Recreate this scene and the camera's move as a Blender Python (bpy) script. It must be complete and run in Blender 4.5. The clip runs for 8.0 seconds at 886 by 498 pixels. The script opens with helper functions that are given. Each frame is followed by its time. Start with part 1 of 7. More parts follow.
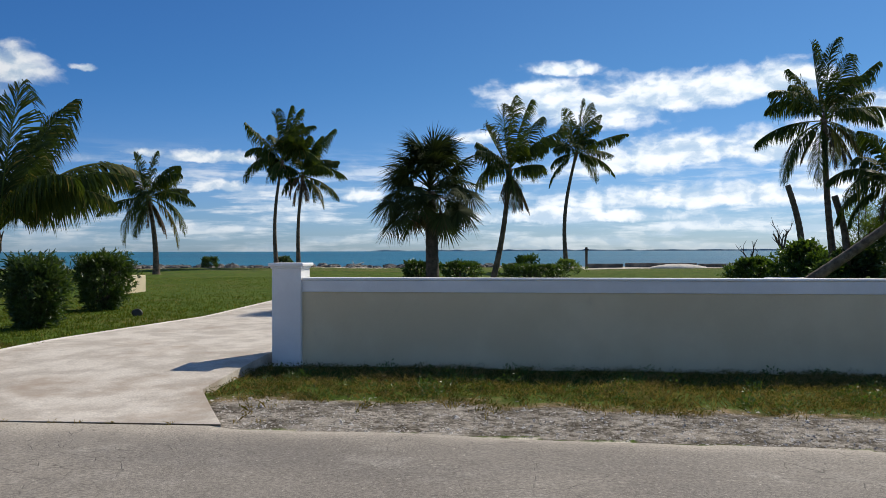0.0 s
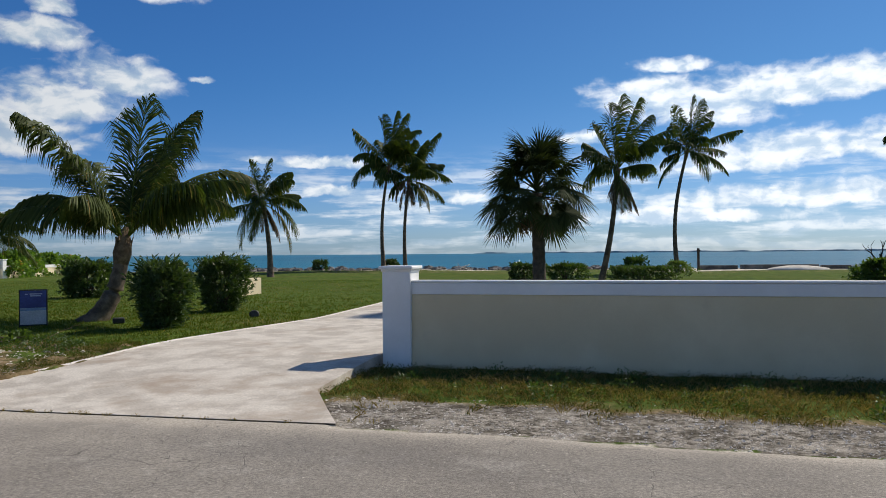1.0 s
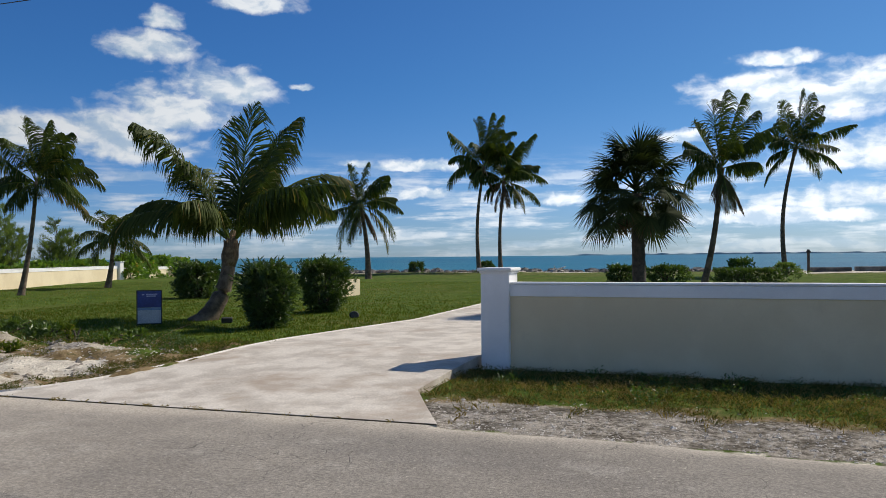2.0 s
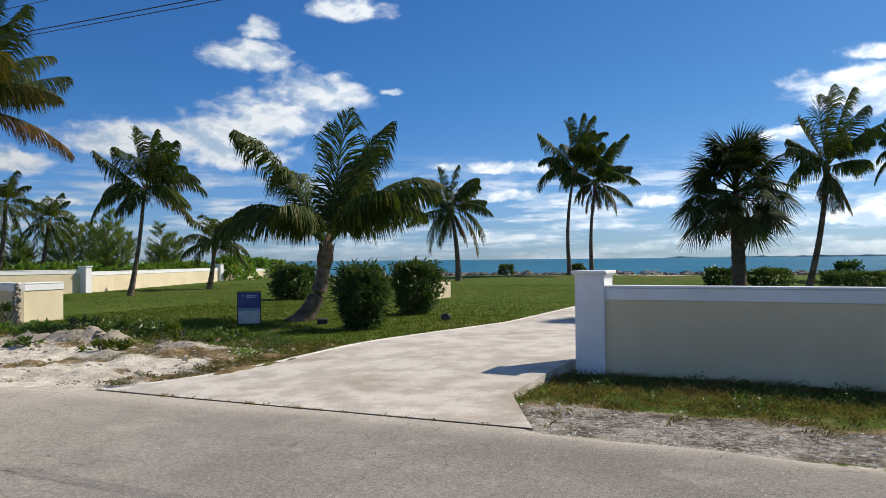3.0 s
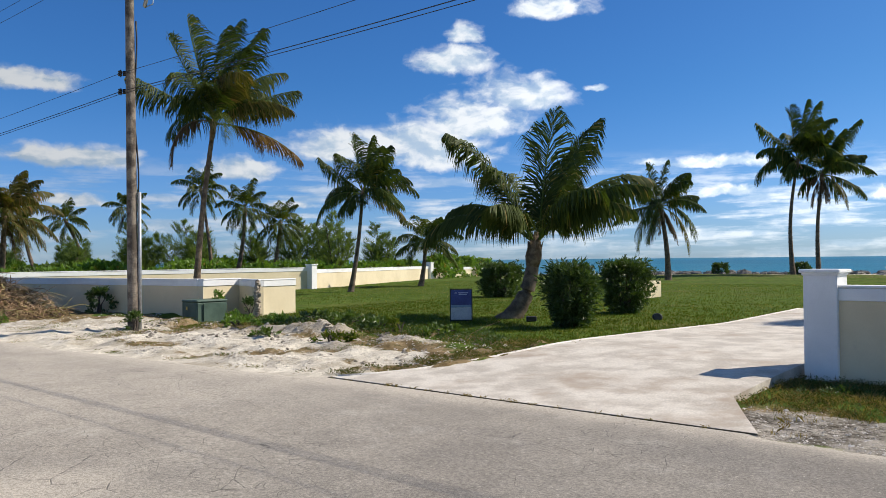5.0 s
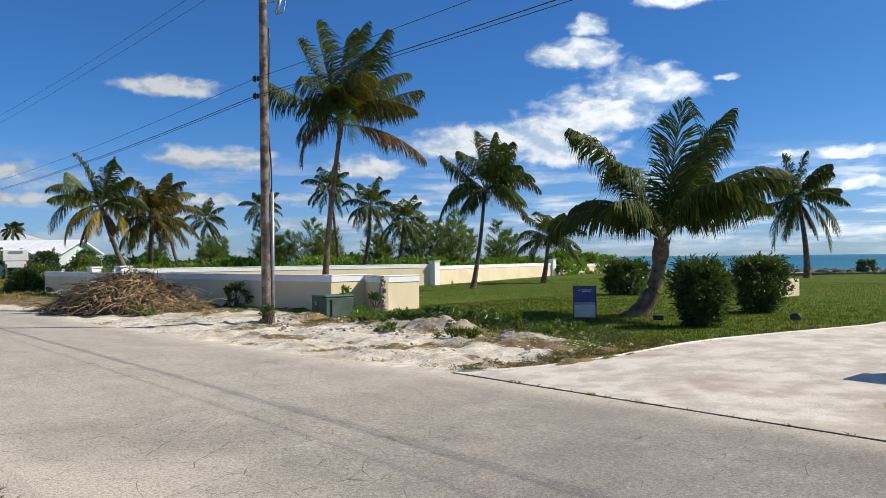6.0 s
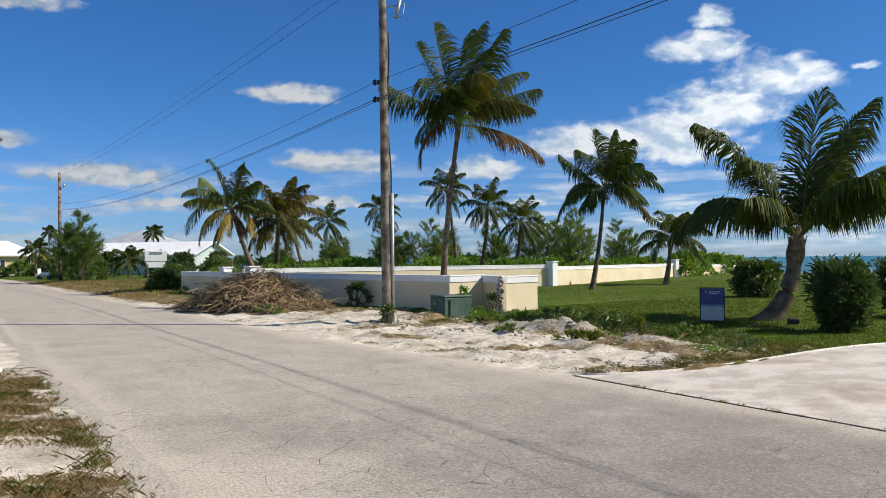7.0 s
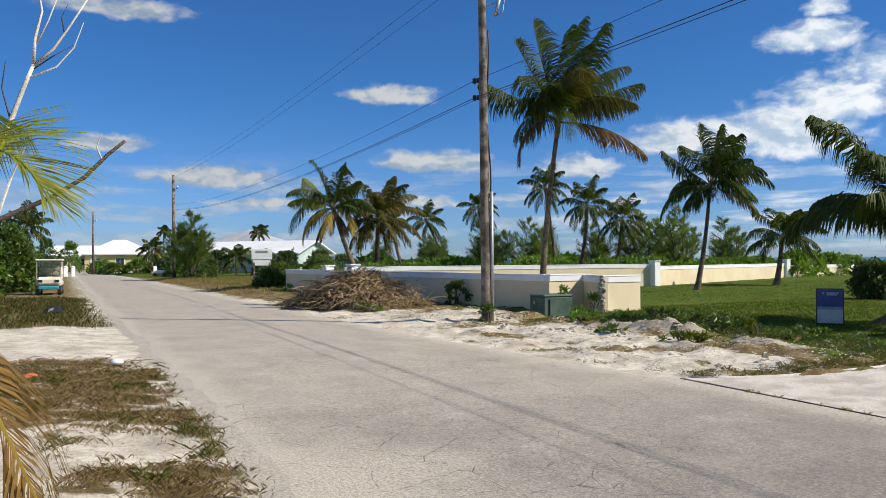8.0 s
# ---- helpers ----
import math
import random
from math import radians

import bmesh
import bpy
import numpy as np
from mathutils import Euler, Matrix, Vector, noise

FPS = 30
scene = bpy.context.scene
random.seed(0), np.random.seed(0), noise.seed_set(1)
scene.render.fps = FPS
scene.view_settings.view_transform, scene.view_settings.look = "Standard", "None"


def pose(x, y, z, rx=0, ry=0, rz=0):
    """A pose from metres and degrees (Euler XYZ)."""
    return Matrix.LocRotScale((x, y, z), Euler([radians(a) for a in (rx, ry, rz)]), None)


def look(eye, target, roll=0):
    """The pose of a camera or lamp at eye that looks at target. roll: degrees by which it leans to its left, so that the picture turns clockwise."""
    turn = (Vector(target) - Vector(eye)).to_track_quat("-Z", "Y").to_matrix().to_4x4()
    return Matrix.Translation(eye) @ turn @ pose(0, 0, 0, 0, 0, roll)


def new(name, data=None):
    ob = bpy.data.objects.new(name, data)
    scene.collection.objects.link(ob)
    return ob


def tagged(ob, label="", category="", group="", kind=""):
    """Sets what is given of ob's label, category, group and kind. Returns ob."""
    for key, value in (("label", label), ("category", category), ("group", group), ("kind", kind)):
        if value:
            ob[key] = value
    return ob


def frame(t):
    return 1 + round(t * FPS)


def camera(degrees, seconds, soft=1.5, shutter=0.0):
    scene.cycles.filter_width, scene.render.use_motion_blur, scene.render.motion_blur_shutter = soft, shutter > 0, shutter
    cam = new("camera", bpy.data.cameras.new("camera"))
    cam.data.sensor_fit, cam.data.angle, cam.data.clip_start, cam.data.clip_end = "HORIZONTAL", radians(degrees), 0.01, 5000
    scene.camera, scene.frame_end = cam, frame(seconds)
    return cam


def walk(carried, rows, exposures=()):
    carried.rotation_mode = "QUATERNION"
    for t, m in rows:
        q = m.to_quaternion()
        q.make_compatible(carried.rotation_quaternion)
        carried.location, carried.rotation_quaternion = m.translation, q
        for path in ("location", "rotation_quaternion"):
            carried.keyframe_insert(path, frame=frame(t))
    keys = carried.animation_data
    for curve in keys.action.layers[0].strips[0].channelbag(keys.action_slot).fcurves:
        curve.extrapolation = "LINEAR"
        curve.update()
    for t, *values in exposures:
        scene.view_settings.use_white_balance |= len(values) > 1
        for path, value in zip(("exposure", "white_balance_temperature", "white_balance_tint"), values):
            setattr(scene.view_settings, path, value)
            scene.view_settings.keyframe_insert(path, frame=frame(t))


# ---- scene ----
cam = camera(58.64, 8.0, soft=0.8)
PATH = [
    (0, 0.000, -0.000, 1.645, 0.00, 0.13, 0.13),
    (0.5, -0.025, 0.011, 1.646, 3.85, 0.23, 0.33),
    (1, -0.053, 0.010, 1.650, 7.58, 0.33, 0.44),
    (1.5, -0.066, 0.005, 1.649, 11.17, 0.44, 0.50),
    (2.8, -0.161, -0.017, 1.649, 19.55, 0.71, 0.53),
    (3, -0.163, -0.011, 1.652, 20.90, 0.77, 0.52),
    (3.5, -0.179, -0.016, 1.648, 24.27, 0.81, 0.63),
    (4, -0.172, -0.079, 1.657, 27.83, 0.79, 0.69),
    (4.5, -0.177, -0.158, 1.660, 31.65, 0.79, 0.58),
    (4.7, -0.189, -0.184, 1.653, 33.17, 0.81, 0.57),
    (5.8, -0.196, -0.200, 1.648, 42.72, 0.65, 0.55),
    (6, -0.207, -0.192, 1.650, 44.46, 0.64, 0.54),
    (6.5, -0.249, -0.157, 1.656, 48.81, 0.67, 0.57),
    (7, -0.317, -0.153, 1.647, 52.90, 0.76, 0.55),
    (7.5, -0.374, -0.151, 1.645, 56.60, 0.77, 0.47),
    (8, -0.412, -0.168, 1.636, 59.93, 0.75, 0.39),
]
walk(cam, [(t, pose(x, y, z, 90 + pitch, 0, yaw) @ pose(0, 0, 0, 0, 0, -roll)) for t, x, y, z, yaw, pitch, roll in PATH],
     exposures=[(0.0, -0.09), (1.5, -0.08), (3.5, 0.19), (4.5, 0.28), (6.5, 0.27), (8.0, 0.23)])

# ---- daylight ----
SUN_AZ = math.atan2(0.68, 0.73)      # from +y towards +x
SUN_EL = radians(42)
SUN_WAY = Vector((math.sin(SUN_AZ) * math.cos(SUN_EL), math.cos(SUN_AZ) * math.cos(SUN_EL), math.sin(SUN_EL)))
sun_data = bpy.data.lights.new("sun", "SUN")
sun_data.energy, sun_data.angle, sun_data.color = 5.0, radians(0.53), (1.0, 0.915, 0.79)
sun_ob = new("sun", sun_data)
sun_ob.matrix_world = look(SUN_WAY * 60, (0, 0, 0))

# cloud puffs: azimuth to the left of +y, elevation, half width, half height, in degrees
CLOUDS_SEA = [(30.1, 12.0, 3.5, 1.6), (34.7, 14.3, 3.1, 1.1), (33.9, 16.0, 1.6, 0.8), (33.3, 10.4, 4.1, 1.8), (37.7, 8.7, 5.3, 1.6),
              (42.2, 8.4, 5.3, 1.6), (27.5, 17.8, 3.1, 1.0), (24.5, 12.0, 0.9, 0.35), (16.6, 6.7, 3.9, 0.5), (20.7, 6.8, 1.6, 0.4),
              (50.0, 6.6, 3.3, 0.9), (46.6, 3.9, 2.5, 0.35), (15.4, 4.6, 2.5, 0.6), (5.9, 4.1, 2.0, 0.6), (36.0, 8.0, 4.9, 1.6)]
CLOUDS_SUN = [(-15.9, 11.1, 6.4, 1.6), (-21.4, 11.3, 5.6, 1.4), (-6.8, 11.2, 3.9, 1.6), (-11.2, 10.1, 5.2, 1.6), (-8.8, 12.9, 2.5, 0.6),
              (-2.3, 8.2, 1.8, 0.6), (-16.6, 7.0, 7.4, 1.3), (-23.8, 7.0, 5.2, 1.6), (-12.0, 6.1, 4.6, 0.9), (-18.5, 3.8, 12.8, 1.0),
              (-8.8, 2.6, 9.4, 0.7), (-27.2, 4.5, 4.6, 0.9), (-31.0, 9.0, 6.0, 1.6)]
CLOUDS_LAND = [(63.7, 11.9, 3.5, 0.8), (60.9, 7.1, 4.5, 1.0), (76.4, 6.0, 5.3, 0.8), (60.7, 4.3, 2.5, 0.5), (73.4, 4.2, 2.9, 0.4),
               (82.6, 8.0, 3.3, 0.7), (83.0, 16.8, 4.5, 0.9)]


class Nodes:
    """Short calls for building a node tree."""

    def __init__(self, tree):
        self.tree, self.nodes, self.links = tree, tree.nodes, tree.links
        self.nodes.clear()

    def add(self, kind, **sockets):
        n = self.nodes.new(kind)
        for key, value in sockets.items():
            self.put(n, key, value)
        return n

    def put(self, n, key, value):
        sock = n.inputs[int(key[1:])] if key[0] == "i" and key[1:].isdigit() else n.inputs[key.replace("_", " ")]
        if isinstance(value, bpy.types.NodeSocket):
            self.links.new(value, sock)
        else:
            sock.default_value = value

    def math(self, op, a, b=None, c=None, clamp=False):
        n = self.nodes.new("ShaderNodeMath")
        n.operation, n.use_clamp = op, clamp
        for k, value in enumerate((a, b, c)):
            if value is not None:
                self.put(n, "i%d" % k, value)
        return n.outputs[0]

    def vec(self, op, a, b=None):
        n = self.nodes.new("ShaderNodeVectorMath")
        n.operation = op
        self.put(n, "i0", a)
        if b is not None:
            self.put(n, "i1", b)
        return n.outputs["Value"] if op in ("LENGTH", "DOT_PRODUCT") else n.outputs[0]

    def mix(self, fac, a, b, blend="MIX"):
        n = self.nodes.new("ShaderNodeMix")
        n.data_type, n.blend_type = "RGBA", blend
        for k, value in ((0, fac), (6, a), (7, b)):
            self.put(n, "i%d" % k, value)
        return n.outputs[2]

    def noise(self, vector, scale, detail=4.0, rough=0.55):
        n = self.add("ShaderNodeTexNoise", Scale=scale, Detail=detail, Roughness=rough)
        if vector is not None:
            self.put(n, "Vector", vector)
        return n.outputs[0]

    def ramp(self, fac, lo, hi, a=0.0, b=1.0):
        n = self.nodes.new("ShaderNodeMapRange")
        n.interpolation_type = "SMOOTHSTEP"
        for k, value in enumerate((fac, lo, hi, a, b)):
            self.put(n, "i%d" % k, value)
        return n.outputs[0]


world = bpy.data.worlds.new("sky")
scene.world = world
world.use_nodes = True
W = Nodes(world.node_tree)
sky = W.nodes.new("ShaderNodeTexSky")
sky.sky_type, sky.sun_disc = "NISHITA", False
sky.sun_elevation, sky.sun_rotation = SUN_EL, SUN_AZ
sky.air_density, sky.dust_density, sky.ozone_density = 1.0, 0.22, 3.0
way = W.add("ShaderNodeTexCoord").outputs["Generated"]
xyz = W.add("ShaderNodeSeparateXYZ", Vector=way).outputs
az = W.math("MULTIPLY", W.math("ARCTAN2", W.math("MULTIPLY", xyz[0], -1.0), xyz[1]), 57.2958)
el = W.math("MULTIPLY", W.math("ARCSINE", xyz[2]), 57.2958)
flat = W.add("ShaderNodeCombineXYZ", X=az, Y=el, Z=0.0).outputs[0]
curl = W.nodes.new("ShaderNodeTexNoise")
W.put(curl, "Vector", flat), W.put(curl, "Scale", 0.33), W.put(curl, "Detail", 5.0), W.put(curl, "Roughness", 0.6)
bent = W.vec("ADD", flat, W.vec("MULTIPLY", W.vec("SUBTRACT", curl.outputs["Color"], (0.5, 0.5, 0.5)), (2.2, 1.2, 0.0)))
near_puff = None
for a, e, w, h in CLOUDS_SEA + CLOUDS_SUN + CLOUDS_LAND:
    q = W.add("ShaderNodeSeparateXYZ", Vector=W.vec("MULTIPLY", W.vec("SUBTRACT", bent, (a, e - 0.3 * h, 0)), (1 / w, 0.85 / h, 0))).outputs
    # flat bases: a puff reaches less far down than up
    d = W.vec("LENGTH", W.add("ShaderNodeCombineXYZ", X=q[0], Y=W.math("MAXIMUM", q[1], W.math("MULTIPLY", q[1], -1.9)), Z=0.0).outputs[0])
    near_puff = d if near_puff is None else W.math("MINIMUM", near_puff, d)


def billow(shift):
    """Cauliflower lumps over azimuth and elevation; shift: moved by degrees."""
    at = W.vec("ADD", bent, (*shift, 0))
    wide = W.noise(W.vec("MULTIPLY", at, (0.27, 0.58, 0)), 1.0, 3.0, 0.5)
    fine = W.noise(W.vec("MULTIPLY", at, (0.8, 1.35, 0)), 1.0, 6.0, 0.52)
    return W.math("MULTIPLY_ADD", wide, 0.6, W.math("MULTIPLY", fine, 0.4))


fluff = billow((0.0, 0.0))
relief = W.math("SUBTRACT", fluff, billow((-0.55, 0.6)))
puffs = W.ramp(W.math("ADD", near_puff, W.math("MULTIPLY", W.math("SUBTRACT", fluff, 0.5), -1.9)), 1.2, 0.5)
streak = W.noise(W.vec("MULTIPLY", flat, (0.13, 1.0, 0)), 1.0, 7.0, 0.58)
band = W.math("MULTIPLY", W.ramp(el, 8.0, 4.0), W.ramp(el, 0.0, 2.2, 0.35, 1.0))
low = W.math("MULTIPLY", W.math("MULTIPLY", W.ramp(W.math("MULTIPLY_ADD", W.ramp(el, 2.2, 0.2), 0.035, streak), 0.44, 0.62), band), W.ramp(az, 70.0, 5.0, 0.6, 0.82))
# unseen cumulus outside the view, added to whiten and set the fill light
high = W.math("MULTIPLY", W.ramp(W.noise(W.vec("DIVIDE", way, W.add("ShaderNodeCombineXYZ", X=W.math("MAXIMUM", xyz[2], 0.05), Y=W.math("MAXIMUM", xyz[2], 0.05), Z=1.0).outputs[0]), 1.6, 7.0, 0.6), 0.53, 0.66), W.ramp(el, 21.0, 30.0))
back_low = W.math("MULTIPLY", W.ramp(W.noise(W.vec("MULTIPLY", flat, (0.06, 0.16, 0)), 1.0, 6.0, 0.6), 0.57, 0.7), W.ramp(W.math("ABSOLUTE", W.math("SUBTRACT", az, 25.0)), 75.0, 95.0))
cover = W.math("MULTIPLY", W.math("MAXIMUM", W.math("MAXIMUM", puffs, low), W.math("MAXIMUM", high, back_low)), W.ramp(fluff, 0.3, 0.55, 0.72, 0.97))
cloud = W.mix(W.ramp(relief, -0.12, 0.1), (6.6, 8.3, 10.2, 1), (11.8, 12.3, 12.8, 1))
cool = W.mix(W.ramp(az, 35.0, -15.0), (0.56, 0.86, 1.5, 1), (0.66, 0.92, 1.45, 1))
tint = W.mix(1.0, sky.outputs[0], W.mix(W.ramp(el, 0.0, 13.0), cool, W.mix(W.ramp(az, 35.0, -15.0), (0.34, 0.77, 1.3, 1), (0.46, 0.84, 1.22, 1))), "MULTIPLY")
# clouds towards the sun are the brighter ones
lit = W.ramp(az, 75.0, -10.0, 0.6, 1.36)
cloud = W.mix(1.0, cloud, W.add("ShaderNodeCombineXYZ", X=lit, Y=lit, Z=lit).outputs[0], "MULTIPLY")
back = W.add("ShaderNodeBackground", Color=W.mix(cover, tint, cloud), Strength=0.068)
W.links.new(back.outputs[0], W.add("ShaderNodeOutputWorld").inputs[0])

# ---- materials ----
def surface(name, low, high, scale=3.0, grain=60.0, rough=0.8, bump=0.3, bump_size=0.01, metal=0.0, gloss=0.5, spots=None, contrast=(0.35, 0.65), space="Object", speck=(0.78, 1.16)):
    """A two-scale material: blotches from low to high, fine grain, relief; spots: (colour, scale, threshold)."""
    m = bpy.data.materials.new(name)
    m.use_nodes = True
    n = Nodes(m.node_tree)
    at = n.add("ShaderNodeTexCoord").outputs[space]
    blot = n.ramp(n.noise(at, scale, 6.0, 0.6), *contrast)
    fine = n.noise(at, grain, 4.0, 0.6)
    colour = n.mix(blot, (*low, 1), (*high, 1))
    shade = n.ramp(fine, 0.25, 0.75, *speck)
    colour = n.mix(1.0, colour, n.add("ShaderNodeCombineXYZ", X=shade, Y=shade, Z=shade).outputs[0], "MULTIPLY")
    if spots:
        colour = n.mix(n.ramp(n.noise(at, spots[1], 5.0, 0.65), spots[2], spots[2] + 0.2), colour, (*spots[0], 1))
    b = n.add("ShaderNodeBsdfPrincipled", Base_Color=colour, Roughness=rough, Metallic=metal)
    n.put(b, "Specular IOR Level", gloss)
    r = n.add("ShaderNodeBump", Strength=bump, Distance=bump_size, Height=n.math("ADD", fine, n.math("MULTIPLY", blot, 0.6)))
    n.put(b, "Normal", r.outputs[0])
    n.links.new(b.outputs[0], n.add("ShaderNodeOutputMaterial").inputs[0])
    return m


def foliage(name, low, high, glow=0.35, rough=0.42, gloss=0.5, tip=None):
    """Leaves: each leaf its own shade, and light shining through them."""
    m = bpy.data.materials.new(name)
    m.use_nodes = True
    n = Nodes(m.node_tree)
    one = n.add("ShaderNodeNewGeometry").outputs["Random Per Island"]
    whole = n.add("ShaderNodeObjectInfo").outputs["Random"]
    colour = n.mix(n.math("MULTIPLY_ADD", one, 0.65, n.math("MULTIPLY", whole, 0.35)), (*low, 1), (*high, 1))
    if tip:
        colour = n.mix(n.ramp(one, 1 - tip[1], 1.0, 0.0, 1.0), colour, (*tip[0], 1))
    at = n.add("ShaderNodeTexCoord").outputs["Object"]
    colour = n.mix(n.ramp(n.noise(at, 2.2, 3.0), 0.3, 0.7, 0.0, 0.35), colour, n.mix(1.0, colour, (0.55, 0.5, 0.35, 1), "MULTIPLY"))
    b = n.add("ShaderNodeBsdfPrincipled", Base_Color=colour, Roughness=rough)
    n.put(b, "Specular IOR Level", gloss)
    t = n.add("ShaderNodeBsdfTranslucent", Color=n.mix(1.0, colour, (1.5, 1.6, 0.6, 1), "MULTIPLY"))
    mixed = n.add("ShaderNodeMixShader", i0=glow, i1=b.outputs[0], i2=t.outputs[0])
    n.links.new(mixed.outputs[0], n.add("ShaderNodeOutputMaterial").inputs[0])
    return m


def ground_material():
    m = bpy.data.materials.new("ground_soil")
    m.use_nodes = True
    n = Nodes(m.node_tree)
    at = n.add("ShaderNodeTexCoord").outputs["Object"]
    attr = {}
    for key in ("sand", "gravel", "dry"):
        a = n.nodes.new("ShaderNodeAttribute")
        a.attribute_name = key
        attr[key] = a.outputs["Fac"]
    big, mid, fine = n.noise(at, 0.35, 5.0), n.noise(at, 2.6, 6.0, 0.65), n.noise(at, 38.0, 5.0, 0.7)
    torn = n.math("SUBTRACT", n.math("MULTIPLY_ADD", mid, 0.5, n.math("MULTIPLY", n.noise(at, 8.0, 6.0, 0.7), 0.5)), 0.5)
    lawn = n.mix(n.ramp(mid, 0.35, 0.68), (0.046, 0.08, 0.012, 1), (0.104, 0.15, 0.026, 1))
    lawn = n.mix(n.ramp(big, 0.45, 0.7, 0.0, 0.55), lawn, (0.125, 0.125, 0.034, 1))
    lawn = n.mix(n.ramp(n.noise(n.vec("MULTIPLY", at, (0.12, 0.4, 1.0)), 1.0, 6.0, 0.7), 0.54, 0.7, 0.0, 0.5), lawn, (0.14, 0.115, 0.045, 1))
    sand = n.mix(n.ramp(mid, 0.3, 0.7), (0.46, 0.41, 0.33, 1), (0.80, 0.74, 0.625, 1))
    sand = n.mix(n.ramp(n.noise(at, 22.0, 5.0, 0.75), 0.56, 0.7, 0.0, 0.7), sand, (0.24, 0.205, 0.155, 1))
    sand = n.mix(n.ramp(n.noise(at, 9.0, 6.0, 0.7), 0.55, 0.68, 0.0, 0.8), sand, (0.2, 0.165, 0.115, 1))
    sand = n.mix(n.ramp(n.noise(at, 1.3, 6.0, 0.7), 0.5, 0.62, 0.0, 0.75), sand, (0.33, 0.285, 0.215, 1))
    dry = n.mix(n.ramp(mid, 0.35, 0.65), (0.13, 0.092, 0.045, 1), (0.29, 0.215, 0.12, 1))
    dry = n.mix(n.ramp(n.noise(at, 5.0, 5.0, 0.7), 0.52, 0.62, 0.0, 0.8), dry, (0.10, 0.088, 0.038, 1))
    grit = n.mix(n.math("MULTIPLY", n.ramp(n.noise(at, 11.0, 8.0, 0.8), 0.38, 0.64), n.ramp(n.noise(at, 1.7, 5.0, 0.7), 0.36, 0.58, 0.25, 1.0)), (0.062, 0.052, 0.038, 1), (0.48, 0.435, 0.37, 1))
    grit = n.mix(n.ramp(n.noise(at, 1.3, 6.0, 0.7), 0.48, 0.66, 0.0, 0.7), grit, (0.43, 0.39, 0.33, 1))
    colour = n.mix(n.ramp(n.math("ADD", attr["dry"], n.math("MULTIPLY", torn, 1.9)), 0.3, 0.7), lawn, dry)
    colour = n.mix(n.ramp(n.math("ADD", attr["sand"], n.math("MULTIPLY", torn, 1.9)), 0.3, 0.7), colour, sand)
    colour = n.mix(n.ramp(n.math("ADD", attr["gravel"], n.math("MULTIPLY", torn, 1.9)), 0.3, 0.7), colour, grit)
    shade = n.ramp(fine, 0.25, 0.75, 0.7, 1.22)
    colour = n.mix(1.0, colour, n.add("ShaderNodeCombineXYZ", X=shade, Y=shade, Z=shade).outputs[0], "MULTIPLY")
    b = n.add("ShaderNodeBsdfPrincipled", Base_Color=colour, Roughness=0.95)
    n.put(b, "Specular IOR Level", 0.04)
    r = n.add("ShaderNodeBump", Strength=0.6, Distance=0.03, Height=n.math("ADD", fine, mid))
    n.put(b, "Normal", r.outputs[0])
    n.links.new(b.outputs[0], n.add("ShaderNodeOutputMaterial").inputs[0])
    return m


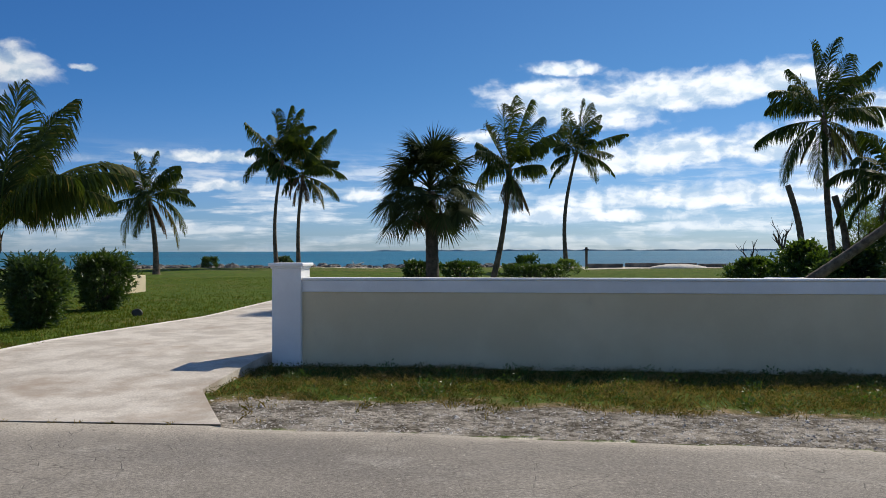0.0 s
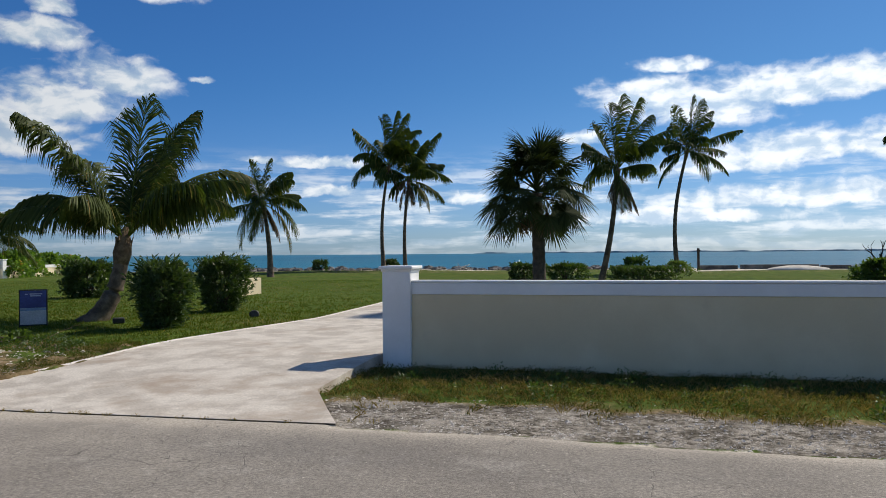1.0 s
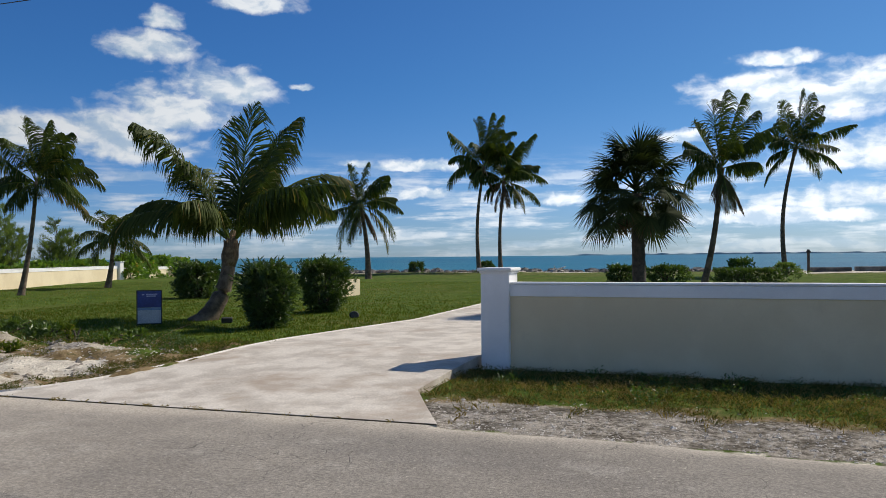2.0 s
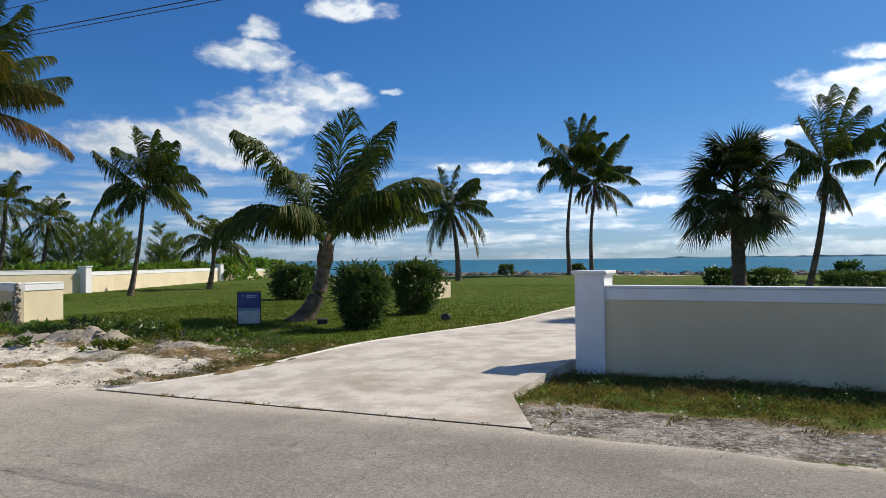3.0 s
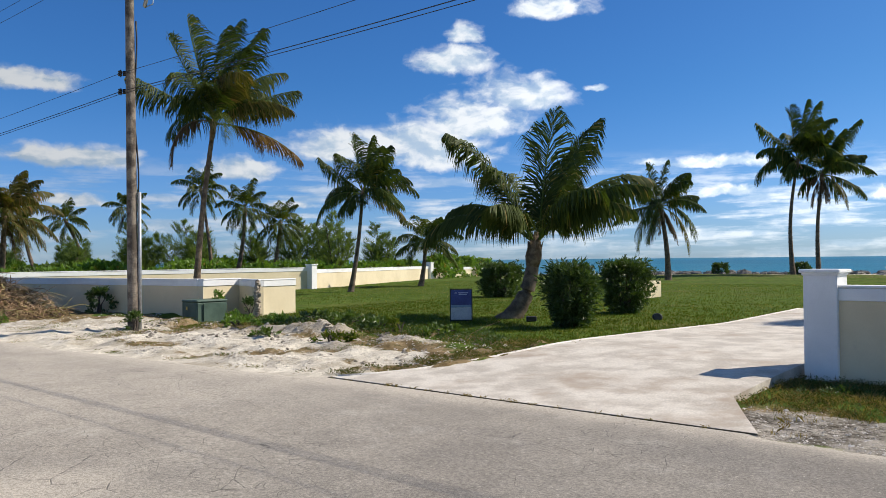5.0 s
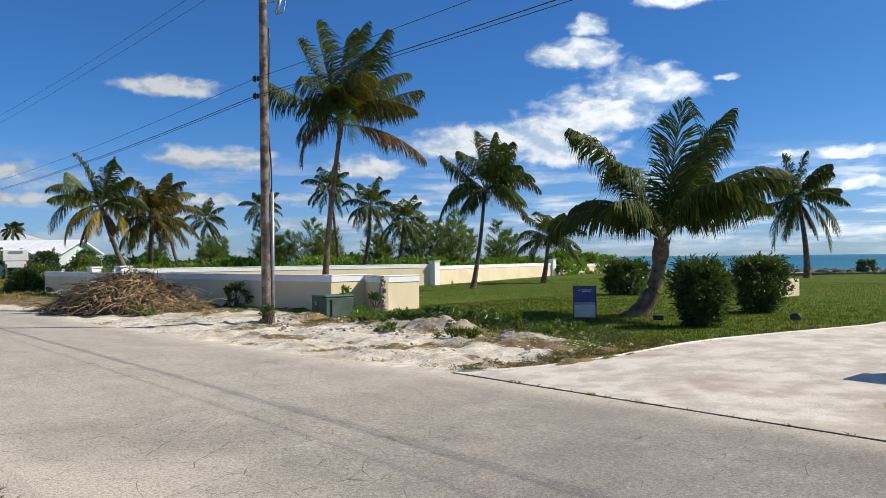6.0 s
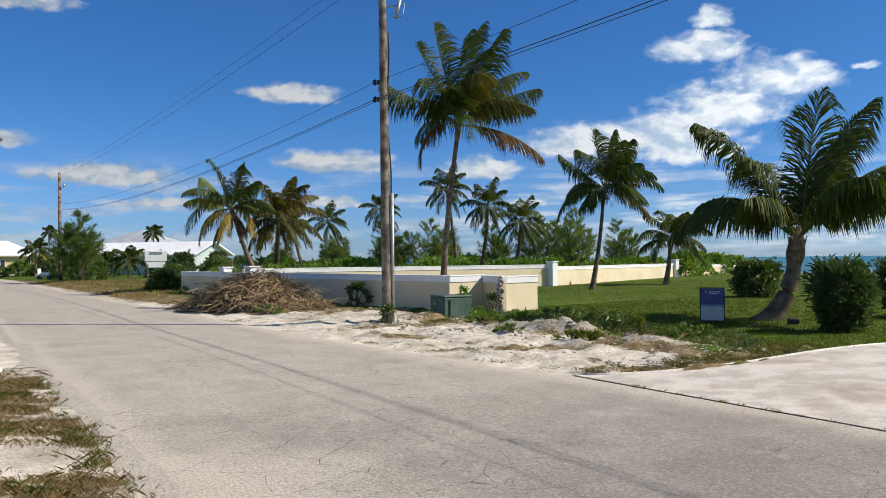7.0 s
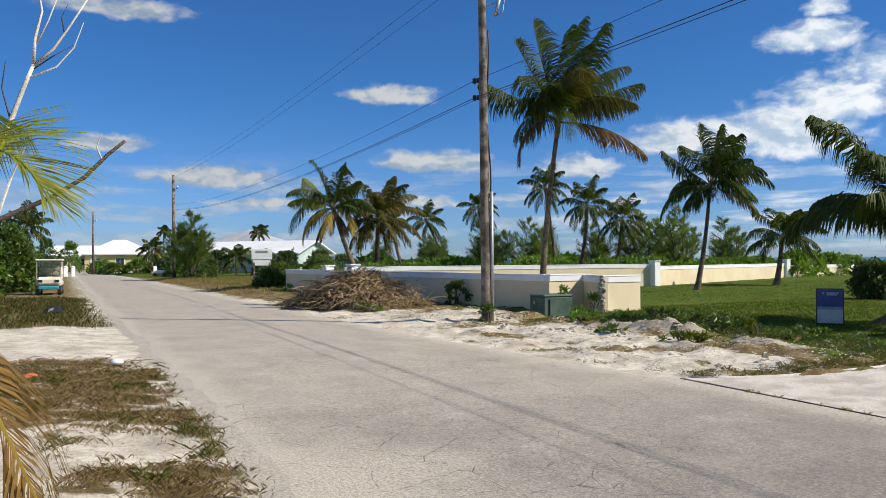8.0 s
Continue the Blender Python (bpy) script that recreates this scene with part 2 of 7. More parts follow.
def asphalt_material():
    m = bpy.data.materials.new("asphalt")
    m.use_nodes = True
    n = Nodes(m.node_tree)
    at = n.add("ShaderNodeTexCoord").outputs["Object"]
    along = n.vec("MULTIPLY", at, (0.3, 1.2, 1.0))
    wide = n.noise(at, 0.5, 5.0)
    fine, grit = n.noise(at, 42.0, 5.0, 0.75), n.noise(at, 160.0, 2.0, 0.6)
    chip = n.math("MULTIPLY_ADD", fine, 0.6, n.math("MULTIPLY", grit, 0.4))
    colour = n.mix(n.ramp(wide, 0.35, 0.65), (0.185, 0.166, 0.142, 1), (0.235, 0.212, 0.18, 1))
    colour = n.mix(n.ramp(n.noise(along, 0.9, 3.0, 0.5), 0.48, 0.68, 0.0, 0.3), colour, (0.15, 0.138, 0.125, 1))
    colour = n.mix(n.ramp(n.noise(at, 1.1, 6.0, 0.72), 0.52, 0.72, 0.0, 0.5), colour, (0.36, 0.335, 0.295, 1))
    colour = n.mix(n.ramp(n.noise(at, 26.0, 4.0, 0.7), 0.6, 0.7, 0.0, 0.65), colour, (0.5, 0.46, 0.39, 1))
    pale = n.nodes.new("ShaderNodeAttribute")
    pale.attribute_name = "pale"
    colour = n.mix(n.math("MULTIPLY", n.ramp(n.math("ADD", pale.outputs["Fac"], n.math("MULTIPLY", n.math("SUBTRACT", n.noise(at, 1.4, 6.0, 0.6), 0.5), 0.6)), 0.15, 1.05), 0.85), colour, (0.49, 0.436, 0.356, 1))
    warp = n.vec("ADD", at, n.vec("MULTIPLY", n.add("ShaderNodeTexNoise", Scale=2.2, Detail=6.0, Roughness=0.7).outputs["Color"], (0.9, 0.9, 0.0)))
    line = None
    # a coarse net of cracks over the old patches, and a finer one inside them
    for size, thick, scale, lo, hi in ((1.5, 0.008, 0.25, 0.46, 0.56), (3.8, 0.016, 0.4, 0.48, 0.58)):
        crackle = n.add("ShaderNodeTexVoronoi", Vector=warp, Scale=size)
        crackle.feature = "DISTANCE_TO_EDGE"
        net = n.math("MULTIPLY", n.ramp(crackle.outputs["Distance"], thick, thick * 0.2), n.ramp(n.noise(at, scale, 3.0), lo, hi))
        line = net if line is None else n.math("MAXIMUM", line, net)
    line = n.math("MULTIPLY", line, n.ramp(n.noise(at, 7.0, 3.0), 0.35, 0.6))
    colour = n.mix(n.math("MULTIPLY", line, 0.7), colour, (0.07, 0.064, 0.056, 1))
    shade = n.ramp(chip, 0.38, 0.62, 0.6, 1.42)
    colour = n.mix(1.0, colour, n.add("ShaderNodeCombineXYZ", X=shade, Y=shade, Z=shade).outputs[0], "MULTIPLY")
    b = n.add("ShaderNodeBsdfPrincipled", Base_Color=colour, Roughness=0.85)
    n.put(b, "Specular IOR Level", 0.3)
    r = n.add("ShaderNodeBump", Strength=0.55, Distance=0.006, Height=n.math("ADD", chip, n.math("MULTIPLY", line, -1.2)))
    n.put(b, "Normal", r.outputs[0])
    n.links.new(b.outputs[0], n.add("ShaderNodeOutputMaterial").inputs[0])
    return m


def water_material():
    m = bpy.data.materials.new("sea_water")
    m.use_nodes = True
    n = Nodes(m.node_tree)
    at = n.add("ShaderNodeTexCoord").outputs["Object"]
    chop = n.noise(n.vec("MULTIPLY", at, (0.35, 0.9, 1.0)), 0.55, 6.0, 0.65)
    swell = n.noise(n.vec("MULTIPLY", at, (0.004, 0.012, 1.0)), 1.0, 4.0)
    colour = n.mix(n.ramp(swell, 0.3, 0.7), (0.006, 0.085, 0.13, 1), (0.012, 0.14, 0.19, 1))
    b = n.add("ShaderNodeBsdfPrincipled", Base_Color=colour, Roughness=0.35)
    n.put(b, "Specular IOR Level", 0.16)
    r = n.add("ShaderNodeBump", Strength=0.9, Distance=0.35, Height=chop)
    n.put(b, "Normal", r.outputs[0])
    n.links.new(b.outputs[0], n.add("ShaderNodeOutputMaterial").inputs[0])
    return m


GROUND, ASPHALT, WATER = ground_material(), asphalt_material(), water_material()
CONCRETE = surface("drive_concrete", (0.43, 0.385, 0.325), (0.6, 0.55, 0.475), 1.8, 45, 0.85, 0.25, 0.006, spots=((0.35, 0.285, 0.22), 0.55, 0.49), contrast=(0.38, 0.6))
KERB = surface("kerb_concrete", (0.55, 0.50, 0.44), (0.7, 0.66, 0.6), 2.0, 40, 0.85, 0.3, 0.006)
CREAM = surface("cream_render", (0.65, 0.55, 0.36), (0.73, 0.63, 0.43), 0.8, 90, 0.8, 0.1, 0.003, spots=((0.56, 0.48, 0.33), 2.3, 0.62), speck=(0.92, 1.05))
WHITE = surface("white_paint", (0.74, 0.74, 0.73), (0.82, 0.82, 0.81), 1.5, 80, 0.6, 0.05, 0.002, spots=((0.62, 0.61, 0.58), 3.1, 0.64), speck=(0.95, 1.03))
TRUNK = surface("palm_bark", (0.085, 0.06, 0.04), (0.20, 0.148, 0.10), 5.0, 50, 0.9, 0.7, 0.02)
TRUNK_DARK = surface("dark_bark", (0.05, 0.04, 0.03), (0.11, 0.085, 0.065), 6.0, 60, 0.9, 0.8, 0.02)
BOOT = surface("palm_fibre", (0.13, 0.085, 0.05), (0.27, 0.19, 0.115), 7.0, 70, 0.95, 0.8, 0.02)
POLE = surface("weathered_pole", (0.085, 0.066, 0.05), (0.27, 0.225, 0.175), 3.2, 45, 0.9, 0.8, 0.012, contrast=(0.4, 0.6), speck=(0.6, 1.25))
PALE_WOOD = surface("bleached_wood", (0.5, 0.46, 0.4), (0.68, 0.64, 0.58), 4.0, 60, 0.85, 0.5, 0.006)
TWIG = surface("dry_twigs", (0.15, 0.085, 0.045), (0.42, 0.275, 0.15), 1.6, 60, 0.9, 0.5, 0.005)
RUBBLE = surface("limestone_rubble", (0.34, 0.31, 0.26), (0.66, 0.61, 0.53), 3.0, 40, 0.95, 0.6, 0.01)
ROCK = surface("shore_rock", (0.085, 0.08, 0.072), (0.24, 0.22, 0.195), 1.3, 20, 0.95, 0.8, 0.05)
STONE = surface("pale_stone", (0.22, 0.2, 0.175), (0.66, 0.62, 0.56), 6.0, 60, 0.9, 0.5, 0.005)
BLACK = surface("black_plastic", (0.012, 0.012, 0.013), (0.028, 0.028, 0.03), 6, 90, 0.5, 0.2, 0.002)
STEEL = surface("grey_metal", (0.32, 0.33, 0.34), (0.48, 0.49, 0.5), 6, 80, 0.45, 0.2, 0.002, metal=0.6)
GREENBOX = surface("green_enamel", (0.042, 0.08, 0.06), (0.07, 0.12, 0.09), 2.5, 60, 0.6, 0.25, 0.003, spots=((0.11, 0.12, 0.09), 4.0, 0.6))
ROOF_WHITE = surface("white_roof", (0.72, 0.73, 0.73), (0.82, 0.83, 0.83), 0.5, 20, 0.5, 0.15, 0.01)
ROOF_GREY = surface("grey_metal_roof", (0.36, 0.38, 0.4), (0.48, 0.5, 0.52), 0.5, 20, 0.45, 0.15, 0.01)
HOUSE_GREEN = surface("pale_green_render", (0.42, 0.5, 0.47), (0.52, 0.6, 0.56), 0.5, 30, 0.8, 0.15, 0.01)
HOUSE_YELLOW = surface("yellow_render", (0.62, 0.5, 0.2), (0.7, 0.58, 0.26), 0.5, 30, 0.8, 0.15, 0.01)
GLASS_DARK = surface("window_glass", (0.02, 0.025, 0.03), (0.04, 0.05, 0.055), 0.5, 10, 0.08, 0.0, 0.001, gloss=0.8)
FROND = foliage("coconut_frond", (0.03, 0.052, 0.012), (0.1, 0.13, 0.03), 0.3, 0.6, 0.18, tip=((0.25, 0.19, 0.06), 0.07))
FROND_PALE = foliage("sunny_frond", (0.09, 0.14, 0.02), (0.19, 0.24, 0.05), 0.45, 0.55, 0.3, tip=((0.4, 0.3, 0.08), 0.1))
FROND_GOLD = foliage("yellowing_frond", (0.26, 0.19, 0.035), (0.5, 0.36, 0.07), 0.35, 0.6, 0.3)
FROND_DEAD = foliage("dead_frond", (0.07, 0.045, 0.03), (0.17, 0.115, 0.072), 0.2, 0.8, 0.2)
FROND_RUST = foliage("rusty_frond", (0.075, 0.035, 0.014), (0.29, 0.17, 0.04), 0.35, 0.6, 0.3)
FROND_OLIVE = foliage("drying_frond", (0.06, 0.06, 0.016), (0.2, 0.175, 0.045), 0.3, 0.6, 0.3, tip=((0.25, 0.15, 0.07), 0.2))
FAN = foliage("fan_leaf", (0.024, 0.036, 0.014), (0.06, 0.078, 0.032), 0.16, 0.7, 0.04)
LEAF_DARK = foliage("oleander_leaf", (0.028, 0.056, 0.014), (0.092, 0.14, 0.038), 0.34, 0.4, 0.5)
LEAF_MID = foliage("shrub_leaf", (0.045, 0.085, 0.016), (0.115, 0.175, 0.036), 0.35)
LEAF_GRAPE = foliage("sea_grape_leaf", (0.075, 0.15, 0.022), (0.19, 0.30, 0.055), 0.42, tip=((0.3, 0.2, 0.05), 0.05))
NEEDLE = foliage("casuarina_needle", (0.085, 0.13, 0.042), (0.19, 0.25, 0.09), 0.45, 0.7, 0.2)
GRASS = foliage("green_grass", (0.052, 0.082, 0.014), (0.135, 0.172, 0.03), 0.36, 0.8, 0.04, tip=((0.34, 0.27, 0.11), 0.16))
MAT_BROWN = foliage("brown_grass_mat", (0.12, 0.082, 0.038), (0.36, 0.265, 0.135), 0.3, 0.9, 0.04, tip=((0.45, 0.36, 0.2), 0.15))
FROND_YOUNG = foliage("yellow_green_frond", (0.15, 0.18, 0.025), (0.3, 0.32, 0.07), 0.5, 0.5, 0.3, tip=((0.5, 0.4, 0.12), 0.12))
VERGE = foliage("verge_weed", (0.045, 0.06, 0.016), (0.13, 0.135, 0.038), 0.3, 0.8, 0.05, tip=((0.24, 0.17, 0.09), 0.4))
GRASS_DRY = foliage("dry_grass", (0.20, 0.145, 0.06), (0.42, 0.32, 0.16), 0.35, 0.9, 0.04, tip=((0.10, 0.12, 0.03), 0.3))


# ---- mesh helpers ----
class Mesh:
    """Collects vertices and faces, in world metres, for one mesh."""

    def __init__(self):
        self.v, self.f, self.m = [], [], []

    def face(self, idx, mat=0):
        self.f.append(tuple(idx)), self.m.append(mat)

    def box(self, centre, size, turn=0.0, mat=0, bevel=0.0):
        """An upright box, turned about z by degrees, with its vertical and top edges cut."""
        cx, cy, cz = centre
        hx, hy, hz = (s / 2 for s in size)
        c, s = math.cos(radians(turn)), math.sin(radians(turn))
        b = min(bevel, hx * 0.8, hy * 0.8, hz * 0.8)
        k = len(self.v)
        if b <= 0:
            rings = [(-hz, 0), (hz, 0)]
            plan = lambda e: [(-hx, -hy), (hx, -hy), (hx, hy), (-hx, hy)]
        else:
            rings = [(-hz, b), (-hz + b, 0), (hz - b, 0), (hz, b)]
            plan = lambda e: [(-hx + b, -hy + e), (hx - b, -hy + e), (hx - e, -hy + b), (hx - e, hy - b), (hx - b, hy - e), (-hx + b, hy - e), (-hx + e, hy - b), (-hx + e, -hy + b)]
        n = 4 if b <= 0 else 8
        for z, e in rings:
            for x, y in plan(e):
                self.v.append((cx + c * x - s * y, cy + s * x + c * y, cz + z))
        for r in range(len(rings) - 1):
            for i in range(n):
                j = (i + 1) % n
                self.face((k + r * n + i, k + r * n + j, k + (r + 1) * n + j, k + (r + 1) * n + i), mat)
        self.face(range(k + n - 1, k - 1, -1), mat)
        top = k + (len(rings) - 1) * n
        self.face(range(top, top + n), mat)
        return self

    def tube(self, pts, radii, sides=6, mat=0, caps=True):
        pts = [Vector(p) for p in pts]
        k, n = len(self.v), len(pts)
        ref = Vector((0.31, 0.2, 0.93))
        for i, p in enumerate(pts):
            t = (pts[min(i + 1, n - 1)] - pts[max(i - 1, 0)]).normalized()
            a = t.cross(ref)
            a = (a if a.length > 1e-3 else t.cross(Vector((1, 0, 0)))).normalized()
            b = t.cross(a)
            r = radii[i] if hasattr(radii, "__len__") else radii
            for j in range(sides):
                w = 2 * math.pi * j / sides
                self.v.append(tuple(p + (a * math.cos(w) + b * math.sin(w)) * r))
        for i in range(n - 1):
            for j in range(sides):
                q = (j + 1) % sides
                self.face((k + i * sides + j, k + i * sides + q, k + (i + 1) * sides + q, k + (i + 1) * sides + j), mat)
        if caps:
            self.face(range(k + sides - 1, k - 1, -1), mat)
            self.face(range(k + (n - 1) * sides, k + n * sides), mat)
        return self

    def prism(self, outline, z0, z1, mat=0):
        """An upright prism on a counter-clockwise outline."""
        k, n = len(self.v), len(outline)
        for z in (z0, z1):
            self.v += [(x, y, z) for x, y in outline]
        for i in range(n):
            j = (i + 1) % n
            self.face((k + i, k + j, k + n + j, k + n + i), mat)
        self.face(range(k + n - 1, k - 1, -1), mat)
        self.face(range(k + n, k + 2 * n), mat)
        return self

    def lump(self, centre, size, rng, rough=0.25, mat=0, rings=5, sides=8):
        """A rough stone or clod."""
        k = len(self.v)
        cx, cy, cz = centre
        for i in range(rings + 1):
            a = math.pi * i / rings - math.pi / 2
            for j in range(sides):
                w = 2 * math.pi * j / sides
                d = 1 + rng.uniform(-rough, rough)
                self.v.append((cx + size[0] * d * math.cos(a) * math.cos(w), cy + size[1] * d * math.cos(a) * math.sin(w), cz + size[2] * d * math.sin(a)))
        for i in range(rings):
            for j in range(sides):
                q = (j + 1) % sides
                self.face((k + i * sides + j, k + i * sides + q, k + (i + 1) * sides + q, k + (i + 1) * sides + j), mat)
        return self

    def data(self, name, mats, origin=(0, 0, 0), smooth=False):
        me = bpy.data.meshes.new(name)
        o = Vector(origin)
        me.from_pydata([tuple(Vector(p) - o) for p in self.v], [], self.f)
        for mat in mats if isinstance(mats, (list, tuple)) else [mats]:
            me.materials.append(mat)
        if any(self.m):
            me.polygons.foreach_set("material_index", self.m)
        if smooth:
            me.polygons.foreach_set("use_smooth", [True] * len(me.polygons))
        me.validate()
        return me


def array_mesh(name, verts, faces, mat, origin=(0, 0, 0)):
    """A mesh from arrays: verts (n, 3), faces (m, 3 or 4)."""
    me = bpy.data.meshes.new(name)
    me.from_pydata((np.asarray(verts) - np.asarray(origin)).tolist(), [], np.asarray(faces).tolist())
    me.materials.append(mat)
    return me


def thing(name, loc, label, category, group="", kind=""):
    ob = new(name)
    ob.empty_display_size = 0.2
    ob.location = loc
    return tagged(ob, label, category, group, kind)


def root_place(ob):
    return Vector(ob.location) if ob.parent is None else root_place(ob.parent)


def part(name, mesh, mats, parent, label="", smooth=False):
    """Links a Mesh as one mesh object under a thing or a part."""
    data = mesh.data(name, mats, root_place(parent), smooth) if isinstance(mesh, Mesh) else mesh
    ob = new(name, data)
    ob.parent = parent
    return tagged(ob, label)


def whole(name, mesh, mats, label, category, kind="", group="", loc=(0, 0, 0), smooth=False):
    """A thing that is one mesh."""
    data = mesh.data(name, mats, loc, smooth) if isinstance(mesh, Mesh) else mesh
    ob = new(name, data)
    ob.location = loc
    return tagged(ob, label, category, group, kind)


def lerp_table(table, t):
    if t <= table[0][0]:
        return table[0][1]
    for (a, p), (b, q) in zip(table, table[1:]):
        if t <= b:
            return p + (q - p) * (t - a) / (b - a)
    return table[-1][1]


def smooth01(a, b, t):
    u = min(1.0, max(0.0, (t - a) / (b - a)))
    return u * u * (3 - 2 * u)


def leaves(rng, centres, out, length, width, up=0.3, spread=0.6):
    """Folded four-point leaves at the centres, pointing along out with some scatter. Returns vertices and faces."""
    n = len(centres)
    d = out + rng.normal(0, spread, (n, 3)) + np.array([0, 0, up])
    d /= np.linalg.norm(d, axis=1)[:, None] + 1e-9
    side = np.cross(d, rng.normal(0, 1, (n, 3)))
    side /= np.linalg.norm(side, axis=1)[:, None] + 1e-9
    l = (length * rng.uniform(0.6, 1.25, n))[:, None]
    w = (width * rng.uniform(0.7, 1.2, n))[:, None]
    fold = np.cross(side, d) * w * 0.25
    verts = np.stack([centres, centres + d * l * 0.5 + side * w * 0.5 + fold, centres + d * l, centres + d * l * 0.5 - side * w * 0.5 + fold], 1).reshape(-1, 3)
    return verts, np.arange(n * 4).reshape(n, 4)


def blades(rng, feet, height, width, lean=0.45):
    """Bent grass blades: two triangles' worth of strip each."""
    n = len(feet)
    a = rng.uniform(0, 2 * np.pi, n)
    side = np.stack([np.cos(a), np.sin(a), np.zeros(n)], 1)
    tilt = np.stack([-np.sin(a), np.cos(a), np.zeros(n)], 1) * rng.normal(0, lean, n)[:, None]
    h = (height * rng.uniform(0.4, 1.3, n))[:, None]
    w = (width * rng.uniform(0.7, 1.3, n))[:, None]
    upv = np.array([[0, 0, 1.0]])
    mid = feet + upv * h * 0.6 + tilt * h * 0.35
    tip = feet + upv * h + tilt * h * 1.1
    verts = np.stack([feet - side * w / 2, feet + side * w / 2, mid + side * w * 0.35, tip, mid - side * w * 0.35], 1).reshape(-1, 3)
    return verts, np.arange(n * 5).reshape(n, 5)


# ---- ground, road, drive, sea ----
ROAD_FAR = [(-160, 17.5), (-120, 14.3), (-56, 10.6), (-27, 8.75), (-15, 7.95), (-8, 7.95), (-4.4, 7.72), (-2.1, 7.45), (0.5, 7.1), (3.6, 6.55), (12, 4.8), (40, -2.0)]
ROAD_NEAR = [(-160, 12.8), (-119, 9.8), (-31, 3.25), (-15.3, 2.25), (-9.9, 1.86), (-5.7, 1.5), (0, 0.95), (12, -0.8), (40, -7.5)]
WALL_LINE = [(-60, 13.0), (-38.5, 12.8), (-18.5, 13.6), (-17, 14.5), (-14, 13.4), (-7, 12.0), (-2, 11.25), (5.73, 10.22), (30, 6.9)]
LAWN, SEA = 0.15, -0.95
HEAPS = ((-12.4, 12.2, 1.0, 0.2), (-13.6, 12.2, 0.9, 0.08), (-9.6, 11.7, 0.9, 0.10), (-10.5, 10.6, 0.8, 0.05))
BANK = [(-17.3, 13.9), (-15, 13.35), (-12.7, 12.95), (-10.5, 12.9), (-8.8, 12.6), (-6.9, 11.6)]
RNG = np.random.default_rng(7)


def wobble(x, y, s, seed=0.0):
    return noise.noise(Vector((x * s + seed, y * s - seed, seed * 0.37)))


def drive_side(y):
    """The drive's two long edges at depth y."""
    left = lerp_table([(7.9, -8.06), (8.7, -7.43), (9.5, -7.07), (10.3, -6.81), (11.1, -6.66), (12.1, -6.57), (13.1, -6.48), (14.8, -6.07), (17.7, -5.32), (24, -5.0)], y)
    right = lerp_table([(7.45, -2.1), (9.1, -2.78), (10.55, -2.62), (11.6, -2.5), (24, -1.2)], y)
    return left, right


def height(x, y):
    far, near, wall = lerp_table(ROAD_FAR, x), lerp_table(ROAD_NEAR, x), lerp_table(WALL_LINE, x)
    if near <= y <= far:
        return -0.03
    if 7.3 < y < 23.9:
        left, right = drive_side(y)
        if left + 0.12 < x < right - 0.12:
            return -0.15
    if y < near:
        d = near - y
        return -0.03 + 0.09 * float(smooth01(0, 1.5, d)) + 0.035 * wobble(x, y, 1.3) * min(1, d)
    d = y - far
    top = LAWN if x < -6.4 or y > wall + 0.3 else 0.0
    rough = -30 < x < -6.5 and d < wall - far + 1.0
    if -17.3 < x < -6.9 and y < 16:
        # the turf ends in a low ragged bank above the dug-over sand
        bank = lerp_table(BANK, x) + 0.3 * wobble(x, y, 1.2, 51.0) + 0.12 * wobble(x, y, 4.0, 53.0)
        cut = 0.5 * float(smooth01(-7.0, -8.2, x))
        z = -0.03 + (top * (1 - cut) + 0.03) * float(smooth01(0.0, max(2.0, wall - far - 0.5), d)) + top * cut * float(smooth01(bank - 0.1, bank + 0.12, y))
        rough = y < bank
    else:
        z = -0.03 + (top + 0.03) * float(smooth01(0.0, max(2.0, wall - far - 0.5), d))
    bump = 0.09 if rough else 0.02
    z += bump * min(1, d / 0.6) * (wobble(x, y, 1.1, 3.0) + 0.6 * wobble(x, y, 3.4, 9.0))
    if rough and x > -22:
        z += 0.05 * min(1, d / 0.8) * (abs(wobble(x, y, 2.2, 61.0)) + 0.6 * wobble(x, y, 4.6, 63.0))
    # dug-out hollow at the foot of the wall stub
    pit = ((x + 17.2) / 1.7) ** 2 + ((y - 13.5) / 1.0) ** 2
    if pit < 1:
        z -= 0.17 * (1 - pit) * (1 + 0.5 * wobble(x, y, 3.0, 19.0))
    # spoil heaps beside the drive
    for hx, hy, hr, hh in HEAPS:
        q = ((x - hx) / hr) ** 2 + ((y - hy) / (hr * 0.6)) ** 2
        if q < 1:
            z += hh * (1 - q) ** 1.2 * (1 + 0.9 * wobble(x, y, 2.6, 5.0) + 0.8 * wobble(x, y, 7.0, 15.0))
    shore = 65.5 + 2.0 * wobble(x, 0, 0.06, 2.0)
    z += 0.12 * float(smooth01(30, 60, y)) * (1 + wobble(x, y, 0.15, 4.0))
    return z - 2.6 * float(smooth01(shore, shore + 7, y))


def near_mat(x, y):
    """Where mats of dry grass cover the sandy near verge."""
    q = min(((x + 11.6) / 3.4) ** 2 + ((y - 0.8) / 1.35) ** 2, ((x + 6.45) / 0.85) ** 2 + ((y - 0.95) / 0.75) ** 2, ((x + 8.4) / 1.7) ** 2 + ((y - 1.7) / 0.3) ** 2)
    if x > -5.0 or y < -1.0:
        q = 1.0 + 0.6 * wobble(x, y, 0.5, 11.0)
    q += 0.6 * wobble(x, y, 1.7, 17.0) + 0.7 * wobble(x, y, 4.2, 29.0) + 0.4 * wobble(x, y, 9.0, 41.0)
    return float(smooth01(1.25, 0.3, q)) * (0.45 + 0.55 * float(smooth01(-0.25, 0.15, wobble(x, y, 5.5, 57.0))))


